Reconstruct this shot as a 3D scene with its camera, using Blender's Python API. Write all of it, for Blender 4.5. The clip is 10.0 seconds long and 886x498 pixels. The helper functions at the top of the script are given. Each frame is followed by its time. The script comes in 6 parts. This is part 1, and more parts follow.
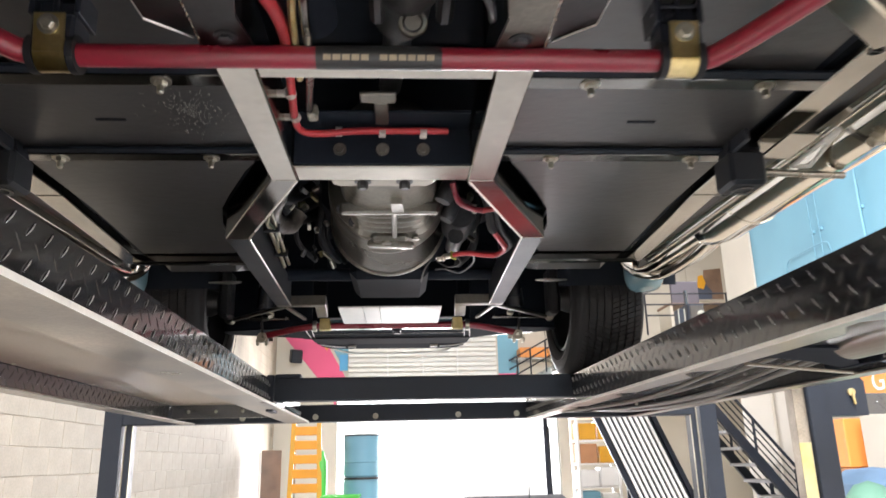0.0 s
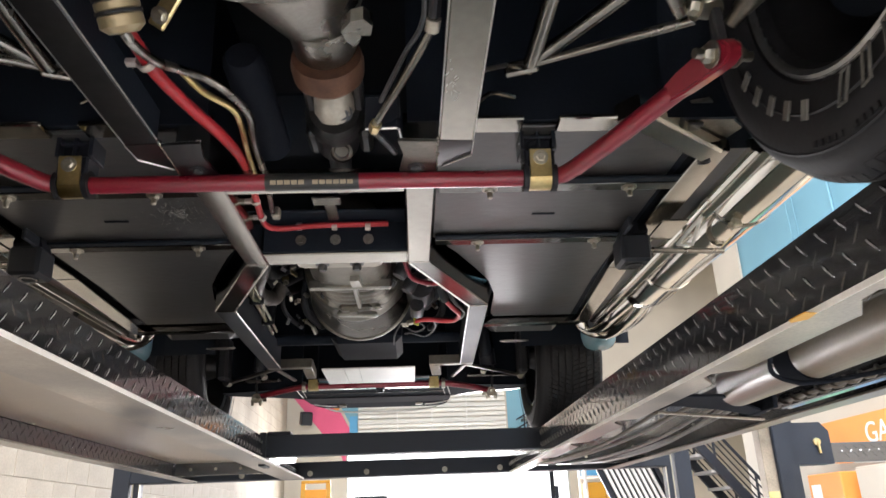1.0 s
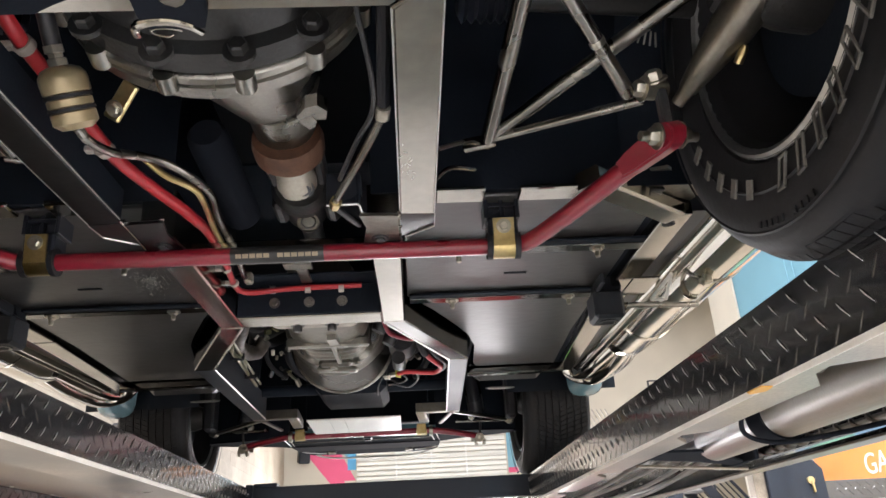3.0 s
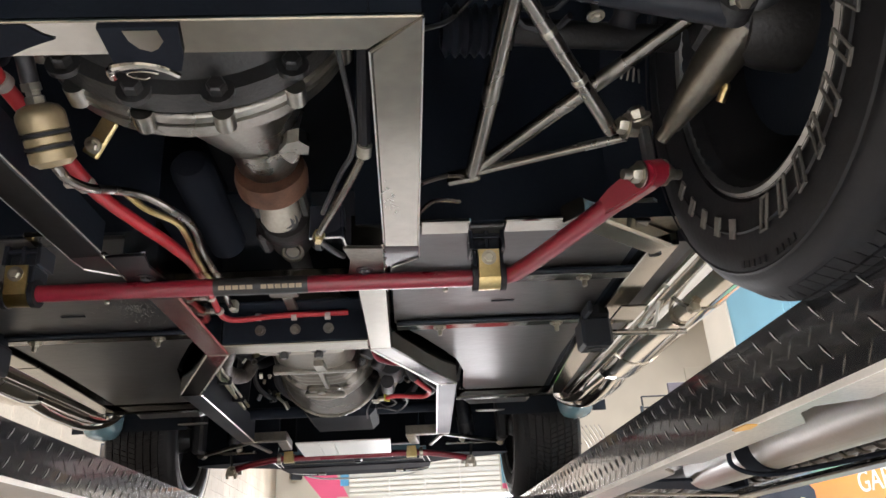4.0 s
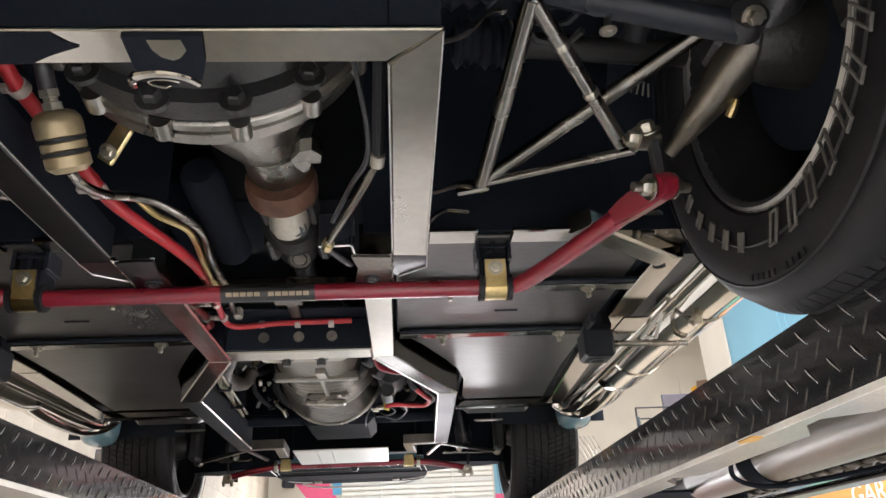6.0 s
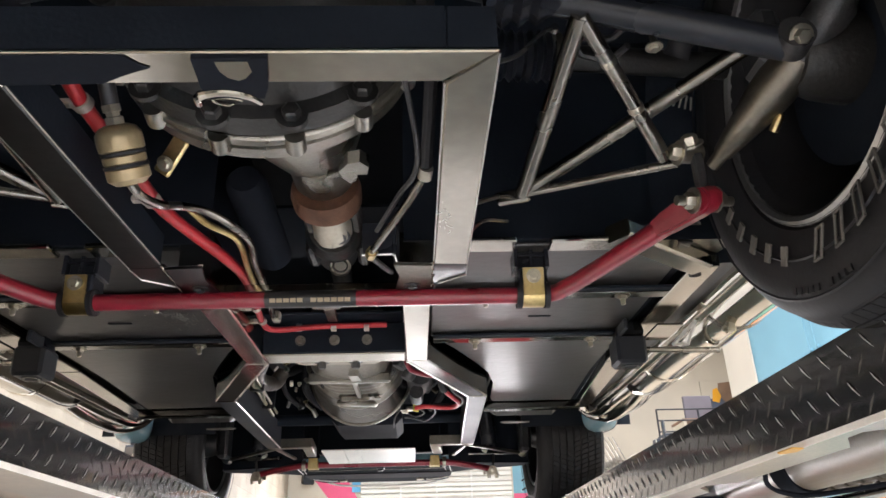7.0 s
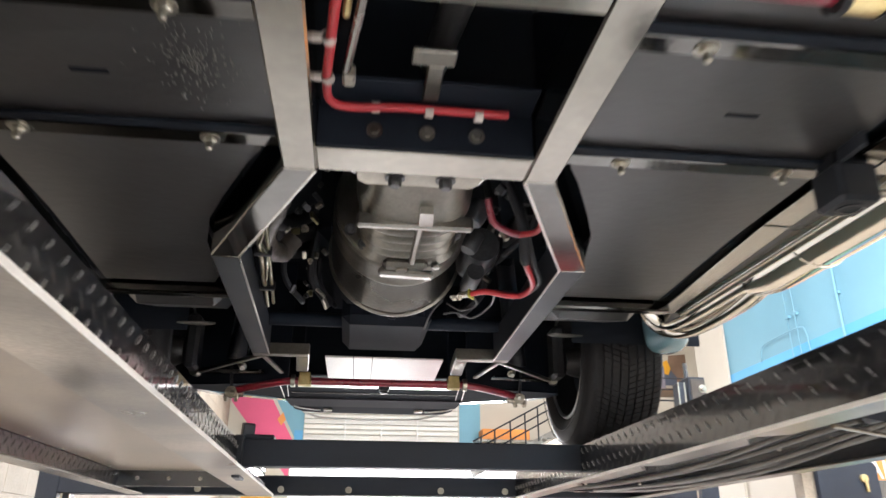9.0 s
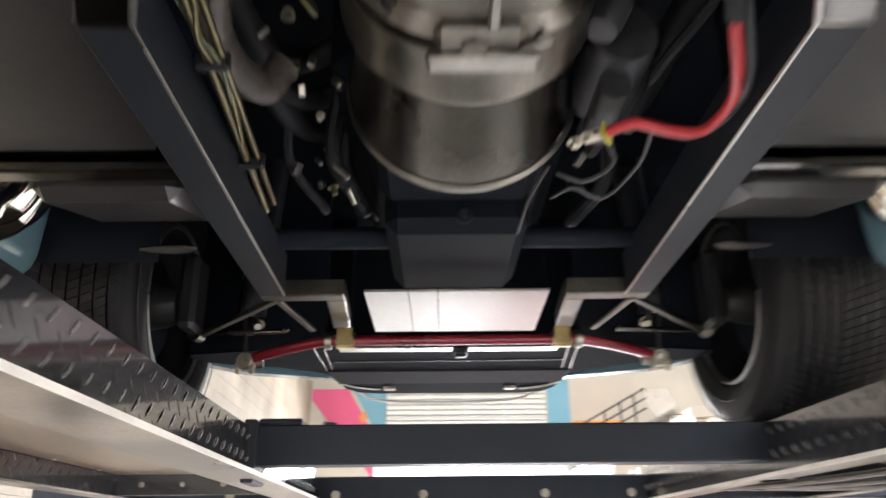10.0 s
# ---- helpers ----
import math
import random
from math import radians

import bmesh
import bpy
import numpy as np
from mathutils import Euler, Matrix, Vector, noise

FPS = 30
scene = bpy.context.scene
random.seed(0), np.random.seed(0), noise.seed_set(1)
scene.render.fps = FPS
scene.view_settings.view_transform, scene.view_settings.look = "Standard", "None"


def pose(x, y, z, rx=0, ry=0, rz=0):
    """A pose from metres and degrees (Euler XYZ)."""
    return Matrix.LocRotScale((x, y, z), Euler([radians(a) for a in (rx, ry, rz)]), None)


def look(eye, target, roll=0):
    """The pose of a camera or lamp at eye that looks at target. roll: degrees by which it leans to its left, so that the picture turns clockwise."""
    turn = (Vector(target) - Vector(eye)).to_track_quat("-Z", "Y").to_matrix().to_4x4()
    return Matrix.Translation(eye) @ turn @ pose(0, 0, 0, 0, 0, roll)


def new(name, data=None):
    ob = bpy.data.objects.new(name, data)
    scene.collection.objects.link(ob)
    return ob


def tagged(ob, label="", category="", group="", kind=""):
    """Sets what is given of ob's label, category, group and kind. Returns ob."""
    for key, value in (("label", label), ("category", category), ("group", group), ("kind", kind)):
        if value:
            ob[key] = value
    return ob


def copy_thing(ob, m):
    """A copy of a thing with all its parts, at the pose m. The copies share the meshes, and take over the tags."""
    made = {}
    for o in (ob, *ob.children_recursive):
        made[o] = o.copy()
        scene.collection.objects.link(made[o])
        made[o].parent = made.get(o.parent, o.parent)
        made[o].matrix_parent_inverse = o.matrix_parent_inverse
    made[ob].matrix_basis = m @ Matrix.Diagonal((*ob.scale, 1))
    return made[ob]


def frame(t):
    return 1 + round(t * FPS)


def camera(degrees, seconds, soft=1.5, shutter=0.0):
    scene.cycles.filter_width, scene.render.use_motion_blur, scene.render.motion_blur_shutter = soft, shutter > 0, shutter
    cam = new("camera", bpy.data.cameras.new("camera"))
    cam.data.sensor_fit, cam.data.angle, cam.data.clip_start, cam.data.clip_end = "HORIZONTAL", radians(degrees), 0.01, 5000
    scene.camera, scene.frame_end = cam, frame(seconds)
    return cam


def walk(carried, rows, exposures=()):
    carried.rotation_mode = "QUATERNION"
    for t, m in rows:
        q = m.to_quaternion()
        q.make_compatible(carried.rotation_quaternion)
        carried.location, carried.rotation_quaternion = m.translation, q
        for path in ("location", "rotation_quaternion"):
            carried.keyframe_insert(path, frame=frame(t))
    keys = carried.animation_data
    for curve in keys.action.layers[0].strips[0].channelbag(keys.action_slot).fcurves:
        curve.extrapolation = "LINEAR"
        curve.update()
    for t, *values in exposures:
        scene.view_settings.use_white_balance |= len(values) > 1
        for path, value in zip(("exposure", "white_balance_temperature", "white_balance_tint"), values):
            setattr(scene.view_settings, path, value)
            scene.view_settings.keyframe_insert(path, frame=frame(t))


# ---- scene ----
cam = camera(62.1, 10.0, shutter=0.45)
# U: metres in one unit of the plan below. The car stands on the level runways with its nose a little up and a little turned; the path is given in the car's axes.
U = 1.08
TIP = Matrix.Translation((0.1 * U, 1.5 * U, 1.66 * U)) @ Matrix.Rotation(radians(1.24), 4, "X") @ Matrix.Rotation(radians(-0.83), 4, "Z") @ Matrix.Translation((-0.1 * U, -1.5 * U, -1.66 * U))
PATH = [
    (0, (0.0226, 0.0965, 1.4761), (0.1447, 2.0267, 1.9853), -1.25),
    (0.5, (0.0856, -0.0592, 1.4265), (0.1964, 1.8425, 2.0356), -1.64),
    (1, (0.1410, -0.1604, 1.4276), (0.2294, 1.7243, 2.0908), -2.10),
    (1.5, (0.1708, -0.1887, 1.4320), (0.2543, 1.6877, 2.1193), -2.57),
    (2, (0.1839, -0.1998, 1.4552), (0.2756, 1.6660, 2.1698), -3.09),
    (2.5, (0.1840, -0.1883, 1.4636), (0.2777, 1.6725, 2.1908), -3.21),
    (4, (0.2045, -0.1928, 1.5011), (0.3168, 1.6482, 2.2745), -3.32),
    (4.5, (0.1937, -0.2059, 1.5028), (0.3206, 1.6290, 2.2885), -3.29),
    (5, (0.1902, -0.2057, 1.5004), (0.3304, 1.6241, 2.2954), -3.12),
    (6.5, (0.1788, -0.1958, 1.5004), (0.2833, 1.6361, 2.2960), -2.39),
    (7, (0.1567, -0.2179, 1.5072), (0.2324, 1.6164, 2.3006), -1.78),
    (7.5, (0.1331, -0.2255, 1.5094), (0.2107, 1.6163, 2.2851), -1.10),
    (8, (0.0702, -0.1390, 1.4658), (0.1853, 1.7140, 2.2095), -0.29),
    (8.2, (0.0299, -0.0691, 1.4508), (0.1748, 1.7929, 2.1664), 0.00),
    (8.5, (-0.0629, 0.0636, 1.4346), (0.1352, 1.9191, 2.1543), 0.11),
    (9, (-0.0763, 0.3514, 1.4530), (0.1483, 2.2064, 2.1661), 0.21),
    (9.2, (-0.0585, 0.5008, 1.4820), (0.1514, 2.3573, 2.1952), 0.20),
    (9.5, (-0.0485, 0.7029, 1.5062), (0.1385, 2.5645, 2.2129), 0.11),
    (9.8, (-0.0525, 0.9072, 1.5040), (0.0883, 2.7768, 2.1992), -0.35),
    (10, (-0.0339, 1.0628, 1.5033), (-0.0150, 2.9338, 2.2097), -0.64),
]
EXPOSURES = [(0.0, 0.54), (0.8, 0.43), (1.5, 0.54), (2.2, 0.58), (5.0, 0.55), (7.0, 0.63), (8.0, 0.72), (9.0, 0.66), (9.5, 0.64), (10.0, 0.84)]
walk(cam, [(t, TIP @ look(Vector(eye) * U, Vector(target) * U, roll)) for t, eye, target, roll in PATH], EXPOSURES)

# ---- world, sun and large lights ----
world = bpy.data.worlds.new("world")
scene.world = world
world.use_nodes = True
sky = world.node_tree.nodes.new("ShaderNodeTexSky")
sky.sky_type = "NISHITA"
sky.sun_disc = False
sky.sun_elevation, sky.sun_rotation = radians(54), radians(211)
world.node_tree.links.new(sky.outputs[0], world.node_tree.nodes["Background"].inputs[0])
world.node_tree.nodes["Background"].inputs[1].default_value = 0.12
sun = new("sun", bpy.data.lights.new("sun", "SUN"))
sun.data.energy, sun.data.angle, sun.data.color = 4.0, radians(0.6), (1.0, 0.95, 0.88)
sun.matrix_world = look((0, 0, 0), (0.3, 0.5, -0.8))


def area_lamp(name, place, target, width, height, watts, color):
    """An area lamp: the sky's light in a doorway, or an assumed ceiling lamp's."""
    data = bpy.data.lights.new(name, "AREA")
    data.shape, data.size, data.size_y, data.energy, data.color = "RECTANGLE", width, height, watts, color
    ob = new(name, data)
    ob.matrix_world = look(place, target)
    return ob


area_lamp("front_door_light", (1.2 * U, 14.7 * U, 1.5 * U), (1.2 * U, 0, 0.5 * U), 4.4 * U, 2.8 * U, 800, (1.0, 0.97, 1.0))
ASSUMED_LAMPS = [(x, y) for x in (-0.5, 1.4) for y in (-4.0, -0.8, 2.4)] + [(5.4, 11.2)]
for lx, ly in ASSUMED_LAMPS:
    area_lamp("assumed_lamp_light", (lx * U, ly * U, 6.3 * U), (lx * U, ly * U, 0), 0.3, 2.4, 430 if lx < 5 else 185, (0.975, 0.95, 1.0))


# ---- materials ----
def mat(name, color, rough=0.5, metal=0.0, scale=20.0, vary=0.25, bump=0.1, rough_vary=0.12, tint=None, fine=180.0, coat=0.0, spec=0.5, each=0.0, stretch=None, coat_ior=1.5, coat_rough=0.03):
    """Two scales of variation in colour and gloss, and a fine relief; tint: a second colour in large soft stains; each: how far pieces differ."""
    m = bpy.data.materials.new(name)
    m.use_nodes = True
    nt = m.node_tree
    n, k = nt.nodes, nt.links
    bsdf = n["Principled BSDF"]
    co = n.new("ShaderNodeTexCoord")
    big = n.new("ShaderNodeTexNoise")
    big.inputs["Scale"].default_value, big.inputs["Detail"].default_value = scale * 0.2, 5
    small = n.new("ShaderNodeTexNoise")
    small.inputs["Scale"].default_value, small.inputs["Detail"].default_value = fine, 3
    vec = co.outputs["Object"]
    if stretch:
        mp = n.new("ShaderNodeMapping")
        mp.inputs["Scale"].default_value = stretch
        k.new(vec, mp.inputs["Vector"])
        vec = mp.outputs["Vector"]
    for t in (big, small):
        k.new(vec, t.inputs["Vector"])
    ramp = n.new("ShaderNodeValToRGB")
    c = Vector(color)
    dark = c * (1 - vary)
    light = Vector(tint) if tint else c * (1 + vary * 0.6)
    ramp.color_ramp.elements[0].position, ramp.color_ramp.elements[0].color = 0.32, (*dark, 1)
    ramp.color_ramp.elements[1].position, ramp.color_ramp.elements[1].color = 0.72, (*light, 1)
    k.new(big.outputs["Fac"], ramp.inputs["Fac"])
    mix = n.new("ShaderNodeMix")
    mix.data_type, mix.blend_type = "RGBA", "MULTIPLY"
    mix.inputs["Factor"].default_value = min(1.0, vary * 1.6)
    k.new(ramp.outputs["Color"], mix.inputs["A"])
    grain = n.new("ShaderNodeMapRange")
    grain.inputs["To Min"].default_value, grain.inputs["To Max"].default_value = 0.6, 1.3
    k.new(small.outputs["Fac"], grain.inputs["Value"])
    k.new(grain.outputs["Result"], mix.inputs["B"])
    last = mix.outputs["Result"]
    if each:
        info = n.new("ShaderNodeObjectInfo")
        hsv = n.new("ShaderNodeHueSaturation")
        rng = n.new("ShaderNodeMapRange")
        rng.inputs["To Min"].default_value, rng.inputs["To Max"].default_value = 1 - each, 1 + each
        k.new(info.outputs["Random"], rng.inputs["Value"])
        k.new(rng.outputs["Result"], hsv.inputs["Value"])
        k.new(last, hsv.inputs["Color"])
        last = hsv.outputs["Color"]
    k.new(last, bsdf.inputs["Base Color"])
    rr = n.new("ShaderNodeMapRange")
    rr.inputs["To Min"].default_value, rr.inputs["To Max"].default_value = max(0.02, rough - rough_vary), min(1.0, rough + rough_vary)
    k.new(big.outputs["Fac"], rr.inputs["Value"])
    k.new(rr.outputs["Result"], bsdf.inputs["Roughness"])
    bsdf.inputs["Metallic"].default_value = metal
    bsdf.inputs["Coat Weight"].default_value, bsdf.inputs["Coat IOR"].default_value, bsdf.inputs["Coat Roughness"].default_value = coat, coat_ior, coat_rough
    bsdf.inputs["Specular IOR Level"].default_value = spec
    if bump:
        b = n.new("ShaderNodeBump")
        b.inputs["Strength"].default_value, b.inputs["Distance"].default_value = bump, 0.002
        k.new(small.outputs["Fac"], b.inputs["Height"])
        k.new(b.outputs["Normal"], bsdf.inputs["Normal"])
    return m


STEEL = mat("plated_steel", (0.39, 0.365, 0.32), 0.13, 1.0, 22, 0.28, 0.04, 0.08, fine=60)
DARK_COPY_PLATE = mat("plated_steel_dark_copy", (0.18, 0.175, 0.165), 0.09, 1.0, 22, 0.28, 0.04, 0.08, fine=60)
SHADED_PLATE = mat("shaded_plated_steel", (0.055, 0.054, 0.055), 0.32, 1.0, 22, 0.4, 0.1, 0.12, fine=60)
TUBE_STEEL = mat("tube_steel", (0.29, 0.275, 0.25), 0.26, 1.0, 60, 0.35, 0.1, 0.12, fine=110)
BLACK_GLOSS = mat("gloss_black_paint", (0.016, 0.018, 0.024), 0.28, 0.0, 20, 0.3, 0.05, 0.08, spec=0.3)
BLACK_SATIN = mat("satin_black_paint", (0.014, 0.017, 0.023), 0.45, 0.0, 20, 0.3, 0.1, spec=0.35)
VOID_BLACK = mat("underbody_black", (0.010, 0.0135, 0.020), 0.6, 0.0, 20, 0.3, 0.2, spec=0.12)
PANEL = mat("underseal_panel", (0.042, 0.040, 0.039), 0.33, 0.0, 26, 0.24, 0.30, 0.10, fine=50, stretch=(0.8, 1.1, 1.0), spec=0.8)
CAST = mat("cast_aluminium", (0.345, 0.328, 0.295), 0.31, 1.0, 40, 0.3, 0.3, 0.15, fine=160)
MID_CAST = mat("dull_cast_metal", (0.235, 0.218, 0.188), 0.36, 1.0, 36, 0.4, 0.3, 0.15, fine=150)
BELL = mat("dark_bell_casting", (0.14, 0.128, 0.108), 0.30, 1.0, 14, 0.5, 0.2, 0.14, fine=120)
CAST_DARK = mat("oily_cast_metal", (0.075, 0.075, 0.078), 0.42, 0.6, 40, 0.45, 0.35)
CHROME = mat("polished_exhaust", (0.74, 0.70, 0.62), 0.09, 1.0, 8, 0.10, 0.012, 0.03, fine=25)
ZINC = mat("yellow_zinc", (0.62, 0.45, 0.16), 0.32, 1.0, 60, 0.35, 0.05, tint=(0.75, 0.62, 0.35))
BOLT = mat("zinc_bolt", (0.48, 0.45, 0.38), 0.35, 1.0, 60, 0.35, 0.05)
RED = mat("red_paint", (0.215, 0.013, 0.027), 0.3, 0.0, 40, 0.25, 0.06, 0.1, coat=0.25)
RED_HOSE = mat("red_hose", (0.38, 0.021, 0.028), 0.42, 0.0, 30, 0.25, 0.08)
RUBBER = mat("tyre_rubber", (0.014, 0.014, 0.016), 0.6, 0.0, 16, 0.35, 0.25, fine=120, spec=0.28)
LETTER = mat("raised_pale_rubber", (0.10, 0.095, 0.086), 0.7, 0.0, 60, 0.45, 0.2)
RIM = mat("dull_rim", (0.36, 0.36, 0.36), 0.3, 0.9, 20, 0.3, 0.1)
FILTER = mat("gold_filter", (0.33, 0.262, 0.155), 0.36, 0.55, 40, 0.3, 0.1)
RUST = mat("rusty_flange", (0.12, 0.055, 0.035), 0.6, 0.5, 60, 0.5, 0.3, tint=(0.2, 0.10, 0.06))
TARNISHED = mat("tarnished_brass", (0.21, 0.185, 0.10), 0.36, 0.85, 60, 0.4, 0.15)
GREEN_WIRE = mat("faded_green_wire", (0.085, 0.10, 0.055), 0.5, 0.0, 40, 0.3, 0.1)
DUST = mat("pale_dust", (0.20, 0.19, 0.17), 0.8, 0.0, 60, 0.3, 0.1)
SLEEVE = mat("brown_heat_sleeve", (0.055, 0.046, 0.038), 0.42, 0.0, 34, 0.45, 0.5, fine=70, spec=0.35)
PALE = mat("pale_joint", (0.42, 0.385, 0.32), 0.5, 0.5, 60, 0.35, 0.2)
GREY_CLIP = mat("clear_clip", (0.42, 0.36, 0.32), 0.5, 0.0, 40, 0.3, 0.1)
BLUE_BODY = mat("pale_blue_body_paint", (0.15, 0.26, 0.31), 0.24, 0.0, 8, 0.12, 0.02, coat=0.6)
GREY_HOSE = mat("grey_hose", (0.034, 0.034, 0.035), 0.45, 0.0, 30, 0.3, 0.1)
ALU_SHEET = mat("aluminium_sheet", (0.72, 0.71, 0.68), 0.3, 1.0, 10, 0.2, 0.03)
DECAL = mat("black_decal", (0.02, 0.02, 0.02), 0.4, 0.0, 20, 0.2, 0.02)
GOLD_PRINT = mat("cream_print", (0.27, 0.215, 0.14), 0.5, 0.0, 80, 0.3, 0.0)
YELLOW_TAG = mat("yellow_tag", (0.42, 0.38, 0.05), 0.5, 0.0, 40, 0.2, 0.0)
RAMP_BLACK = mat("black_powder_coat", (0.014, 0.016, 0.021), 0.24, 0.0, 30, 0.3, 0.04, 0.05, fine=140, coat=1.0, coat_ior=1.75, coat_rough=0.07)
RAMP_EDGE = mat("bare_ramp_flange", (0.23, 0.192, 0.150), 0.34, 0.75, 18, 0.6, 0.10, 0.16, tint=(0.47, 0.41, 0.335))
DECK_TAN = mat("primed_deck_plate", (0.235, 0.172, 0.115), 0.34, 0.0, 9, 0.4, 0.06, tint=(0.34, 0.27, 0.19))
LIFT_GREY = mat("dark_grey_powder_coat", (0.015, 0.019, 0.027), 0.45, 0.0, 12, 0.3, 0.12, spec=0.28)
WORN_YELLOW = mat("worn_yellow_paint", (0.46, 0.39, 0.10), 0.6, 0.0, 14, 0.35, 0.1, tint=(0.5, 0.46, 0.32))
GLINT_STEEL = mat("pale_glint_steel", (0.90, 0.88, 0.84), 0.5, 0.1, 60, 0.15, 0.1)
CYL_GREY = mat("grey_cylinder_paint", (0.18, 0.142, 0.095), 0.34, 0.1, 14, 0.3, 0.06)
ROPE = mat("wire_rope", (0.15, 0.135, 0.115), 0.4, 0.7, 60, 0.4, 0.3)
CONCRETE = mat("sealed_concrete", (0.48, 0.475, 0.465), 0.5, 0.0, 3, 0.25, 0.06, 0.14, fine=60)
BLOCK = mat("cream_painted_block", (0.325, 0.278, 0.21), 0.7, 0.0, 5, 0.42, 0.5, fine=60, each=0.05, tint=(0.43, 0.375, 0.29))
MORTAR = mat("painted_mortar", (0.35, 0.30, 0.235), 0.8, 0.0, 8, 0.15, 0.4)
PLASTER = mat("cream_plaster", (0.53, 0.49, 0.41), 0.7, 0.0, 4, 0.12, 0.15)
PINK = mat("mural_pink", (0.72, 0.10, 0.22), 0.6, 0.0, 4, 0.12, 0.1)
BLUE = mat("mural_blue", (0.10, 0.36, 0.62), 0.6, 0.0, 4, 0.12, 0.1)
PALE_BLUE = mat("mural_pale_blue", (0.17, 0.37, 0.47), 0.6, 0.0, 3, 0.15, 0.1)
ORANGE = mat("orange_print", (0.75, 0.28, 0.06), 0.55, 0.0, 6, 0.15, 0.05)
BLUE_SHEET = mat("blue_dust_sheet", (0.11, 0.19, 0.29), 0.7, 0.0, 12, 0.3, 0.3)
GREEN_SHEET = mat("green_dust_sheet", (0.09, 0.20, 0.14), 0.7, 0.0, 12, 0.3, 0.3)
GREEN = mat("green_plastic", (0.10, 0.55, 0.08), 0.4, 0.0, 10, 0.1, 0.02)
SHUTTER = mat("white_shutter_slat", (0.70, 0.69, 0.64), 0.45, 0.2, 10, 0.1, 0.05, each=0.05)
DECK_BOUNCE = mat("pale_bounce_deck", (0.21, 0.175, 0.135), 0.45, 0.0, 6, 0.35, 0.1, tint=(0.28, 0.235, 0.18))
DECK_DARK = mat("dark_unseen_deck", (0.055, 0.052, 0.05), 0.5, 0.2, 6, 0.3, 0.1, tint=(0.09, 0.08, 0.07))
DAMPER = mat("brownish_damper_metal", (0.235, 0.212, 0.175), 0.36, 0.9, 40, 0.35, 0.15)
WHITE_PAINT = mat("white_paint", (0.74, 0.73, 0.70), 0.5, 0.0, 6, 0.1, 0.05)
ROOFING = mat("grey_roof_sheet", (0.40, 0.40, 0.40), 0.5, 0.3, 4, 0.15, 0.05)
PAVING = mat("pale_yard_concrete", (0.50, 0.48, 0.44), 0.8, 0.0, 2, 0.2, 0.2)
CARDBOARD = mat("brown_cardboard", (0.42, 0.20, 0.09), 0.7, 0.0, 10, 0.2, 0.1)
YELLOW = mat("yellow_paint", (0.66, 0.32, 0.012), 0.45, 0.0, 10, 0.15, 0.05)
ORANGE_PLASTIC = mat("orange_fibreglass", (0.78, 0.33, 0.02), 0.4, 0.0, 10, 0.15, 0.05)
BROWN_WOOD = mat("brown_wood", (0.18, 0.11, 0.07), 0.5, 0.0, 20, 0.3, 0.1)
MATT_BLACK = mat("matt_black_plastic", (0.012, 0.014, 0.019), 0.9, 0.0, 20, 0.3, 0.15, spec=0.05)
DARK_SHEET = mat("dark_folded_sheet", (0.035, 0.035, 0.04), 0.85, 0.0, 16, 0.3, 0.1, spec=0.06)
SUMP_BLACK = mat("satin_black_engine_paint", (0.009, 0.011, 0.016), 0.6, 0.0, 16, 0.3, 0.15, spec=0.10)
OILY_BLACK = mat("oily_black_casting", (0.030, 0.029, 0.028), 0.38, 0.3, 30, 0.45, 0.35, spec=0.4)
BLUE_PRINT = mat("dark_blue_print", (0.05, 0.065, 0.10), 0.6, 0.0, 10, 0.3, 0.05)
HAZED_DARK = mat("hazed_dark", (0.11, 0.10, 0.12), 0.6, 0.0, 6, 0.3, 0.05)
RED_BODY = mat("red_car_paint", (0.21, 0.012, 0.015), 0.3, 0.0, 6, 0.1, 0.0, coat=0.4)
SOFT_TOP = mat("dark_soft_top", (0.06, 0.06, 0.065), 0.8, 0.0, 20, 0.2, 0.2)
GLASS_GREY = mat("car_glass", (0.05, 0.06, 0.07), 0.08, 0.0, 4, 0.1, 0.0)


GLOW = bpy.data.materials.new("daylight_glow")
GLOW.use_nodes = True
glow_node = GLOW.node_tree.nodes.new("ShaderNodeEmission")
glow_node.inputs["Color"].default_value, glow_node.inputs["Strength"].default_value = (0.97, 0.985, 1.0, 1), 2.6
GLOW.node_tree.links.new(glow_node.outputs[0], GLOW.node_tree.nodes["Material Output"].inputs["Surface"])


# ---- shapes: each gives (vertices, faces) ----
def frame_of(way, up=(0, 0, 1)):
    """Side, up and along axes."""
    w = Vector(way).normalized()
    u = Vector(up)
    if abs(w.dot(u.normalized())) > 0.98:
        u = Vector((0, 1, 0)) if abs(w.y) < 0.9 else Vector((1, 0, 0))
    s = w.cross(u).normalized()
    return s, s.cross(w).normalized(), w


def section_bar(section, p, q, up=(0, 0, 1), tip=1.0):
    """A closed outline of (side, up) pairs drawn out from p to q; tip: its size at q."""
    s, u, w = frame_of(Vector(q) - Vector(p), up)
    n = len(section)
    verts = [tuple(Vector(e) + s * (a * g) + u * (b * g)) for e, g in ((p, 1.0), (q, tip)) for a, b in section]
    faces = [(i, (i + 1) % n, n + (i + 1) % n, n + i) for i in range(n)] + [tuple(range(n - 1, -1, -1)), tuple(range(n, 2 * n))]
    return verts, faces


def rect(w, h, c=0.004):
    """A rectangle with chamfered corners round the middle."""
    a, b = w / 2, h / 2
    c = min(c, a * 0.49, b * 0.49)
    return [(-a + c, -b), (a - c, -b), (a, -b + c), (a, b - c), (a - c, b), (-a + c, b), (-a, b - c), (-a, -b + c)]


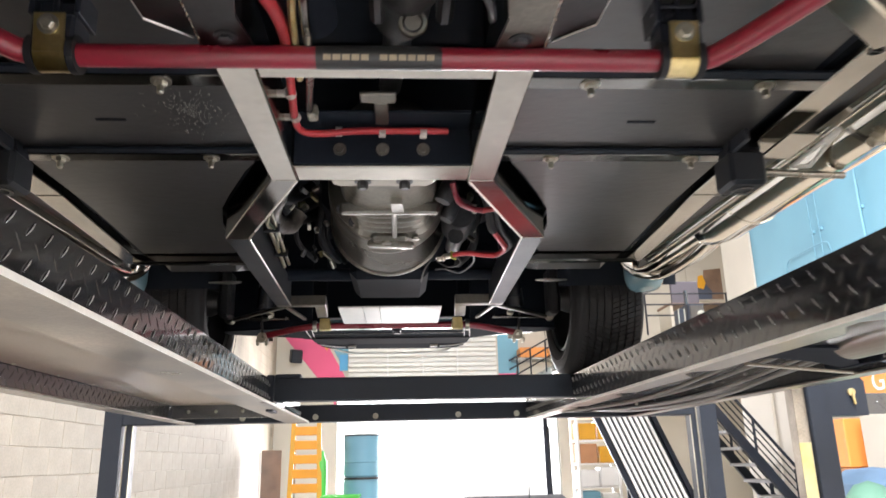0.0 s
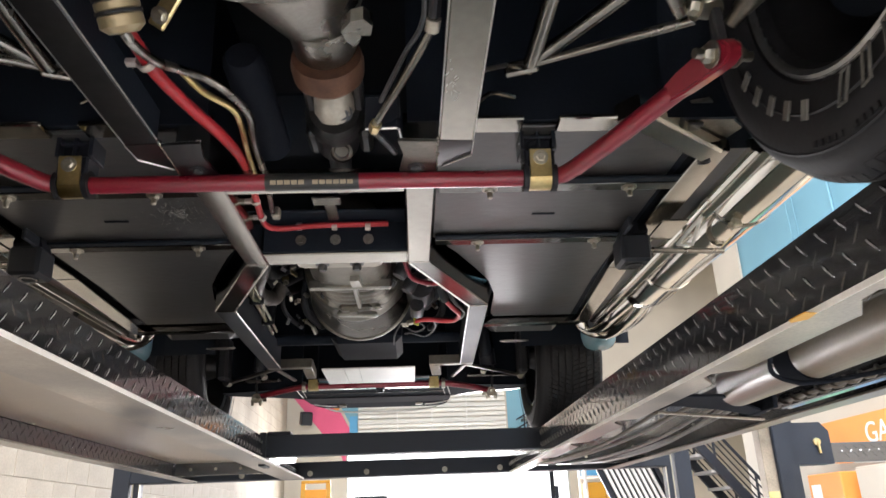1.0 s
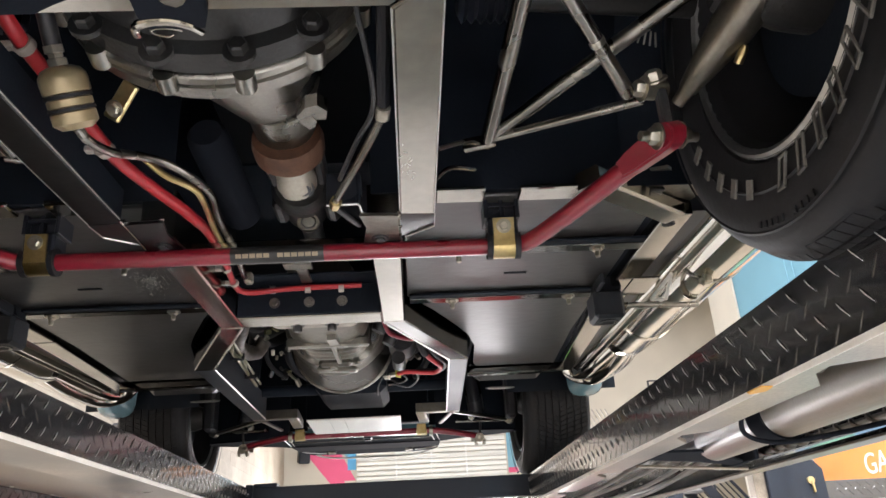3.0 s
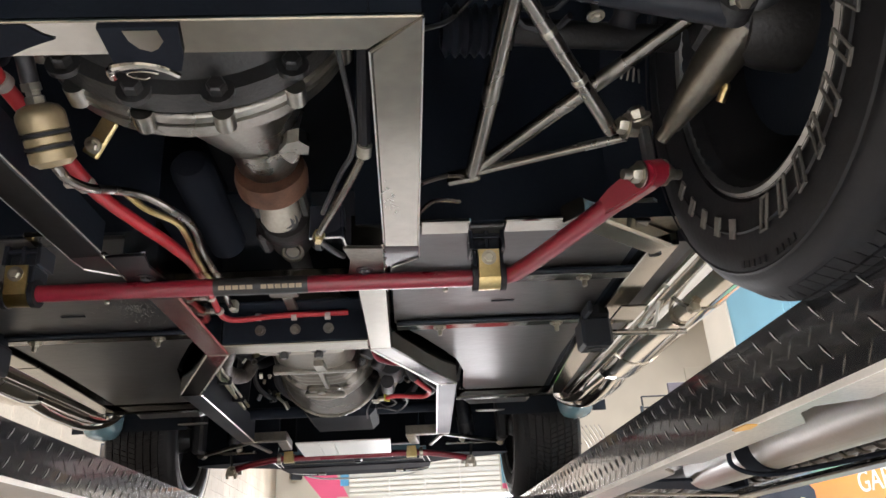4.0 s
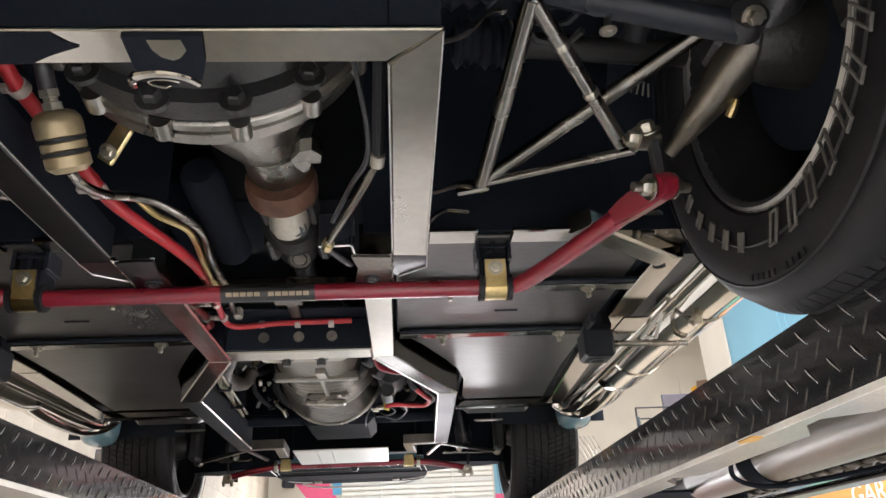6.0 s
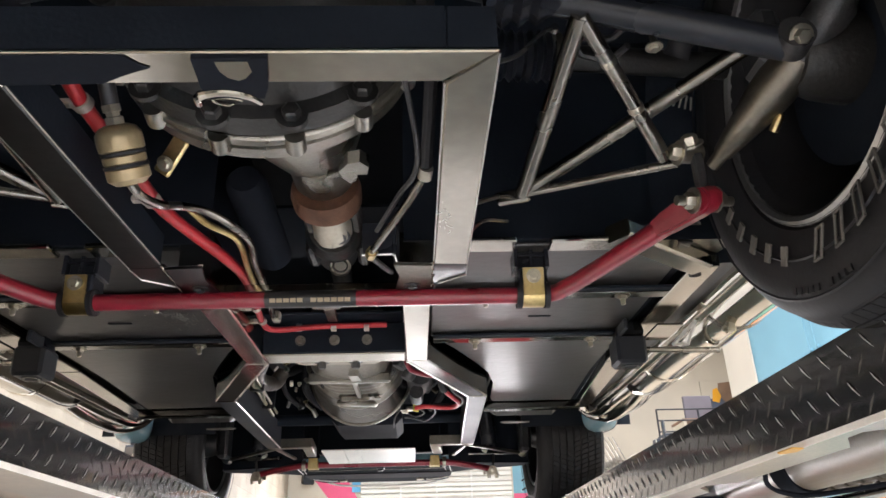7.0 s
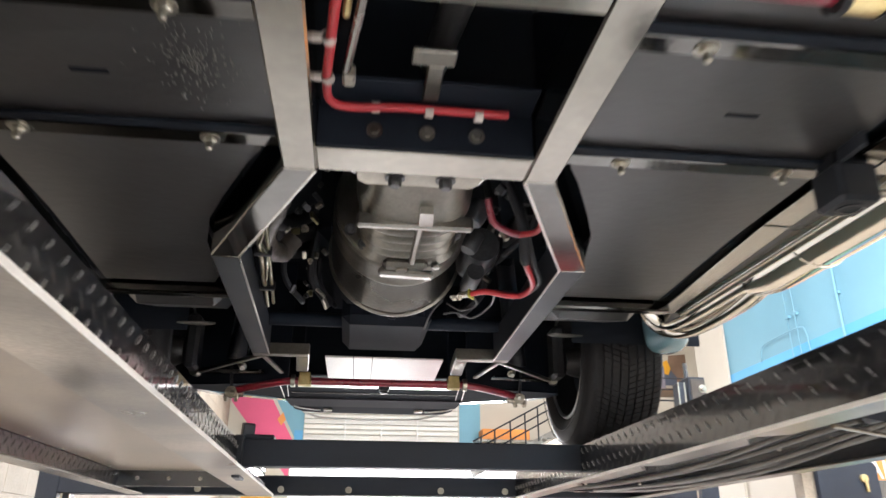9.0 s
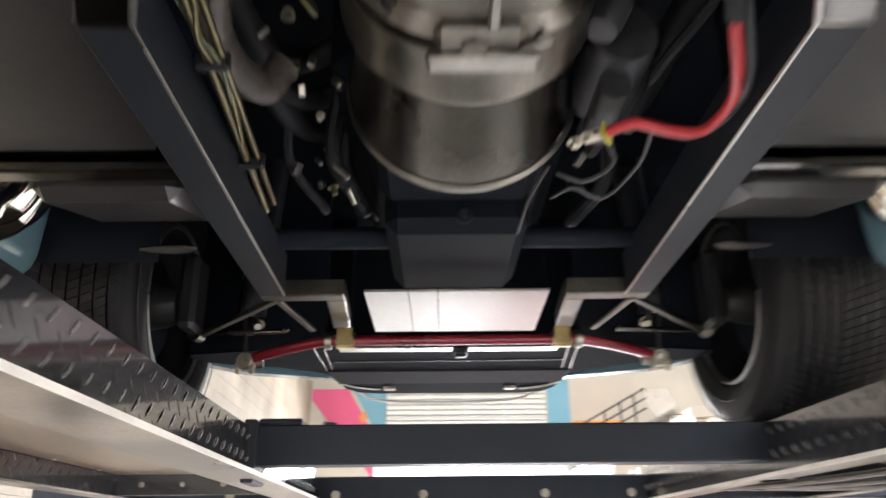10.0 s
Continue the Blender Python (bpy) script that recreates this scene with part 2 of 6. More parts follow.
def bar(p, q, w, h, c=0.004, up=(0, 0, 1), tip=1.0):
    return section_bar(rect(w, h, c), p, q, up, tip)


def rod(p, q, r, n=12, tip=1.0):
    return section_bar([(r * math.cos(2 * math.pi * i / n), r * math.sin(2 * math.pi * i / n)) for i in range(n)], p, q, tip=tip)


def box(x0, y0, z0, x1, y1, z1, c=0.004):
    """A block with chamfered edges."""
    bm = bmesh.new()
    bmesh.ops.create_cube(bm, size=1.0)
    for v in bm.verts:
        v.co = Vector(((x0 + x1) / 2 + v.co.x * (x1 - x0), (y0 + y1) / 2 + v.co.y * (y1 - y0), (z0 + z1) / 2 + v.co.z * (z1 - z0)))
    c = min(c, 0.3 * min(abs(x1 - x0), abs(y1 - y0), abs(z1 - z0)))
    if c > 0:
        bmesh.ops.bevel(bm, geom=list(bm.edges), offset=c, segments=1, affect="EDGES")
    bm.verts.index_update()
    out = [tuple(v.co) for v in bm.verts], [tuple(v.index for v in f.verts) for f in bm.faces]
    bm.free()
    return out


def smooth_path(points, steps=6):
    """A Catmull-Rom curve through the points."""
    p = [Vector(a) for a in points]
    p = [2 * p[0] - p[1], *p, 2 * p[-1] - p[-2]]
    out = []
    for i in range(1, len(p) - 2):
        for j in range(steps):
            t = j / steps
            out.append(0.5 * (2 * p[i] + (p[i + 1] - p[i - 1]) * t + (2 * p[i - 1] - 5 * p[i] + 4 * p[i + 1] - p[i + 2]) * t * t
                              + (3 * p[i] - p[i - 1] - 3 * p[i + 1] + p[i + 2]) * t ** 3))
    return [*out, p[-2]]


def tube(points, r, n=12, steps=6, curved=True, radii=None):
    """A round pipe along the points."""
    path = smooth_path(points, steps) if curved else [Vector(a) for a in points]
    verts, faces = [], []
    side = None
    for i, c in enumerate(path):
        w = (path[min(i + 1, len(path) - 1)] - path[max(i - 1, 0)]).normalized()
        if side is None:
            side = frame_of(w)[0]
        side = (side - w * side.dot(w)).normalized()
        up = side.cross(w)
        g = r
        if radii:
            f = i / (len(path) - 1) * (len(radii) - 1)
            a = min(int(f), len(radii) - 2)
            g = radii[a] + (radii[a + 1] - radii[a]) * (f - a)
        verts += [tuple(c + side * (g * math.cos(2 * math.pi * j / n)) + up * (g * math.sin(2 * math.pi * j / n))) for j in range(n)]
    for i in range(len(path) - 1):
        for j in range(n):
            a, b = i * n + j, i * n + (j + 1) % n
            faces.append((a, b, b + n, a + n))
    faces += [tuple(range(n - 1, -1, -1)), tuple(range(len(verts) - n, len(verts)))]
    return verts, faces


def lathe(profile, origin, axis, n=32, cap=True):
    """Pairs (radius, way along the axis) turned round the axis."""
    s, u, w = frame_of(axis)
    o = Vector(origin)
    verts, faces = [], []
    for r, h in profile:
        r = max(r, 0.0004)
        verts += [tuple(o + w * h + s * (r * math.cos(2 * math.pi * j / n)) + u * (r * math.sin(2 * math.pi * j / n))) for j in range(n)]
    for i in range(len(profile) - 1):
        for j in range(n):
            a, b = i * n + j, i * n + (j + 1) % n
            faces.append((a, b, b + n, a + n))
    if cap:
        faces += [tuple(range(n - 1, -1, -1)), tuple(range(len(verts) - n, len(verts)))]
    return verts, faces


def prism(poly, z0, z1):
    """A flat outline in x and y with a thickness."""
    n = len(poly)
    verts = [(x, y, z) for z in (z0, z1) for x, y in poly]
    return verts, [(i, (i + 1) % n, n + (i + 1) % n, n + i) for i in range(n)] + [tuple(range(n - 1, -1, -1)), tuple(range(n, 2 * n))]


def moved(geo, m):
    return [tuple(m @ Vector(v)) for v in geo[0]], geo[1]


def mirrored(geo):
    return [(-x, y, z) for x, y, z in geo[0]], [tuple(reversed(f)) for f in geo[1]]


def hexbolt(place, axis, r=0.009, h=0.007, washer=True):
    """A hexagon head on a washer, pointing along the axis from its seat."""
    out = []
    if washer:
        out.append(lathe([(0, 0), (r * 1.55, 0), (r * 1.55, 0.002), (0, 0.002)], place, axis, 14))
    out.append(lathe([(0, 0.0), (r, 0.0), (r, h * 0.8), (r * 0.82, h), (0, h)], place, axis, 6))
    return merged(out)


def merged(geos):
    """Several shapes as one."""
    verts, faces = [], []
    for v, f in geos:
        o = len(verts)
        verts += v
        faces += [tuple(i + o for i in a) for a in f]
    return verts, faces


def mesh_of(name, geo, material, sharp=35):
    if isinstance(geo, list):
        geo = merged(geo)
    me = bpy.data.meshes.new(name)
    me.from_pydata([(x * U, y * U, z * U) for x, y, z in geo[0]], [], geo[1])
    bm = bmesh.new()
    bm.from_mesh(me)
    bmesh.ops.recalc_face_normals(bm, faces=bm.faces)
    bm.to_mesh(me)
    bm.free()
    me.polygons.foreach_set("use_smooth", [True] * len(me.polygons))
    me.set_sharp_from_angle(angle=radians(sharp))
    me.materials.append(material)
    return me


def part(name, geo, material, parent, label="", sharp=35):
    """One mesh under a thing or a part."""
    ob = new(name, mesh_of(name, geo, material, sharp))
    ob.parent = parent
    return tagged(ob, label) if label else ob


def thing(name, label, category, group="", kind="", m=None):
    ob = new(name)
    ob.empty_display_size = 0.1
    if m is not None:
        ob.matrix_world = m
    return tagged(ob, label, category, group, kind)


def solid(name, geo, material, label, category, group="", kind="", sharp=35):
    return tagged(new(name, mesh_of(name, geo, material, sharp)), label, category, group, kind)


def lettering(text, size, m, material, parent, depth=0.004, name="lettering"):
    data = bpy.data.curves.new(name, "FONT")
    data.body, data.size, data.extrude, data.align_x = text, size, depth / 2, "CENTER"
    tmp = new(name, data)
    bpy.context.view_layer.update()
    me = bpy.data.meshes.new_from_object(tmp.evaluated_get(bpy.context.evaluated_depsgraph_get()))
    bpy.data.objects.remove(tmp)
    me.transform(Matrix.Scale(U, 4) @ m)
    me.materials.clear()
    me.materials.append(material)
    ob = new(name, me)
    ob.parent = parent
    return ob


# ---- the workshop ----
WX0, WXM, WX1, WY0, WYM, WY1, WH = -2.2, 4.2, 7.7, -7.0, 8.7, 15.0, 7.6
DX0, DX1, DH = -1.0, 3.4, 2.95
T = 0.18

solid("floor", box(WX0 - T, WY0 - T, -0.1, WX1 + T, WY1 + T, 0.0, 0), CONCRETE, "smooth pale sealed concrete workshop floor", "floor", kind="structure")
solid("ceiling", box(WX0 - T, WY0 - T, WH, WX1 + T, WY1 + T, WH + 0.1, 0), ROOFING, "grey sheet workshop ceiling", "ceiling", kind="structure")
solid("wall_north", [box(WX0 - T, WY1, 0, DX0, WY1 + T, WH, 0), box(DX1, WY1, 0, WX1 + T, WY1 + T, WH, 0), box(DX0, WY1, DH, DX1, WY1 + T, WH, 0)],
      PLASTER, "cream painted front wall with a wide doorway", "wall", kind="structure")
solid("wall_south", box(WX0 - T, WY0 - T, 0, WXM + T, WY0, WH, 0), PLASTER, "cream painted rear wall", "wall", kind="structure")
wall_east = solid("wall_east", [box(WXM, WY0, 0, WXM + T, WYM, WH, 0), box(WXM + T, WYM - T, 0, WX1, WYM, WH, 0), box(WX1, WYM - T, 0, WX1 + T, WY1, WH, 0)],
                  PLASTER, "cream painted side wall with a pale blue band", "wall", kind="structure")
wall_west = solid("wall_west", box(WX0 - T, WY0, 0, WX0 - 0.012, WY1, WH, 0), MORTAR, "cream painted concrete block wall", "wall", kind="structure")
solid("ground", box(-60, -60, -0.22, 60, 120, -0.11, 0), PAVING, "sunlit pale concrete yard outside", "ground", kind="structure")
solid("backdrop", box(-40, 45, -0.1, 40, 45.3, 16, 0), GLOW, "glowing white sheet for the daylight beyond the doorway", "backdrop", kind="structure")

# painted bands on the side wall
for name, z0, z1, m in (("pale_blue_band", 3.22, WH, PALE_BLUE), ("blue_band", 2.93, 3.22, BLUE), ("pink_band", 2.875, 2.93, PINK)):
    part(name, box(WXM - 0.003, WY0, z0, WXM, WYM - 0.7, z1, 0), m, wall_east)
part("corner_column", box(WXM - 0.03, WYM - 0.7, 0, WXM, WYM, WH, 0.004), PLASTER, wall_east)
for y, r in ((5.98, 0.012), (6.62, 0.006), (6.75, 0.006)):
    pipe = solid("wall_conduit", [rod((WXM - 0.03, y, 2.6), (WXM - 0.03, y, WH), r, 10), box(WXM - 0.035, y - 0.03, 3.5, WXM - 0.003, y + 0.03, 3.53, 0.002)], PALE_BLUE,
                 "thin conduit painted with the pale blue wall", "conduit", group="wall conduits")
solid("bent_wall_pipe", tube([(WXM - 0.03, 7.3, 3.2), (WXM - 0.03, 7.25, 3.34), (WXM - 0.03, 7.1, 3.37), (WXM - 0.03, 6.6, 3.37), (WXM - 0.03, 6.5, 3.3), (WXM - 0.03, 6.48, 3.1)], 0.006, 8),
      PALE_BLUE, "thin bent pipe on the blue wall", "pipe")

# roller shutter on the head of the doorway
shutter = thing("roller_shutter", "white slatted roller shutter at the head of the doorway", "shutter", kind="structure")
slat_me = mesh_of("slat", section_bar([(-0.045, -0.02), (-0.04, 0.010), (-0.02, 0.018), (0.02, 0.018), (0.04, 0.010), (0.045, -0.02)], (-0.78, 0, 0), (2.2, 0, 0), up=(0, -1, 0)), SHUTTER)
for i in range(14):
    s = new("slat", slat_me)
    s.parent = shutter
    s.location = (0, (WY1 - 0.03) * U, (DH + 0.06 + i * 0.098) * U)
part("bottom_rail", box(-0.8, WY1 - 0.08, DH - 0.03, 2.22, WY1 - 0.02, DH + 0.012, 0.004), SHUTTER, shutter)
for z in (3.36, 3.66):
    part("tension_bar", rod((-0.78, WY1 - 0.07, z), (2.2, WY1 - 0.07, z), 0.012, 8), WHITE_PAINT, shutter)
for x in (0.0, 0.7, 1.4):
    part("stile", box(x - 0.015, WY1 - 0.075, DH, x + 0.015, WY1 - 0.06, 4.2, 0.002), WHITE_PAINT, shutter)

# mural round the doorway
mural = thing("mural", "pink and blue painted mural on the front wall", "mural", kind="structure")


def north_panel(name, poly, material, proud=0.004):
    geo = prism(poly, 0, 0.003)
    part(name, moved(geo, Matrix.Translation((0, WY1 - proud, 0)) @ pose(0, 0, 0, 90, 0, 0)), material, mural)


north_panel("pink_field", [(-2.19, 4.25), (-2.19, 4.05), (-1.46, 3.15), (-1.10, 2.72), (-1.02, 2.4), (-1.02, 3.0), (-0.80, 3.0), (-1.5, 4.25)], PINK)
north_panel("blue_field", [(-1.42, 4.25), (-0.86, 3.2), (-0.79, 3.2), (-0.79, 4.25)], PALE_BLUE, 0.004)
north_panel("deep_blue_square", [(-0.96, 3.2), (-0.80, 3.2), (-0.80, 3.52), (-0.96, 3.52)], BLUE, 0.008)
north_panel("orange_dash", [(-1.30, 3.72), (-1.22, 3.6), (-1.14, 3.72), (-1.2, 3.86)], ORANGE, 0.008)
north_panel("blue_pillar", [(2.24, 3.1), (2.66, 3.1), (2.66, 4.6), (2.24, 4.6)], PALE_BLUE)
north_panel("pink_foot", [(2.24, 3.0), (2.66, 3.0), (2.66, 3.1), (2.24, 3.1)], PINK)

speaker = thing("wall_speaker", "small black loudspeaker on a bracket on the front wall", "loudspeaker")
part("cabinet", moved(box(-0.11, -0.2, -0.13, 0.11, 0, 0.13, 0.02), pose(-1.84, WY1 - 0.08, 3.5, 12, 0, 20)), BLACK_SATIN, speaker)
part("bracket", rod((-1.84, WY1 - 0.12, 3.5), (-1.84, WY1 - 0.002, 3.5), 0.02, 8), BLACK_SATIN, speaker)

# assumed ceiling lamps, out of view, added to light the floor
lamp = thing("ceiling_lamp", "assumed white batten lamp under the ceiling, unseen", "lamp", group="ceiling lamps")
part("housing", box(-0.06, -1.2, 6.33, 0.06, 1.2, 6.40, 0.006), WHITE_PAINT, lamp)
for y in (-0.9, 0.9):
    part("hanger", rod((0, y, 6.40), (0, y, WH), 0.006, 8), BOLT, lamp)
for k, (lx, ly) in enumerate(ASSUMED_LAMPS):
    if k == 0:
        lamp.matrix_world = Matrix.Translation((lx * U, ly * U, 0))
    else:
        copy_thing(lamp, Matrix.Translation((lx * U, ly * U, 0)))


# ---- the four-post lift ----
lift = thing("four_post_lift", "black four-post car lift with tread-plate runways, raised", "car lift")
RY0, RY1 = -2.2, 3.28


def treads(rows, y0, y1, p0, p1, pitch=0.0418, worn=False):
    """Raised slim ridges in rows of alternate slant on a face between the lines p0 and p1 (x, z), proud on its open
    side; worn: the slim pale crests that paint the glints, of every second row alone.
    """
    a, b = Vector((p0[0], 0, p0[1])), Vector((p1[0], 0, p1[1]))
    d = (b - a).normalized()
    high = (b - a).length
    out = d.cross(Vector((0, 1, 0)))
    if rows < 0:
        out = -out
    rows = abs(rows)
    verts, faces = [], []
    ridge = [(-1.0, 0.0, 0.0), (-0.62, 0.72, 0.62), (0.0, 1.0, 1.0), (0.62, 0.72, 0.62), (1.0, 0.0, 0.0)]
    y = y0
    while y < y1:
        for r in range(rows):
            lean = 1 if r % 2 else -1
            c = a + d * (high * (0.19 + 0.225 * r)) + Vector((0, y + pitch * (0.5 if r % 2 else 0.0), 0))
            along = (Vector((0, 1, 0)) * 0.66 + d * (0.75 * lean)).normalized()
            across = along.cross(out)
            o = len(verts)
            L, B, H = (0.0142, 0.0012, 0.0028) if worn else (0.0152, 0.0022, 0.0021) if r % 2 == 0 else (0.0132, 0.0020, 0.0010)
            if worn and r % 2:
                continue
            for t, w, h in ridge:
                for q in (-1.0, 0.0, 1.0):
                    verts.append(tuple(c + along * (L * t) + across * (B * w * q) + out * ((H * h if q == 0.0 else 0.0) + 0.0002)))
            for k in range(4):
                for q in (0, 1):
                    e = o + 3 * k + q
                    faces.append((e, e + 3, e + 4, e + 1))
        y += pitch
    return verts, faces


def runway(name, inner_top, inner_low, edge, outer, side):
    """A runway: inner and outer channels with tread-plate webs, a deck plate between them and a cross member at its end."""
    r = part(name, [prism([(inner_top[0], RY0), (outer, RY0), (outer, RY1), (inner_top[0], RY1)], 1.680, 1.688)], RAMP_BLACK, lift, "car lift runway with an unseen deck")
    part("deck_top", box(min(inner_top[0], outer) + 0.012, RY0, 1.6885, max(inner_top[0], outer) - 0.012, RY1, 1.691, 0), DECK_DARK if side < 0 else DECK_BOUNCE, r, "unseen deck, dark for the rail that mirrors it" if side < 0 else "unseen deck, pale for the exhaust that mirrors it")
    x1, z1 = inner_top
    x0, z0 = inner_low
    t = 0.006 * side
    web = (
        [(x, y, z) for y in (RY0, RY1) for x, z in ((x1, 1.70), (x0, z0), (x0 + t, z0), (x1 + t, 1.70))],
        [(0, 1, 5, 4), (1, 2, 6, 5), (2, 3, 7, 6), (3, 0, 4, 7), (0, 3, 2, 1), (4, 5, 6, 7)])
    part("inner_web", [web, treads(4 * (1 if side < 0 else -1), RY0, RY1, (x1, 1.70), (x0, z0))], RAMP_BLACK, r, "black tread-plate side", 82)
    tagged(part("glint_crest", treads(4 * (1 if side < 0 else -1), RY0, RY1, (x1, 1.70), (x0, z0), worn=True), GLINT_STEEL, r, "pale crests painting the glints of the tread plate", 82), kind="stuff")
    back = x0 + side * 0.06
    lip = [(edge, RY0)]
    random.seed(17)
    y = RY0 + 0.03
    while y < RY1 - 0.03:
        lip.append((edge + side * random.uniform(0.0, 0.0016), y))
        y += random.uniform(0.02, 0.05)
    lip += [(edge, RY1), (back, RY1)]
    for y in ((2.55, 2.05, 1.56, 1.0, 0.55, -0.1) if side > 0 else ()):
        lip += [(back, y + 0.10), (back - side * 0.040, y + 0.035), (back - side * 0.043, y), (back, y - 0.03)]
    part("inner_flange", prism(lip + [(back, RY0)], z0 - 0.006, z0), RAMP_EDGE, r, "bare steel bottom flange")
    part("flange_edge", box(min(edge, edge + side * 0.0012), RY0, z0 - 0.0068, max(edge, edge + side * 0.0012), RY1, z0 + 0.0006, 0), GLINT_STEEL, r, "bright line along the flange edge")
    xd = x0 + (x1 - x0) * (1.672 - z0) / (1.70 - z0) + side * 0.008
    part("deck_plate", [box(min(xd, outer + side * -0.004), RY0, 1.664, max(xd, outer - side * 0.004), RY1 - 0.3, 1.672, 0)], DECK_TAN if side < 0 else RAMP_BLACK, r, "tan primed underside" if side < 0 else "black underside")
    part("outer_web", [box(min(outer, outer + side * 0.006), RY0, z0, max(outer, outer + side * 0.006), RY1, 1.70, 0),
                       treads(4 * (1 if side < 0 else -1), RY0, RY1, (outer, 1.69), (outer, z0 + 0.005))], RAMP_BLACK, r, "", 82)
    part("outer_flange", [box(min(outer - side * 0.02, outer + side * 0.03), RY0, z0 - 0.005, max(outer - side * 0.02, outer + side * 0.03), RY1, z0, 0.001)], RAMP_EDGE, r)
    part("end_plate", [box(min(x0, outer) + 0.008, RY1 - 0.30, z0 + 0.002, max(x0, outer) - 0.008, RY1 - 0.29, 1.70, 0)], RAMP_BLACK, r)
    for i in range(1, 4):
        part("rivet", lathe([(0, 0), (0.007, 0), (0.005, 0.004), (0, 0.005)], (x0 + side * (0.08 + 0.1 * i), RY1 - 0.30, 1.64), (0, -1, 0), 8), BOLT, r)
    for i in range(14):
        part("rivet", lathe([(0, 0), (0.006, 0), (0.004, 0.003), (0, 0.004)], (outer - side * 0.016, 0.2 + 0.22 * i, 1.664), (0, 0, -1), 8), BOLT, r)
    return r


runway("runway", (-0.364, 1.707), (-0.362, 1.6130), -0.326, -0.81, -1)
right_runway = runway("runway", (0.5925, 1.703), (0.5940, 1.6105), 0.590, 1.05, 1)
part("paint_mark", prism([(0.568, 0.62), (0.584, 0.625), (0.588, 0.65), (0.575, 0.665), (0.567, 0.655)], 1.6005, 1.6018), YELLOW, right_runway, "dab of yellow paint")

# bridge between the runways and the cross beam at the front posts
part("bridge_beam", [box(-0.36, 2.46, 1.632, 0.62, 2.52, 1.704, 0.003), box(-0.372, 2.44, 1.60, -0.350, 2.54, 1.712, 0.002), box(-0.35, 2.46, 1.704, -0.27, 2.52, 1.716, 0.003)],
     LIFT_GREY, lift, "dark grey bridge beam")
beam = part("front_cross_beam", [bar((-1.12, RY1 + 0.05, 1.645), (1.32, RY1 + 0.05, 1.645), 0.09, 0.07)], LIFT_GREY, lift, "dark grey cross beam")
for x in (-0.60, -0.30, -0.05, 0.30, 0.55):
    part("bolt", hexbolt((x, RY1 + 0.005, 1.63), (0, -1, 0), 0.008, 0.006), BOLT, beam)
part("rear_cross_beam", bar((-1.12, -2.3, 1.645), (1.32, -2.3, 1.645), 0.09, 0.07), LIFT_GREY, lift)
PH = 2.10
for s, x in ((-1, -1.120), (1, 1.390)):
    for y in (RY1 + 0.05, -2.3):
        p = part("post", [box(x - 0.036, y - 0.05, 0.012, x + 0.036, y - 0.044, PH, 0.001), box(x - 0.036, y - 0.044, 0.012, x - 0.030, y + 0.05, PH, 0.001),
                          box(x + 0.030, y - 0.044, 0.012, x + 0.036, y + 0.05, PH, 0.001)], LIFT_GREY, lift, "dark grey lift post")
        part("ladder_strip", box(x - s * 0.061 - 0.012, y - 0.03, 0.012, x - s * 0.061 + 0.012, y + 0.03, PH - 0.02, 0.002), LIFT_GREY, p, "dark latch ladder strip")
        part("bright_edge", [box(x - s * 0.0475 - 0.0025, y - 0.034, 0.012, x - s * 0.0475 + 0.0025, y - 0.030, PH - 0.02, 0), box(x - s * 0.0755 - 0.002, y - 0.034, 0.012, x - s * 0.0755 + 0.002, y - 0.030, PH - 0.02, 0)], BOLT, p, "bright edges of the strip")
        if y > 0:
            part("latch_cover", box(x - 0.03, y - 0.056, 1.90, x + 0.034, y - 0.0505, 2.09, 0.002), SLEEVE, p, "dark brown latch cover")
            part("cover_bolt", hexbolt((x + 0.02, y - 0.056, 2.05), (0, -1, 0), 0.012, 0.01), BOLT, p)
            part("stop_rod", rod((x - 0.02, y, 2.05), (x - 0.02, y, PH + 0.07), 0.01, 8), RAMP_BLACK, p)
        part("base_plate", box(x - 0.15, y - 0.15, 0.0, x + 0.15, y + 0.15, 0.012, 0.002), LIFT_GREY, p)

# hydraulic cylinder and ropes under the right runway
cyl = part("hydraulic_cylinder", [lathe([(0, 0), (0.037, 0), (0.041, 0.006), (0.041, 2.0), (0, 2.0)], (0.785, 1.30, 1.634), (0, -1, 0), 32)], CYL_GREY, lift, "grey painted hydraulic cylinder")
part("piston_rod", rod((0.785, 1.30, 1.634), (0.785, 1.50, 1.634), 0.014, 16), CAST_DARK, cyl, "dark piston rod")
for y in (1.02, 0.30):
    part("strap", [lathe([(0.0415, -0.025), (0.045, -0.025), (0.045, 0.025), (0.0415, 0.025)], (0.785, y, 1.634), (0, 1, 0), 28, cap=False)], MATT_BLACK, cyl, "black strap")
    part("bracket_bar", tube([(0.70, y - 0.05, 1.63), (0.71, y - 0.03, 1.60), (0.76, y - 0.03, 1.585), (0.84, y - 0.06, 1.59), (0.92, y - 0.14, 1.60)], 0.004, 8), MATT_BLACK, cyl)
anchor = part("rope_anchor", [prism([(0.66, 1.25), (0.74, 1.26), (0.95, 1.52), (0.95, 1.57), (0.80, 1.44), (0.66, 1.36)], 1.608, 1.613), box(0.66, 1.28, 1.606, 0.668, 1.45, 1.662, 0.002), box(0.92, 1.42, 1.606, 0.93, 1.60, 1.66, 0.002)], MATT_BLACK, lift, "black rope anchor bracket")
part("pin", hexbolt((0.659, 1.32, 1.622), (-1, 0, 0), 0.010, 0.010), BOLT, anchor, "bright pin")
part("tie_bar", bar((0.66, 1.42, 1.603), (0.98, 1.60, 1.603), 0.008, 0.006), RAMP_EDGE, anchor)
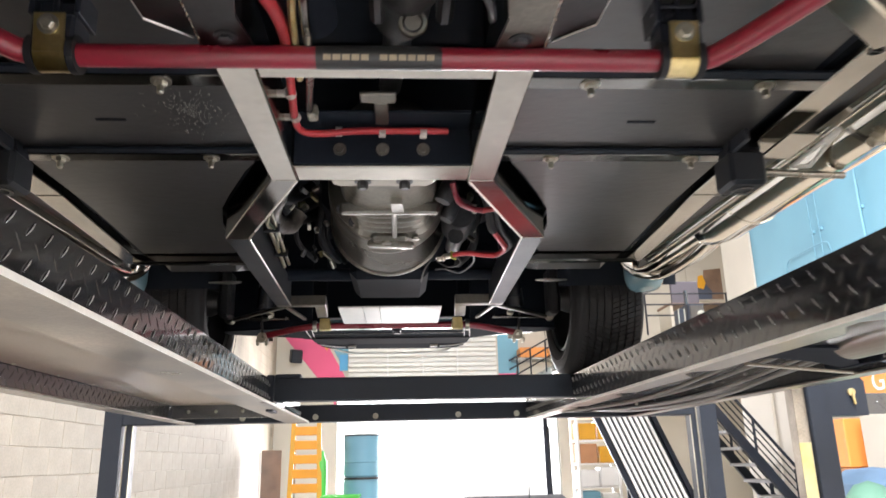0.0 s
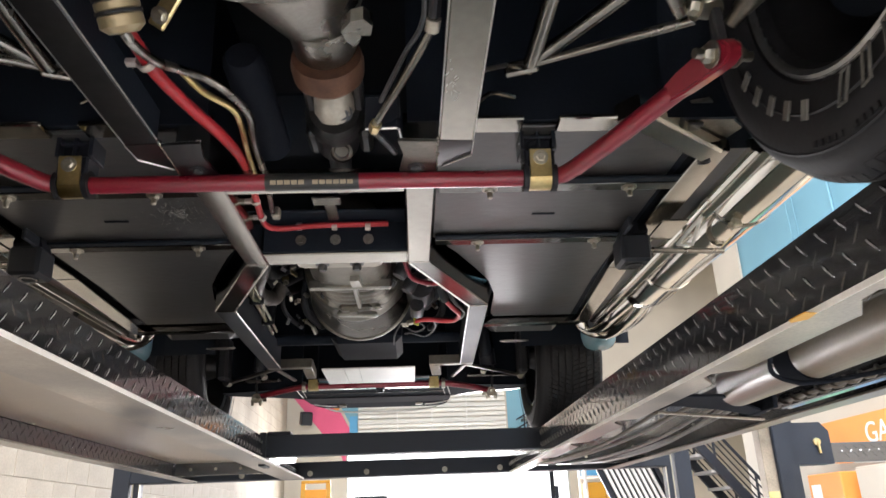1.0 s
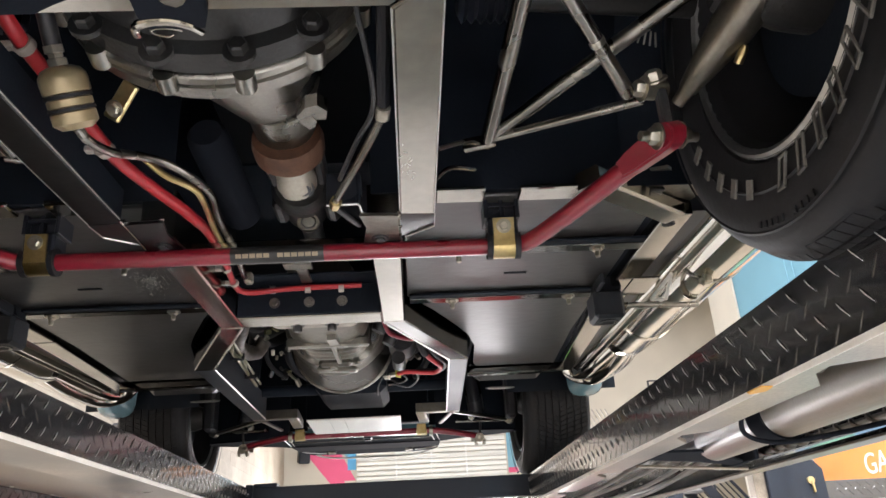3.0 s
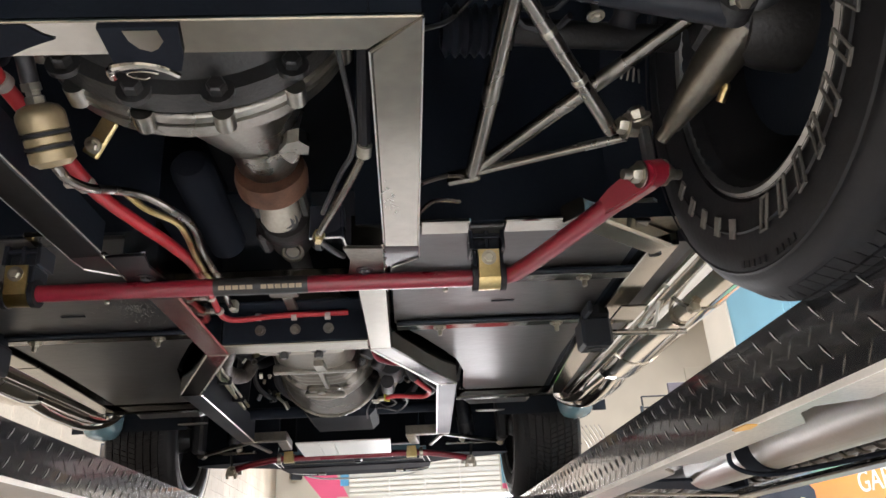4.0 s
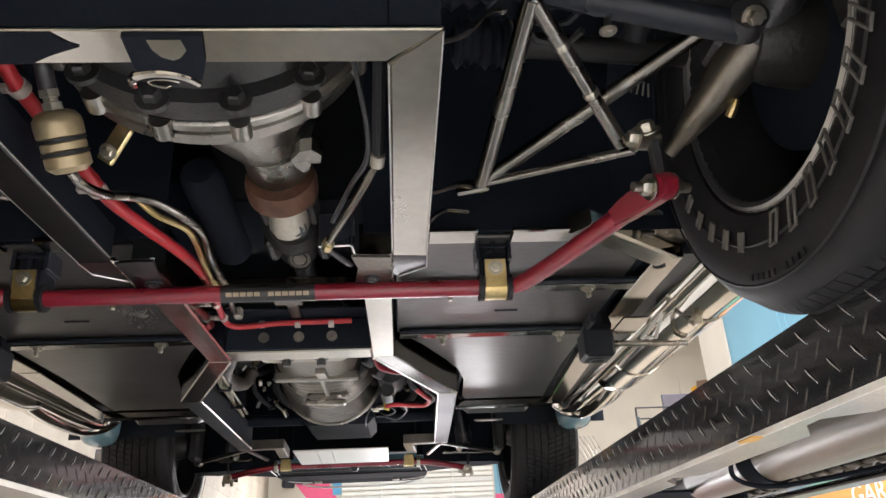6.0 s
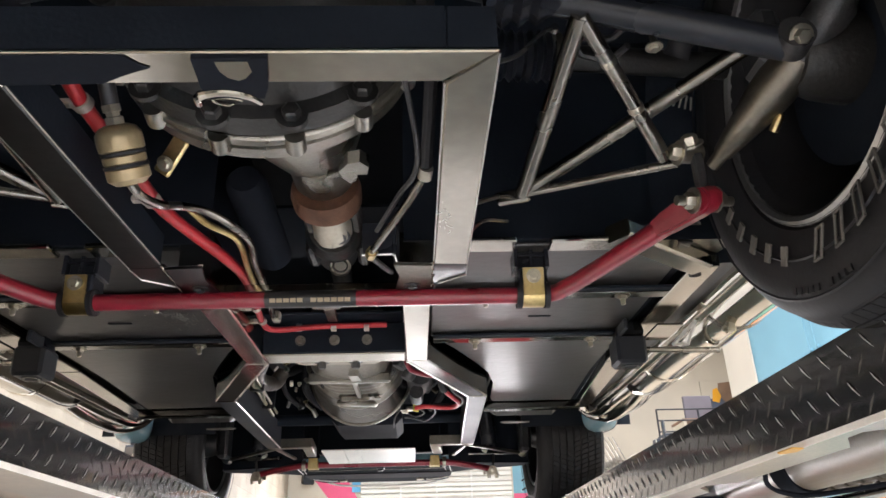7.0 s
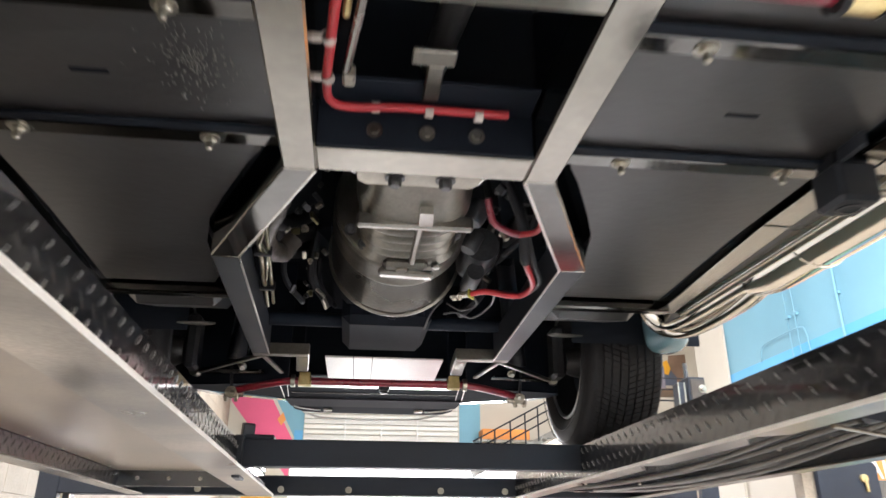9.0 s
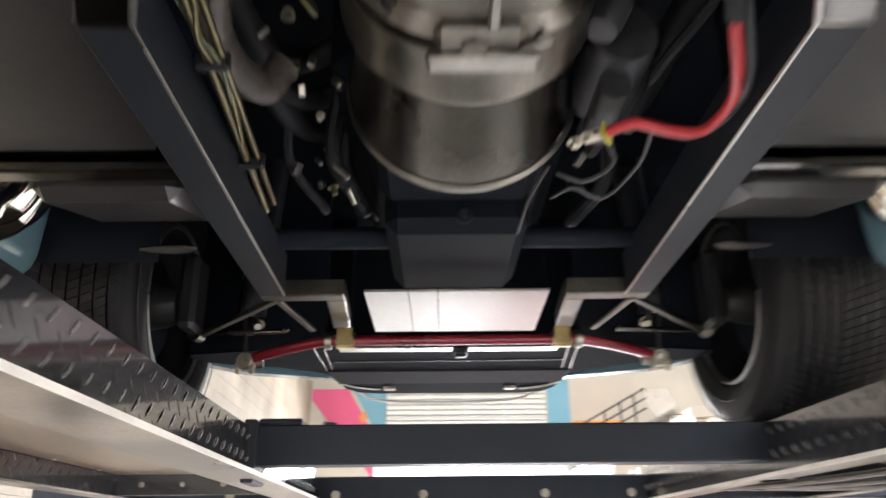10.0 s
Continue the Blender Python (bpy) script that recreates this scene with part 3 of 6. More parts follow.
for k, (x0, x1, sag) in enumerate(((0.72, 0.62, 0.03), (0.78, 0.70, 0.02), (0.84, 0.80, 0.028), (0.90, 0.92, 0.016), (0.87, 0.86, 0.035))):
    part("wire_rope", tube([(x0, 1.52, 1.63), (x0 + (x1 - x0) * 0.3, 2.0, 1.625 - sag), (x0 + (x1 - x0) * 0.7, 2.6, 1.622 - sag * 0.8), (x1, 3.2, 1.63)], 0.0055, 8), ROPE, lift, "steel wire rope")
coil = []
for k in range(360):
    a = 2 * math.pi * k / 6
    coil.append((0.955 + 0.0075 * math.cos(a), 1.62 - k * 0.0085, 1.622 + 0.0075 * math.sin(a)))
part("rope_strand", [tube(coil, 0.0045, 5, curved=False), rod((0.955, 1.62, 1.622), (0.955, -1.45, 1.622), 0.006, 8)], ROPE, lift, "twisted steel rope along the runway")
part("safety_latch_bar", [box(0.94 + 0.035, RY0, 1.612, 1.0, 1.5, 1.65, 0.003)] , RAMP_BLACK, lift)
coil2 = [(0.628 + 0.006 * math.cos(2 * math.pi * k / 6), 0.95 - k * 0.0085, 1.618 + 0.006 * math.sin(2 * math.pi * k / 6)) for k in range(220)]
part("rope_strand", [tube(coil2, 0.0042, 5, curved=False), rod((0.628, 0.95, 1.618), (0.628, -0.92, 1.618), 0.005, 8)], ROPE, lift)


# ---- the car ----
car = thing("sports_car", "low pale blue sports car with plated chassis on the raised lift", "car", m=TIP)
CZ, RAILW, RAILH = 1.885, 0.046, 0.075


def sides(name, geo, material, parent=None, label="", sharp=35):
    """The same part on both sides of the car."""
    return [part(name, g, material, parent or car, label, sharp) for g in (geo, mirrored(merged(geo) if isinstance(geo, list) else geo))]


def rail(p, q, w=RAILW, h=RAILH):
    return bar((p[0], p[1], CZ + h / 2), (q[0], q[1], CZ + h / 2), w, h, 0.003)


def plan_rail(outline, z0=CZ, h=RAILH, c=0.0025):
    """A box rail from its outline in plan, mitred as drawn, with a small chamfer along its lower edge."""
    n = len(outline)
    mid = Vector((sum(p[0] for p in outline) / n, sum(p[1] for p in outline) / n))
    verts = []
    for z, g in ((z0, c), (z0 + c, 0), (z0 + h, 0)):
        for i, p in enumerate(outline):
            a, b, e = Vector(outline[i - 1]), Vector(p), Vector(outline[(i + 1) % n])
            d = ((a - b).normalized() + (e - b).normalized())
            d = d.normalized() if d.length > 1e-6 else Vector((0, 0))
            if d.dot(mid - b) < 0:
                d = -d
            verts.append((b.x + d.x * g * 1.4, b.y + d.y * g * 1.4, z))
    faces = [tuple(range(n)), tuple(range(2 * n, 3 * n))]
    for k in range(2):
        faces += [(k * n + i, k * n + (i + 1) % n, (k + 1) * n + (i + 1) % n, (k + 1) * n + i) for i in range(n)]
    return verts, faces


# chassis rails, mitred at the corners
part("rear_crossmember", plan_rail([(-0.228, 0.258), (0.228, 0.258), (0.183, 0.300), (-0.183, 0.300)], h=0.004), STEEL, car, "plated steel box-section crossmember")
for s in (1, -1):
    part("rear_rail", plan_rail([(s * x, y) for x, y in ((0.228, 0.259), (0.2275, 0.710), (0.181, 0.707), (0.1835, 0.301))], h=0.004), STEEL if s > 0 else SHADED_PLATE, car, "plated steel box-section rail" if s > 0 else "plated box-section rail, its dark reflection put into the colour")
    part("corner_glint", [rod((s * 0.2276, 0.262, CZ + 0.0012), (s * 0.2272, 0.709, CZ + 0.0012), 0.0009, 6), rod((s * 0.1837, 0.302, CZ + 0.0012), (s * 0.1813, 0.706, CZ + 0.0012), 0.0009, 6)], ALU_SHEET, car, "bright rod for the glint on the rail corner")
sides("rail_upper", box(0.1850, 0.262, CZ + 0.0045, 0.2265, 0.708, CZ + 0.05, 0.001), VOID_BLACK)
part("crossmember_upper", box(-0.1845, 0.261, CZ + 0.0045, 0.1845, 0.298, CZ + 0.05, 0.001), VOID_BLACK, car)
sides("main_rail", plan_rail([(0.134, 0.765), (0.181, 0.765), (0.179, 1.214), (0.136, 1.214)]), STEEL, label="plated steel box-section rail")
part("seat_crossmember", rail((-0.133, 0.86), (0.133, 0.86), w=0.028, h=0.03), STEEL, car, "plated steel crossmember")
part("tunnel_crossmember", plan_rail([(-0.1355, 1.156), (0.1355, 1.156), (0.1355, 1.213), (-0.1355, 1.213)]), STEEL, car, "plated steel box-section crossmember")
sides("diagonal_rail", plan_rail([(0.1365, 1.2145), (0.180, 1.2145), (0.326, 1.556), (0.279, 1.558)]), DARK_COPY_PLATE, label="plated steel diagonal rail, dark reflections put into its colour")
sides("front_rail", plan_rail([(0.2795, 1.559), (0.3265, 1.557), (0.345, 2.30), (0.30, 2.30)]), BLACK_SATIN, label="box-section rail in black for its dark reflections")
sides("front_tab", plan_rail([(0.197, 2.302), (0.345, 2.302), (0.345, 2.335), (0.197, 2.335)], h=0.03), MID_CAST)
sides("clamp_rail", plan_rail([(0.197, 2.336), (0.232, 2.336), (0.245, 2.53), (0.21, 2.53)], h=0.03), MID_CAST)
for s in (1, -1):
    b = part("rail_bracket", [prism([(s * x, y) for x, y in ((0.1275, 0.7005), (0.1785, 0.7045), (0.1785, 0.7985), (0.127, 0.8005), (0.1345, 0.742))], 1.8815, 1.8855)], MID_CAST if s > 0 else SHADED_PLATE, car, "plated tab welded beside the rail")
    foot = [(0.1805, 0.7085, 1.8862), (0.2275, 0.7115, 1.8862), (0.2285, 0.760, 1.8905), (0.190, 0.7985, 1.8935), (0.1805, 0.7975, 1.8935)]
    part("rail_foot", ([(s * x, y, z + h) for h in (0.0, 0.006) for x, y, z in foot], [(0, 1, 2, 3, 4), (9, 8, 7, 6, 5)] + [(i, (i + 1) % 5, 5 + (i + 1) % 5, 5 + i) for i in range(5)]), SHADED_PLATE, b, "sloping end of the rail, dark reflection put into its colour")
    part("foot_edge", [rod((s * 0.2285, 0.760, 1.8895), (s * 0.190, 0.799, 1.8925), 0.0012, 6), rod((s * 0.2280, 0.7115, 1.8858), (s * 0.2285, 0.760, 1.8895), 0.0008, 6)], ALU_SHEET, b)
    if s > 0:
        part("lip_plate", [box(min(s * 0.0864, s * 0.127), 0.679, 1.890, max(s * 0.0864, s * 0.127), 0.683, 1.935, 0.001), box(min(s * 0.127, s * 0.131), 0.679, 1.890, max(s * 0.127, s * 0.131), 0.706, 1.935, 0.001)], BLACK_GLOSS, b, "black bent bracket")
    part("plated_lip", tube(([(s * 0.0864, 0.6815, 1.889), (s * 0.126, 0.6795, 1.889), (s * 0.1295, 0.684, 1.889)] if s > 0 else [(s * 0.127, 0.702, 1.8862)]) + [(s * 0.1315, 0.7015, 1.8865), (s * 0.136, 0.704, 1.886), (s * 0.178, 0.7055, 1.885)], 0.0013, 6, curved=False), ALU_SHEET, b, "bright plated lip")
    part("seam_edge", rod((s * 0.129, 0.8005, 1.8815), (s * 0.178, 0.799, 1.8815), 0.001, 6), ALU_SHEET, b)
    part("tab_bolt", [lathe([(0, 0), (0.0125, 0), (0.0125, 0.0012), (0, 0.0012)], (s * 0.1515, 0.7785, 1.8815), (0, 0, -1), 18), hexbolt((s * 0.1515, 0.7785, 1.8803), (0, 0, -1), 0.0075, 0.004, False)], CAST_DARK, b, "dark flat bolt")
    random.seed(5)
    bead = []
    for k in range(15):
        y = 0.694 + 0.0073 * k
        bead.append(tube([(s * (0.1795 + random.uniform(-0.004, 0.002)), y, 1.8842), (s * 0.180, y + 0.003, 1.8828), (s * (0.1795 + random.uniform(-0.001, 0.003)), y + 0.007, 1.8842)], random.uniform(0.0011, 0.0021), 6, 3))
    part("weld_bead", bead, STEEL, b, "bright uneven weld bead")

# weld seams, scratches and a splash of dust
for s in (1, -1):
    part("weld_seam", tube([(s * 0.1845, 0.3005, CZ + 0.0004), (s * 0.206, 0.2805, CZ), (s * 0.227, 0.2595, CZ + 0.0004)], 0.0016, 6), STEEL, car)
    part("weld_seam", tube([(s * 0.137, 1.214, CZ + 0.0004), (s * 0.158, 1.2142, CZ), (s * 0.179, 1.214, CZ + 0.0004)], 0.0013, 6), STEEL, car)
    part("weld_seam", tube([(s * 0.281, 1.5585, CZ + 0.0004), (s * 0.303, 1.5575, CZ), (s * 0.3255, 1.5565, CZ + 0.0004)], 0.0013, 6), STEEL, car)
random.seed(11)
marks = []
for k in range(16):
    x, y, a, L = random.uniform(0.186, 0.20), random.uniform(0.52, 0.60), random.uniform(0.6, 2.2), random.uniform(0.003, 0.009)
    marks.append(prism([(x, y), (x + L * math.cos(a), y + L * math.sin(a)), (x + L * math.cos(a) + 0.0005, y + L * math.sin(a) + 0.0003), (x + 0.0006, y + 0.0003)], CZ - 0.0006, CZ - 0.0002))
tagged(part("scratches", marks, WHITE_PAINT, car, "fine pale scratches on the rail"), kind="stuff")
specks = []
for k in range(260):
    r, a = abs(random.gauss(0, 0.042)), random.uniform(0, 2 * math.pi)
    x, y, q = -0.268 + 0.8 * r * math.cos(a), 1.066 + 1.1 * r * math.sin(a), random.uniform(0.0004, 0.0012 if k % 5 else 0.002)
    specks.append(prism([(x + q * math.cos(b), y + q * 1.6 * math.sin(b)) for b in (0, 1.05, 2.1, 3.14, 4.2, 5.2)], 1.9348, 1.9356))
tagged(part("dust_splash", specks, DUST, car, "pale dust splashed on the floor panel"), kind="stuff")

# floor panels, strips and bolts
for y0, y1, x0, z in ((0.770, 0.955, 0.185, 1.940), (0.955, 1.216, 0.185, 1.936)):
    sides("floor_panel", box(x0, y0 + 0.004, z, 0.572, y1, z + 0.006, 0.002), PANEL, label="black undersealed floor panel")
sides("floor_panel", prism([(0.208, 1.224), (0.572, 1.220), (0.572, 1.50), (0.59, 1.855), (0.372, 1.855), (0.360, 1.82), (0.350, 1.63), (0.325, 1.508), (0.291, 1.420), (0.238, 1.298), (0.216, 1.258)], 1.933, 1.939), PANEL, label="black undersealed floor panel")
for y, x1 in ((0.960, 0.592), (1.220, 0.575)):
    for s in (1, -1):
        strip = part("floor_strip", box(min(s * 0.19, s * x1), y - 0.014, 1.926, max(s * 0.19, s * x1), y + 0.014, 1.9325, 0.0012), DARK_COPY_PLATE, car, "plated flat strip across the floor")
        part("shade_band", box(min(s * 0.19, s * x1), y - 0.032, 1.9275, max(s * 0.19, s * x1), y - 0.0145, 1.9325, 0.001), VOID_BLACK, strip)
        for x in (0.275, 0.51):
            part("bolt", hexbolt((s * x, y, 1.926), (0, 0, -1), 0.0085, 0.007), BOLT, strip)
            part("bolt_end", lathe([(0, 0), (0.0045, 0), (0.0045, 0.009), (0.003, 0.011), (0, 0.011)], (s * x, y, 1.919), (0, 0, -1), 10), BOLT, strip)
for s in (1, -1):
    part("pan_lip", [box(min(s * 0.232, s * 0.302), 0.729, 1.927, max(s * 0.232, s * 0.302), 0.767, 1.935, 0.002)], STEEL, car, "plated lip of the floor pan")
    part("pan_lip", [box(min(s * 0.350, s * 0.452), 0.729, 1.927, max(s * 0.350, s * 0.452), 0.767, 1.935, 0.002)], STEEL, car, "plated lip of the floor pan")
for s in (1, -1):
    part("floor_slot", box(s * 0.388 - 0.021, 1.094, 1.9345, s * 0.388 + 0.021, 1.100, 1.9362, 0), VOID_BLACK, car)
    inner = [(0.589, 0.832), (0.586, 1.0), (0.586, 1.40), (0.617, 1.93)]
    outer = [(0.631, 0.832), (0.632, 1.0), (0.633, 1.40), (0.655, 1.93)]
    sill = part("sill_rail", [plan_rail([(s * x, y) for x, y in (inner[0], inner[1], inner[2], outer[2], outer[1], outer[0])], 1.925, 0.02, 0.0015)], STEEL, car, "plated sill rail")
    part("sill_front", [plan_rail([(s * inner[2][0], 1.404), (s * inner[3][0], 1.93), (s * outer[3][0], 1.93), (s * outer[2][0], 1.404)], 1.925, 0.02, 0.0015)], STEEL, sill, "plated sill rail")
    part("sill_side", prism([(s * x, y) for x, y in ((0.573, 0.83), (0.588, 0.83), (0.585, 1.40), (0.616, 1.93), (0.592, 1.93), (0.573, 1.50))], 1.945, 1.965), VOID_BLACK, sill)
    part("sill_lining", prism([(s * x, y) for x, y in ((0.632, 0.84), (0.634, 1.40), (0.656, 1.93), (0.70, 2.1), (0.70, 0.84))], 1.934, 2.1), BLACK_GLOSS, sill)
    out = part("rear_outrigger", bar((s * 0.442, 0.716, 1.935), (s * 0.606, 0.846, 1.935), 0.042, 0.026), STEEL, car, "plated diagonal rear outrigger")
    part("corner_plate", prism([(s * 0.50, 0.74), (s * 0.56, 0.72), (s * 0.64, 0.80), (s * 0.63, 0.832), (s * 0.60, 0.815)], 1.948, 1.953), MID_CAST, out, "dull plate behind the outrigger")
    part("slotted_bolt", [lathe([(0.0075, 0), (0.010, 0), (0.010, 0.0015), (0.0075, 0.0015)], (s * 0.603, 0.8655, 1.9235), (0, 0, 1), 20, cap=False), box(s * 0.603 - 0.008, 0.8645, 1.9228, s * 0.603 + 0.008, 0.8668, 1.9245, 0)], CAST_DARK, out)
    part("front_outrigger", bar((s * 0.345, 1.885, 1.925), (s * 0.62, 1.885, 1.925), 0.03, 0.025), DARK_COPY_PLATE, car, "plated front outrigger")
part("underbody_roof", box(-0.84, -0.45, 2.30, 0.84, 3.05, 2.32, 0), VOID_BLACK, car, "flat black plate for the dark void above")
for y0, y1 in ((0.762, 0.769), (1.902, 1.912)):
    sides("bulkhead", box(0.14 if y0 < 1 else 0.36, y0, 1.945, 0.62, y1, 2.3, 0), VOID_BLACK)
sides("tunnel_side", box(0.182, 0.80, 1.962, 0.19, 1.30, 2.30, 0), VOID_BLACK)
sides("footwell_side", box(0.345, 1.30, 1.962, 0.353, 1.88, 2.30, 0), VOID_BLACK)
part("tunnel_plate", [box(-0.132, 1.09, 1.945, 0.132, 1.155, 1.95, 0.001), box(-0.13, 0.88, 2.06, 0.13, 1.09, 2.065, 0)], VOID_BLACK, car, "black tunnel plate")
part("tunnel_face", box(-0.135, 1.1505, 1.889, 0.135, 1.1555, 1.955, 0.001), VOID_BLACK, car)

# jacking brackets and exhaust hangers
for s in (1, -1):
    b = part("jacking_bracket", [box(min(s * 0.543, s * 0.602), 1.148, 1.857, max(s * 0.543, s * 0.602), 1.212, 1.914, 0.006),
                                 moved(prism([(-0.028, 0), (0.026, 0), (0.034, 0.035), (0.036, 0.048), (-0.004, 0.05), (-0.016, 0.04)], -0.018, 0.018), Matrix.Translation((s * 0.576, 1.185, 1.912)) @ pose(0, 0, 0, 90, 0, 0) @ Matrix.Diagonal((s, 1, 1, 1))),
                                 box(min(s * 0.548, s * 0.556), 1.10, 1.908, max(s * 0.548, s * 0.556), 1.155, 1.93, 0.003)], BLACK_SATIN, car, "black jacking point bracket")
    part("socket", lathe([(0.012, 0), (0.018, 0), (0.018, 0.003), (0.012, 0.003)], (s * 0.574, 1.182, 1.8555), (0, 0, 1), 16, cap=False), BLACK_GLOSS, b)
    part("plated_plate", box(min(s * 0.60, s * 0.65), 1.07, 1.905, max(s * 0.60, s * 0.65), 1.17, 1.909, 0.001), STEEL, b)
    part("hanger_rod", rod((s * 0.61, 1.20, 1.895), (s * 0.772, 1.222, 1.897), 0.006), TUBE_STEEL, b, "plated exhaust hanger rod")
    for p, q in (((0.664, 1.05, 1.905), (0.672, 1.20, 1.905)), ((0.672, 1.20, 1.905), (0.702, 1.20, 1.905)), ((0.702, 1.20, 1.905), (0.664, 1.05, 1.905))):
        part("hanger_brace", rod((s * p[0], p[1], p[2]), (s * q[0], q[1], q[2]), 0.0035, 8), WHITE_PAINT, b, "bright hanger brace")

# side exhausts: a large polished silencer, a ridged shield strip beside the sill and looped header pipes
for s in (1, -1):
    e = part("side_exhaust", [lathe([(0.0, 0), (0.046, 0), (0.060, 0.02), (0.067, 0.07), (0.067, 0.50), (0.0665, 0.505), (0.0665, 0.86), (0.064, 0.90), (0.055, 0.95), (0.0, 0.97)], (s * 0.766, 0.80, 1.972), (0, 1, 0), 48),
                              tube([(s * 0.766, 0.84, 1.972), (s * 0.775, 0.72, 1.968), (s * 0.82, 0.58, 1.962), (s * 0.92, 0.50, 1.958)], 0.042, 24)], CHROME, car, "polished side exhaust silencer")
    part("seam_ring", lathe([(0.0665, -0.004), (0.069, -0.003), (0.069, 0.003), (0.0665, 0.004)], (s * 0.766, 1.53, 1.972), (0, 1, 0), 48, cap=False), CHROME, e, "raised weld seam")
    strip = [(-0.024, 0.024), (-0.023, 0.004), (-0.014, 0.0), (-0.012, -0.003), (-0.009, -0.003), (-0.007, 0.0), (0.004, -0.001), (0.006, -0.004), (0.009, -0.004), (0.011, -0.001), (0.020, 0.003), (0.022, 0.010), (0.018, 0.024)]
    part("shield_strip", section_bar([(a * s, b) for a, b in strip], (s * 0.686, 0.83, 1.922), (s * 0.684, 1.93, 1.924)), CHROME, e, "polished ridged heat shield", 60)
    part("clamp_band", lathe([(0.0672, -0.005), (0.0695, -0.005), (0.0695, 0.005), (0.0672, 0.005)], (s * 0.766, 1.10, 1.972), (0.1 * s, 1, 0), 40, cap=False), TUBE_STEEL, e, "exhaust clamp band")
    part("clamp_ear", [box(min(s * 0.735, s * 0.75), 1.075, 1.895, max(s * 0.735, s * 0.75), 1.09, 1.918, 0.002), hexbolt((s * 0.735, 1.083, 1.90), (-s, 0, 0), 0.006, 0.008)], BOLT, e)
    for i, (dx, dz) in enumerate(((-0.045, -0.022), (0.0, -0.034), (0.034, -0.016), (-0.01, 0.02))):
        k = 0.05 * (i % 3)
        part("header_pipe", tube([(s * (0.766 + dx * 0.5), 1.70, 1.970 + dz * 0.8), (s * (0.766 + dx), 1.86, 1.962 + dz), (s * (0.762 + dx), 2.00 + k * 0.7, 1.962 + dz), (s * (0.735 + dx * 0.7), 2.075 + k * 0.7, 1.972 + dz), (s * (0.69 + dx * 0.4), 2.09 + k * 0.7, 2.0 + dz), (s * (0.64 + dx * 0.3), 2.08 + k * 0.7, 2.06)], 0.0235, 18),
             CHROME, e, "polished header pipe")


# wheels
def flattened(geo, low):
    """The part of a tyre that rests on its support, pressed flat."""
    return [(a, b, max(c, low + 0.25 * min(0.0, c - low))) for a, b, c in geo[0]], geo[1]


def wheel(x_in, x_out, y, z, r, lip, label, low=0.0):
    wd = x_out - x_in
    w = part("wheel", lathe([(lip * 0.93, 0.016), (lip * 0.97, 0.002), (lip * 1.03, -0.002), (lip * 1.05, 0.006), (lip * 0.98, 0.02), (lip * 0.9, 0.05), (lip * 0.84, 0.09), (lip * 0.82, wd * 0.62), (lip * 0.5, wd * 0.7), (0.0, wd * 0.7)],
                            (x_in, y, z), (1, 0, 0), 56, cap=False), RUBBER, car, label)
    part("rim_lip", lathe([(lip * 0.955, 0.010), (lip * 0.975, -0.001), (lip * 1.005, -0.0045), (lip * 1.035, -0.001), (lip * 1.04, 0.004)], (x_in, y, z), (1, 0, 0), 64, cap=False), RIM, w, "dull bright rim lip")
    prof = [(lip * 1.02, 0.012), (lip * 1.06, -0.002), (lip + 0.028, -0.010), (lip + (r - lip) * 0.55, -0.013), (r - 0.024, -0.007), (r - 0.012, 0.004), (r - 0.006, 0.018),
            (r - 0.006, wd - 0.018), (r - 0.012, wd - 0.004), (r - 0.03, wd + 0.008), (lip + 0.03, wd + 0.01), (lip * 1.03, wd - 0.01)]
    tyre = part("tyre", flattened(lathe(prof, (x_in, y, z), (1, 0, 0), 96, cap=False), low + 0.003), RUBBER, w, "black tyre with a road tread")
    blocks = []
    n, rows = 104, 8
    for j in range(rows):
        a0, a1 = 0.006 + (wd - 0.012) * j / rows, 0.006 + (wd - 0.012) * (j + 1) / rows
        for i in range(n):
            t0, t1 = 2 * math.pi * (i + 0.5 * (j % 2) + 0.05) / n, 2 * math.pi * (i + 0.5 * (j % 2) + 0.95) / n
            lean = 0.03 * (1 if j < rows / 2 else -1)
            edge = 0.011 if j == 0 else 0.0
            v = [(x_in + a, y + (q - e) * math.cos(t), z + (q - e) * math.sin(t)) for q in (r - 0.012, r) for a, t, e in ((a0 + 0.002, t0, edge), (a1 - 0.002, t0 + lean, 0), (a1 - 0.002, t1 + lean, 0), (a0 + 0.002, t1, edge))]
            blocks.append((v, [(0, 1, 2, 3), (4, 7, 6, 5), (0, 4, 5, 1), (1, 5, 6, 2), (2, 6, 7, 3), (3, 7, 4, 0)]))
    tagged(part("tread", flattened(merged(blocks), low), RUBBER, w, "blocks of the tyre tread"), kind="stuff")
    for q in (0.35, 0.72):
        part("sidewall_rib", lathe([(lip + (r - lip) * q, -0.0135), (lip + (r - lip) * q + 0.002, -0.0150), (lip + (r - lip) * q + 0.004, -0.0130)], (x_in, y, z), (1, 0, 0), 80, cap=False), RUBBER, w)
    part("brake_disc", lathe([(0, 0.055), (lip * 0.66, 0.055), (lip * 0.66, 0.07), (0, 0.07)], (x_in, y, z), (1, 0, 0), 40, cap=False), VOID_BLACK, w)
    part("hub", lathe([(0, -0.005), (0.035, -0.005), (0.045, 0.02), (0.05, 0.055), (0, 0.055)], (x_in, y, z), (1, 0, 0), 24, cap=False), OILY_BLACK, w)
    part("caliper", box(x_in + 0.035, y - 0.14, z - 0.06, x_in + 0.095, y - 0.075, z + 0.05, 0.01), OILY_BLACK, w)
    return w, tyre


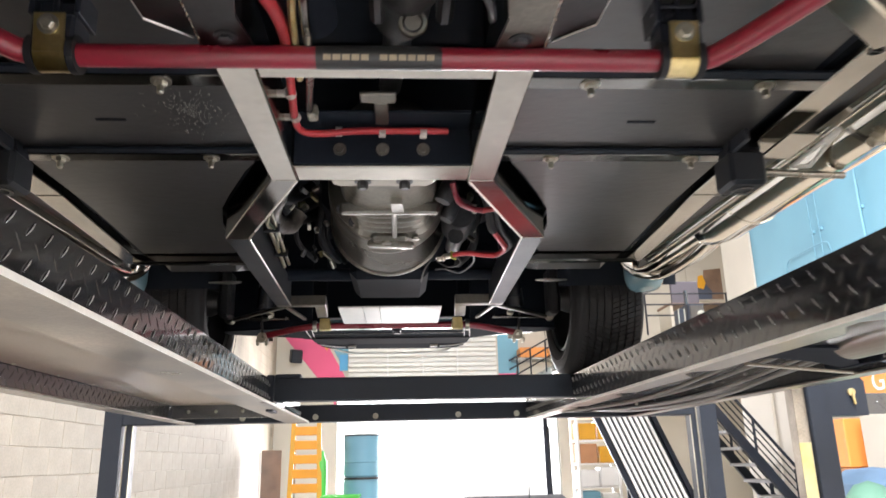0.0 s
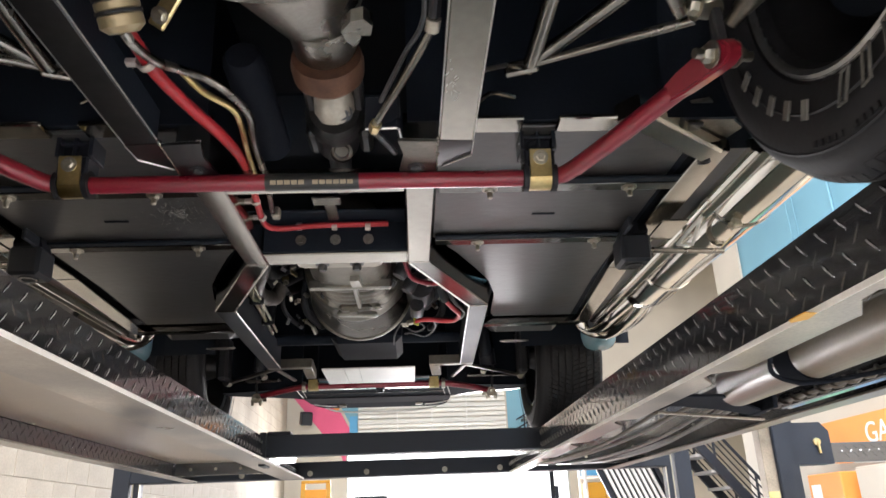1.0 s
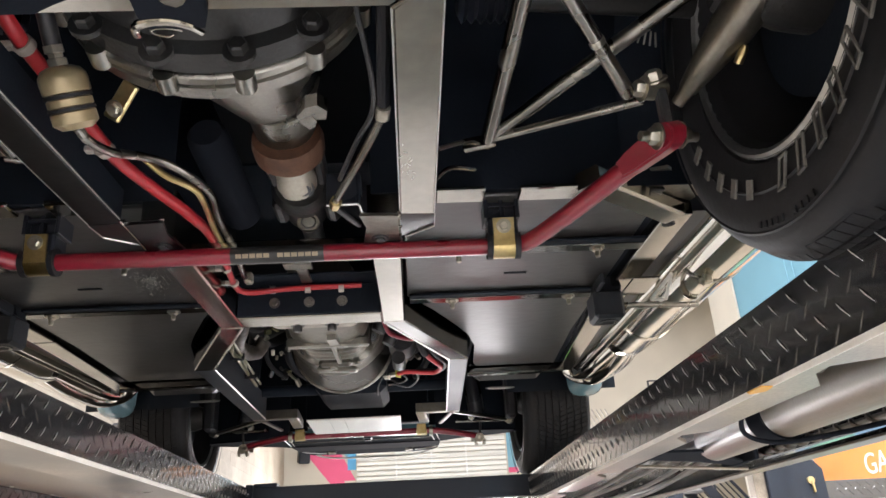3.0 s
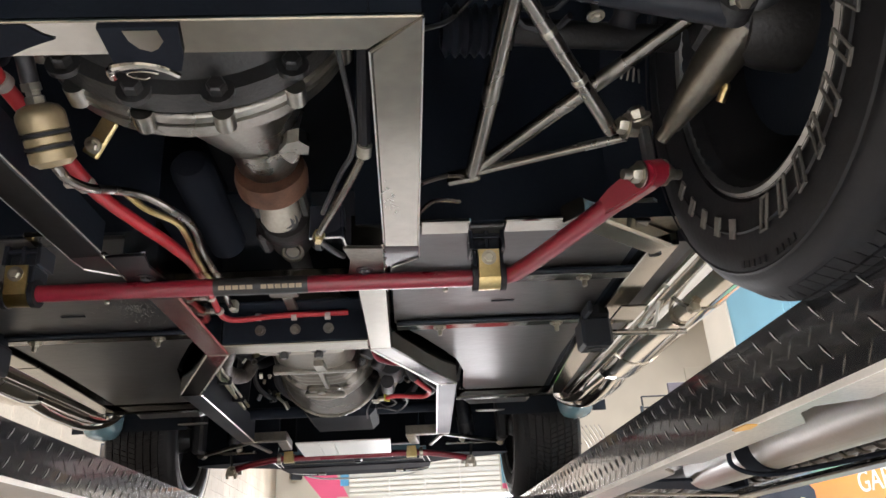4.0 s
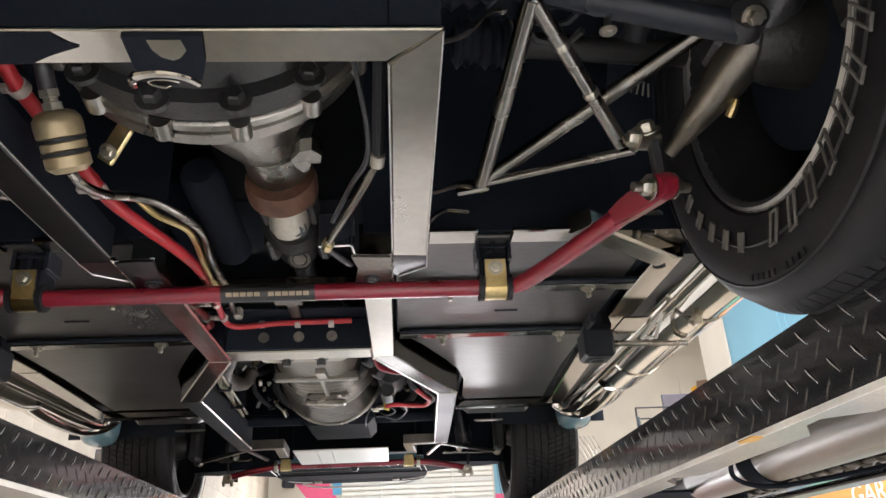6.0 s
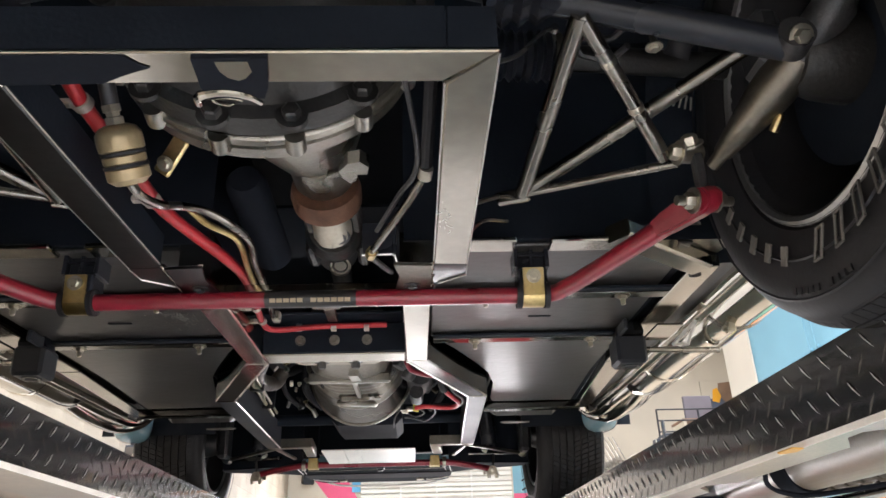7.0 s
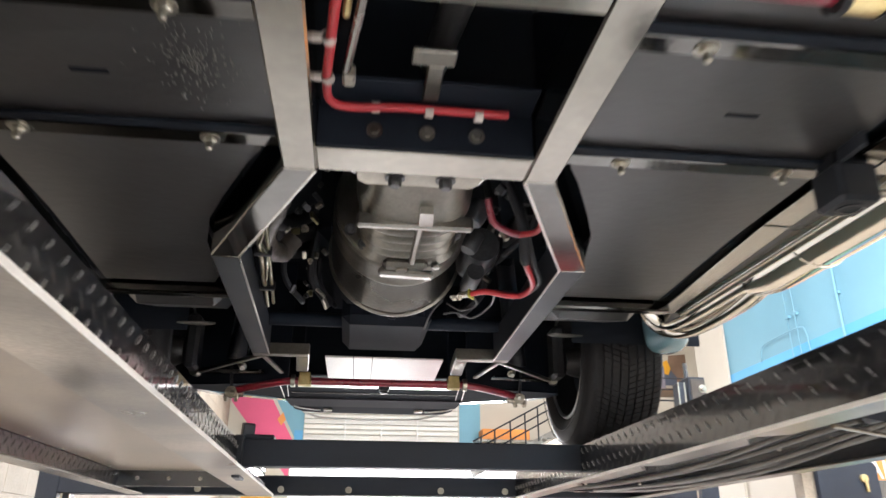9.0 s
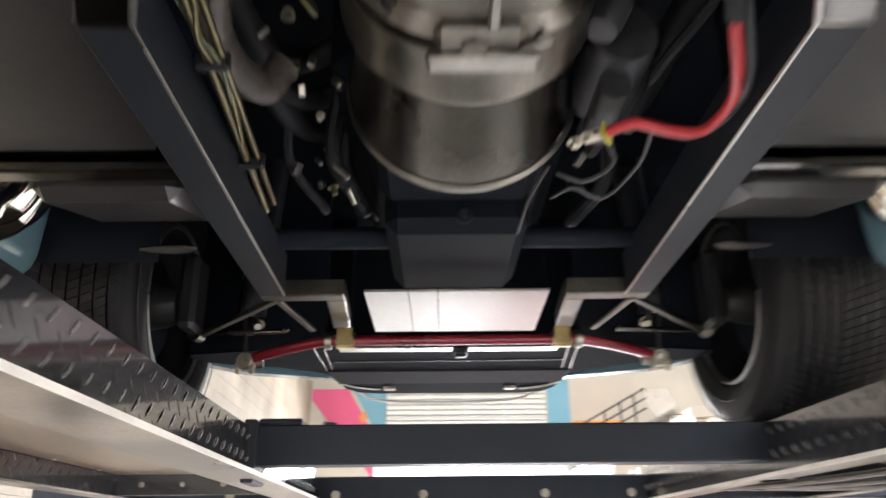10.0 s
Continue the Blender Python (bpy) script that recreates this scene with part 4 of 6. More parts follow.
RAX, FAX = 0.404, 2.56
rear_wheel, rear_tyre = wheel(0.562, 0.79, RAX, 1.990, 0.285, 0.172, "rear wheel", 1.7155)
front_wheel, front_tyre = wheel(0.578, 0.782, FAX, 1.672 + 0.272, 0.272, 0.168, "front wheel")
# the maker's raised print on the inner sidewall, as plain bars
for k in range(12):
    small = k < 5
    t = radians(-26.5 - 9.9 * k) if small else radians(-85 - 10.2 * (k - 5))
    g, wd, th, slant = (0.0105, 0.0062, 0.0046, 0.0) if small else (0.0145, 0.0058, 0.0026, 0.006)
    q0 = 0.2095 if small else 0.2060
    c = Vector((0.562 - 0.0150, RAX + q0 * math.cos(t), 1.990 + q0 * math.sin(t)))
    rad, tan = Vector((0, math.cos(t), math.sin(t))), Vector((0, -math.sin(t), math.cos(t)))
    if small:
        geo = [bar(c - rad * g, c + rad * g, wd * 1.9, 0.003, 0.0012, up=(1, 0, 0))]
    else:
        geo = [bar(c + tan * (wd * q - slant) - rad * g, c + tan * (wd * q + slant) + rad * g, th, 0.003, 0.001, up=(1, 0, 0)) for q in (-1, 1)]
        geo += [bar(c + tan * (slant * q - wd - th * 0.5) + rad * (g * q), c + tan * (slant * q + wd + th * 0.5) + rad * (g * q), th, 0.003, 0.001, up=(1, 0, 0)) for q in (-1, 1)]
    part("sidewall_print", geo, LETTER, rear_wheel, "raised pale sidewall print")
for k in range(9):
    t = radians(-70 - 2.6 * k - (3 if k > 4 else 0))
    c = Vector((0.562 - 0.0128, RAX + 0.246 * math.cos(t), 1.990 + 0.246 * math.sin(t)))
    rad = Vector((0, math.cos(t), math.sin(t)))
    part("small_print", bar(c - rad * 0.0035, c + rad * 0.0035, 0.006, 0.002, 0.0005, up=(1, 0, 0)), RUBBER, rear_wheel)
for src in (rear_wheel, front_wheel):
    twin = copy_thing(src, Matrix.Diagonal((-1, 1, 1, 1)))
    twin.parent = car
    twin.matrix_basis = Matrix.Diagonal((-1, 1, 1, 1))

# wheel arches and body
def arch_shell(y0, r, x0, x1):
    pts = [(y0 + r * math.cos(radians(a)), 1.97 + r * math.sin(radians(a))) for a in range(-8, 189, 7)]
    n = len(pts)
    v = [(x, y, z) for x in (x0, x1) for y, z in pts]
    return v, [(i, i + 1, n + i + 1, n + i) for i in range(n - 1)]
sides("wheel_arch", [arch_shell(RAX, 0.325, 0.50, 0.86)], VOID_BLACK, label="black wheel arch liner")
sides("wheel_arch", [arch_shell(FAX, 0.335, 0.50, 0.86)], VOID_BLACK, label="black wheel arch liner")
sides("rear_quarter", [box(0.845, -0.5, 1.97, 0.86, 0.10, 2.5, 0.004), box(0.845, 0.10, 2.30, 0.86, 0.78, 2.5, 0.004)], BLUE_BODY, label="pale blue rear quarter panel")
sides("door_skin", box(0.835, 0.78, 2.045, 0.855, 2.10, 2.5, 0.008), BLUE_BODY, label="pale blue door and side skin")
sides("wing_tail", [moved(lathe([(0, 0), (0.028, 0.0015), (0.046, 0.008), (0.058, 0.02), (0.064, 0.04), (0.066, 0.35), (0, 0.35)], (0, 0, 0), (0, 0.12, 1), 32), Matrix.Translation((0.752, 2.19, 1.897)) @ Matrix.Diagonal((0.9, 1, 1, 1)))], BLUE_BODY, label="pale blue wing edge behind the front wheel")
sides("front_wing", [box(0.845, 2.12, 2.29, 0.86, 2.95, 2.5, 0.004), box(0.80, 2.90, 1.93, 0.86, 3.0, 2.5, 0.01)], BLUE_BODY, label="pale blue front wing")
part("bonnet", prism([(-0.86, 2.0), (0.86, 2.0), (0.86, 2.9), (0.6, 3.25), (0.3, 3.38), (-0.3, 3.38), (-0.6, 3.25), (-0.86, 2.9)], 2.5, 2.53), BLUE_BODY, car, "pale blue bonnet")
part("boot", prism([(-0.86, 0.75), (0.86, 0.75), (0.86, -0.3), (0.6, -0.55), (-0.6, -0.55), (-0.86, -0.3)], 2.5, 2.53), BLUE_BODY, car, "pale blue tail")
part("tail_panel", [prism([(-0.84, -0.30), (-0.58, -0.55), (0.58, -0.55), (0.84, -0.30), (0.82, -0.29), (0.57, -0.53), (-0.57, -0.53), (-0.82, -0.29)], 1.98, 2.5)], BLUE_BODY, car)
part("nose", [prism([(-0.84, 2.9), (-0.6, 3.24), (-0.3, 3.37), (0.3, 3.37), (0.6, 3.24), (0.84, 2.9), (0.80, 2.9), (0.58, 3.20), (0.29, 3.33), (-0.29, 3.33), (-0.58, 3.20), (-0.80, 2.9)], 1.93, 2.5)], BLUE_BODY, car, "pale blue nose")

# rear anti-roll bar
arb = part("rear_anti_roll_bar", tube([(-0.474, 0.495, 1.868), (-0.403, 0.69, 1.869), (-0.371, 0.773, 1.871), (-0.355, 0.796, 1.872), (-0.328, 0.802, 1.872), (-0.16, 0.802, 1.872), (0.16, 0.802, 1.872), (0.328, 0.802, 1.872), (0.355, 0.796, 1.872), (0.371, 0.773, 1.871), (0.403, 0.69, 1.869), (0.474, 0.495, 1.868)], 0.0122, 20, 5),
           RED, car, "glossy red rear anti-roll bar")
part("decal", lathe([(0.0124, 0), (0.0127, 0.001), (0.0127, 0.131), (0.0124, 0.132)], (-0.062, 0.802, 1.872), (1, 0, 0), 24, cap=False), DECAL, arb, "black decal")
for i in range(12):
    if i == 5:
        continue
    a = Vector((-0.054 + i * 0.0098, 0.802 - 0.0127 * 0.90, 1.872 - 0.0127 * 0.43))
    part("print_bar", bar(a, a + Vector((0.0080, 0, 0)), 0.0062, 0.0012, 0.0003, up=(0, -0.90, -0.43)), GOLD_PRINT, arb)
for s in (1, -1):
    # a forged eye: a rounded lug along the bar's end with a bolt through it
    tip, way = Vector((s * 0.474, 0.492, 1.868)), Vector((s * 0.071, -0.195, -0.001)).normalized()
    side = way.cross(Vector((0.0, 0.0, 1.0))).normalized()
    lug = [(-0.082, -0.010), (-0.060, -0.0125), (-0.015, -0.0145), (0.004, -0.0145), (0.014, -0.010), (0.018, 0.0), (0.014, 0.010), (0.004, 0.0145), (-0.015, 0.0155), (-0.060, 0.0135), (-0.082, 0.010)]
    flat = Matrix(((*way, 0), (*(Vector((0.0, 0.0, 1.0)) * 0.95 + side * 0.3 * s).normalized(), 0), (*(side * 0.95 - Vector((0.0, 0.0, 1.0)) * 0.3 * s).normalized(), 0), (0, 0, 0, 1))).transposed()
    part("end_plate", [moved(prism(lug, -0.0085, 0.0085), Matrix.Translation(tip) @ flat), moved(prism([(x * 0.93, y * 0.8) for x, y in lug], -0.0115, 0.0115), Matrix.Translation(tip) @ flat)], RED, arb, "rounded red bar end", 50)
    part("bolt", [rod(tip - Vector((s * 0.034, 0.008, 0.004)), tip + Vector((s * 0.034, 0.008, 0.002)), 0.0055), hexbolt(tip - Vector((s * 0.013, 0.003, 0.002)), (-s, -0.2, -0.1), 0.0095, 0.012), hexbolt(tip + Vector((s * 0.013, 0.003, 0.002)), (s, 0.2, 0.1), 0.0095, 0.012)], BOLT, arb, "zinc plated bolt")
    x = s * 0.329
    c = part("clamp", [lathe([(0.0140, -0.0155), (0.0185, -0.0155), (0.0185, 0.0155), (0.0140, 0.0155)], (x, 0.802, 1.872), (1, 0, 0), 28, cap=False),
                       bar((x, 0.785, 1.866), (x, 0.780, 1.907), 0.031, 0.0035, 0.001, up=(0, -1, 0))], ZINC, arb, "yellow zinc plated bar clamp")
    part("clamp_bolt", hexbolt((x, 0.7795, 1.894), (0, -1, -0.15), 0.007, 0.006), BOLT, arb)
    part("clamp_bush", [lathe([(0.0125, -0.024), (0.0200, -0.024), (0.0200, -0.0165), (0.0140, -0.0165), (0.0140, 0.0165), (0.0200, 0.0165), (0.0200, 0.024), (0.0125, 0.024)], (x, 0.802, 1.872), (1, 0, 0), 24, cap=False)], RUBBER, arb)
    # welded black box that carries the clamp, open at its face with a web in the middle
    bx0, bx1, by, z0, z1 = x - 0.026, x + 0.026, 0.786, 1.911, 1.955
    for g in (box(bx0, by, z0, bx0 + 0.006, 0.83, z1, 0.001), box(bx1 - 0.006, by, z0, bx1, 0.83, z1, 0.001)):
        part("bracket_cheek", g, BLACK_GLOSS, arb, "black bracket cheek")
    part("bracket_back", box(bx0 + 0.006, by + 0.012, z0, bx1 - 0.006, 0.83, z1, 0.001), BLACK_GLOSS, arb, "black clamp bracket")
    part("bracket_web", box(x - 0.003, by + 0.003, z0, x + 0.003, by + 0.012, z1 - 0.006, 0.001), BLACK_GLOSS, arb)
    part("bracket_shelf", box(bx0 + 0.006, by + 0.002, z0 + 0.018, bx1 - 0.006, by + 0.012, z0 + 0.023, 0.001), BLACK_GLOSS, arb)
    part("bracket_foot", box(x - 0.022, 0.786, 1.882, x + 0.022, 0.826, z0, 0.003), BLACK_GLOSS, arb, "black clamp bracket foot")

# rear suspension
for s in (1, -1):
    arm = part("rear_wishbone", rod((s * 0.299, 0.636, 1.955), (s * 0.324, 0.354, 2.005), 0.0102, 16), TUBE_STEEL, car, "plated tubular rear wishbone")
    part("cross_tube", rod((s * 0.299, 0.636, 1.955), (s * 0.520, 0.407, 2.012), 0.0092, 16), TUBE_STEEL, arm)
    part("outer_tube", rod((s * 0.324, 0.354, 2.005), (s * 0.443, 0.504, 1.929), 0.0082, 16), TUBE_STEEL, arm)
    part("front_tube", rod((s * 0.299, 0.636, 1.954), (s * 0.462, 0.516, 1.929), 0.0055, 12), TUBE_STEEL, arm)
    part("toe_tab", moved(box(-0.022, -0.004, -0.010, 0.022, 0.004, 0.010, 0.003), pose(s * 0.287, 0.642, 1.953, 0, 0, -20 * s)), TUBE_STEEL, arm)
    for q in (0.3, 0.62):
        part("weld_bead", lathe([(0.0083, -0.004), (0.0090, -0.002), (0.0090, 0.002), (0.0083, 0.004)], Vector((s * 0.324, 0.354, 2.005)).lerp(Vector((s * 0.443, 0.504, 1.929)), q), (s * 0.119, 0.15, -0.076), 14, cap=False), BOLT, arm)
    part("joint_bush", lathe([(0, -0.014), (0.011, -0.014), (0.012, 0), (0.011, 0.014), (0, 0.014)], (s * 0.470, 0.500, 1.932), (0.9, 0.3 * s, 0.2), 20), BOLT, arm, "plated bush")
    part("joint_bolt", hexbolt((s * 0.458, 0.497, 1.931), (-s, -0.25, 0), 0.0095, 0.012), BOLT, arm, "plated joint bolt")
    part("joint_bolt", hexbolt((s * 0.470, 0.492, 1.938), (-0.3 * s, -0.6, 0.6), 0.0095, 0.012), BOLT, arm, "plated joint bolt")
    part("joint_strap", box(min(s * 0.470, s * 0.482), 0.490, 1.882, max(s * 0.470, s * 0.482), 0.502, 1.928, 0.002), CAST_DARK, arm)
    part("damper", lathe([(0, 0), (0.0075, 0), (0.0085, 0.016), (0.011, 0.020), (0.024, 0.095), (0.0255, 0.13), (0.0245, 0.15), (0, 0.15)], (s * 0.503, 0.520, 1.926), (0.42 * s, -0.86, 0.44), 28), DAMPER, car, "tapered brownish metal damper")
    part("damper_top", lathe([(0, 0), (0.022, 0), (0.022, 0.06), (0.014, 0.075), (0, 0.08)], (s * 0.562, 0.398, 1.988), (0.3 * s, -0.86, 0.4), 22), CAST_DARK, car, "dark upper damper body")
    part("shaft_boot", lathe([(0.026, 0.0)] + [(0.040 - 0.0022 * k + (0.0 if k % 2 else 0.007), 0.006 + 0.0085 * k) for k in range(8)] + [(0.018, 0.078)], (s * 0.232, 0.352, 2.045), (s, 0.01, -0.22), 28), BLACK_GLOSS, car, "ribbed black shaft boot", 25)
    shaft = part("half_shaft", rod((s * 0.20, 0.355, 2.05), (s * 0.528, 0.36, 1.972), 0.0165, 20), BLACK_GLOSS, car, "black steel half shaft")
    part("shaft_eye", lathe([(0.006, -0.012), (0.018, -0.012), (0.018, 0.012), (0.006, 0.012)], (s * 0.530, 0.352, 1.972), (0.1, 1, 0), 18, cap=False), CAST_DARK, shaft)
    part("eye_bolt", hexbolt((s * 0.530, 0.340, 1.966), (0, -0.7, -0.6), 0.008, 0.010), BOLT, shaft, "plated bolt")
    part("hub_carrier", [box(min(s * 0.525, s * 0.558), 0.40, 1.985, max(s * 0.525, s * 0.558), 0.455, 2.06, 0.012)], CAST_DARK, car, "dark hub carrier")
    part("bleed_nipple", lathe([(0, 0), (0.005, 0), (0.005, 0.016), (0.003, 0.02), (0, 0.02)], (s * 0.548, 0.455, 1.932), (0.2 * s, -0.7, 0.6), 10), ZINC, car, "small brass bleed nipple")
    part("bump_stop", lathe([(0, 0), (0.016, 0), (0.013, 0.012), (0.016, 0.02), (0.013, 0.03), (0.016, 0.04), (0, 0.045)], (s * 0.455, 0.452, 2.03), (0.2 * s, -0.6, 0.6), 18), RUBBER, car, "ribbed black rubber stop")
    part("coil_spring", tube([(s * 0.36 + 0.03 * math.cos(k * 0.7), 0.42 + 0.03 * math.sin(k * 0.7), 2.02 + 0.0028 * k) for k in range(70)], 0.004, 6, 1), CAST_DARK, car, "dark coil spring")
    part("tail_crossbar", bar((s * 0.236, 0.192, 1.90), (s * 0.42, 0.187, 1.90), 0.02, 0.03), STEEL, car)
    boot = part("ribbed_boot", [lathe([(0.022, 0.0)] + [(0.026 + 0.007 * (k % 2), 0.006 * k) for k in range(1, 12)] + [(0.022, 0.072)], (s * 0.262, 0.535, 2.098), (s, 0.05, 0), 24, cap=False)], BLACK_GLOSS, car, "black ribbed driveshaft boot")
    part("boot_clip", lathe([(0.0285, -0.004), (0.0305, -0.004), (0.0305, 0.004), (0.0285, 0.004)], (s * 0.338, 0.539, 2.098), (s, 0.05, 0), 24, cap=False), BOLT, boot, "plated boot clip")
    part("driveshaft", rod((s * 0.338, 0.539, 2.098), (s * 0.56, 0.55, 2.09), 0.017, 16), OILY_BLACK, boot, "dark driveshaft")
    part("bush_cup", lathe([(0, 0), (0.012, 0), (0.014, -0.004), (0.026, -0.006), (0.030, 0.004), (0.030, 0.02), (0, 0.02)], (s * 0.281, 0.838, 2.075), (0, 0, 1), 24), BLACK_GLOSS, car, "black rubber bush cup")
    part("tie_wire", [tube([(s * 0.226, 0.285, 1.894), (s * 0.25, 0.30, 1.915), (s * 0.272, 0.302, 1.94), (s * 0.285, 0.309, 1.95)], 0.0022, 6), lathe([(0, -0.003), (0.004, -0.003), (0.004, 0.003), (0, 0.003)], (s * 0.285, 0.309, 1.95), (0, 1, 0), 10)], TUBE_STEEL, car, "thin tie wire")
    part("hanging_stud", [rod((s * 0.409, 0.396, 2.0), (s * 0.412, 0.40, 2.03), 0.004, 8), hexbolt((s * 0.409, 0.396, 2.0), (0, 0, -1), 0.006, 0.006)], BOLT, car, "plated stud")
    for k in range(4):
        part("spring_wire", rod((s * (0.462 + 0.006 * k), 0.480 + 0.003 * k, 2.0), (s * (0.464 + 0.008 * k), 0.505 + 0.003 * k, 2.0), 0.0012, 6), BOLT, car)
    part("brake_cable", [tube([(s * 0.225, 0.60, 1.92), (s * 0.27, 0.625, 1.945), (s * 0.30, 0.65, 1.95)], 0.003, 6), tube([(s * 0.228, 0.66, 1.91), (s * 0.25, 0.665, 1.93), (s * 0.285, 0.70, 1.945)], 0.003, 6)], TUBE_STEEL, car)

# differential
DX, DY, DZ = 0.0, 0.424, 2.062
AX = Vector((-0.06, 1.0, -0.12)).normalized()
diff = part("differential", [lathe([(0.148, 0.0), (0.163, 0.004), (0.165, 0.006), (0.165, 0.014), (0.161, 0.0155), (0.161, 0.018), (0.165, 0.0195), (0.163, 0.036), (0.152, 0.048), (0.140, 0.052)], (DX, DY, DZ), AX, 64)], CAST, car, "cast aluminium differential housing")
part("rear_cover", [lathe([(0.0, -0.20), (0.07, -0.195), (0.115, -0.15), (0.135, -0.07), (0.150, -0.03), (0.164, -0.026), (0.164, -0.001), (0.0, -0.001)], (DX, DY, DZ), AX, 48)], OILY_BLACK, diff, "oily dark rear cover")
part("nose_cone", [section_bar([(0.143 * math.cos(2 * math.pi * k / 32), 0.143 * math.sin(2 * math.pi * k / 32)) for k in range(32)], (0.004, 0.452, 2.060), (0.038, 0.610, 1.994), tip=0.30), lathe([(0, 0), (0.042, 0), (0.040, 0.044), (0.036, 0.052), (0, 0.052)], (0.037, 0.590, 1.991), (0.06, 1, -0.2), 28)], CAST, diff, "tapered cast nose")
s_ax, u_ax, w_ax = frame_of(AX)
for k in range(14):
    t = radians(-90 + 13.5 + 26 * k) if k < 4 else radians(-90 + 13.5 + 25.7 * k)
    o = Vector((DX, DY, DZ)) + s_ax * (0.165 * math.cos(t)) + u_ax * (0.165 * math.sin(t))
    boss = part("flange_boss", lathe([(0, 0.0), (0.0105, 0.0), (0.0105, 0.022), (0.008, 0.025), (0, 0.025)], o, AX, 14), CAST, diff)
    part("flange_bolt", [lathe([(0, 0), (0.0155, 0), (0.0155, 0.006), (0, 0.006)], o - AX * 0.024, -AX, 18), hexbolt(o - AX * 0.030, -AX, 0.0095, 0.010, False)], OILY_BLACK, diff)
for k in range(3):
    t = radians(-62 - 28 * k)
    o = Vector((DX, DY + 0.03, DZ)) + s_ax * (0.125 * math.cos(t)) + u_ax * (0.125 * math.sin(t))
    part("casting_web", bar(o, Vector((0.037, 0.60, 1.985)), 0.008, 0.02, 0.003, tip=0.6), CAST, diff)
part("side_bracket", [prism([(0.068, 0.545), (0.080, 0.527), (0.094, 0.522), (0.104, 0.535), (0.101, 0.552), (0.090, 0.552), (0.087, 0.566), (0.080, 0.574), (0.072, 0.562)], 1.938, 1.955)], CAST, diff, "cast bracket ear")
part("pinion_flange", [lathe([(0, 0), (0.044, 0), (0.047, 0.012), (0.046, 0.03), (0.036, 0.042), (0, 0.042)], (0.040, 0.638, 1.971), (0.02, 1, -0.25), 32)], RUST, diff, "rusty brown pinion flange")
joint = part("universal_joint", [lathe([(0, -0.02), (0.024, -0.02), (0.027, -0.004), (0.027, 0.012), (0.021, 0.024), (0, 0.027)], (0.043, 0.706, 1.944), (0.03, 1, -0.75), 28)], PALE, diff, "pale universal joint cap")
part("bearing_ring", [lathe([(0.0085, 0.0), (0.0105, -0.002), (0.0135, -0.002), (0.0145, 0.0)], (0.055, 0.701, 1.922), (0.25, -0.55, -0.8), 24, cap=False), lathe([(0, 0.001), (0.008, 0.0), (0.008, 0.002), (0, 0.002)], (0.055, 0.701, 1.922), (0.25, -0.55, -0.8), 20)], CAST_DARK, diff, "dark bearing cup")
part("yoke_ear", box(0.004, 0.668, 1.945, 0.018, 0.735, 1.978, 0.004), OILY_BLACK, diff, "dark yoke ear")
part("yoke_ear", box(0.068, 0.668, 1.945, 0.082, 0.735, 1.978, 0.004), OILY_BLACK, diff, "dark yoke ear")
prop = part("propeller_shaft", [lathe([(0, 0), (0.036, 0), (0.043, 0.02), (0.040, 0.05), (0.034, 0.07), (0.034, 0.14), (0.020, 0.15), (0.018, 0.42), (0, 0.42)], (0.036, 0.775, 1.972), (-0.06, 1, 0.16), 28), box(-0.008, 0.80, 1.945, 0.010, 0.86, 1.985, 0.006), box(0.068, 0.80, 1.945, 0.088, 0.86, 1.985, 0.006)], OILY_BLACK, car, "dark propeller shaft with its yoke")
part("shaft_ring", [lathe([(0.0105, 0.0), (0.012, -0.003), (0.0155, -0.003), (0.017, 0.0)], (0.041, 0.838, 1.936), (0.05, -0.6, -0.8), 26, cap=False), lathe([(0, 0), (0.0095, 0.0), (0.009, -0.002), (0, -0.002)], (0.041, 0.838, 1.938), (0.05, -0.6, -0.8), 20)], MID_CAST, prop, "dull bearing ring")
link = part("handbrake_linkage", box(-0.029, 1.018, 1.938, 0.021, 1.046, 1.9445, 0.002), MID_CAST, car, "grey handbrake linkage plate")
part("stem", box(-0.010, 1.0465, 1.938, 0.010, 1.118, 1.9445, 0.002), MID_CAST, link)
part("heat_shield", lathe([(0, 0), (0.022, 0), (0.028, 0.008), (0.030, 0.02), (0.030, 0.22), (0, 0.22)], (-0.086, 0.715, 2.025), (0.02, 1, -0.12), 28), MATT_BLACK, car, "dark round heat shield")
tow = part("towing_eye", [prism([(-0.018, 0.259), (0.042, 0.259), (0.036, 0.297), (0.030, 0.313), (-0.016, 0.313), (-0.02, 0.297)], 1.8795, 1.8842)], MATT_BLACK, car, "black towing eye plate")
part("eye_rim", [tube([(-0.028, 0.322, 1.881), (-0.026, 0.311, 1.880), (-0.016, 0.3045, 1.879), (0.000, 0.303, 1.879), (0.016, 0.308, 1.879), (0.026, 0.320, 1.880)], 0.0034, 10, radii=[0.0036, 0.0044, 0.0036, 0.0034, 0.0026]), tube([(-0.013, 0.322, 1.881), (-0.015, 0.316, 1.880), (-0.009, 0.313, 1.880), (0.002, 0.3135, 1.880), (0.010, 0.317, 1.880)], 0.0011, 8), tube([(-0.013, 0.322, 1.881), (-0.004, 0.325, 1.881), (0.002, 0.322, 1.881)], 0.0011, 8)], STEEL, tow, "bright worn rim of the eye")
part("bright_patch", prism([(0.000, 0.262), (0.026, 0.262), (0.027, 0.275), (0.020, 0.284), (0.014, 0.287), (0.006, 0.283), (0.001, 0.274)], 1.8788, 1.8794), STEEL, tow, "bright patch on the eye plate")
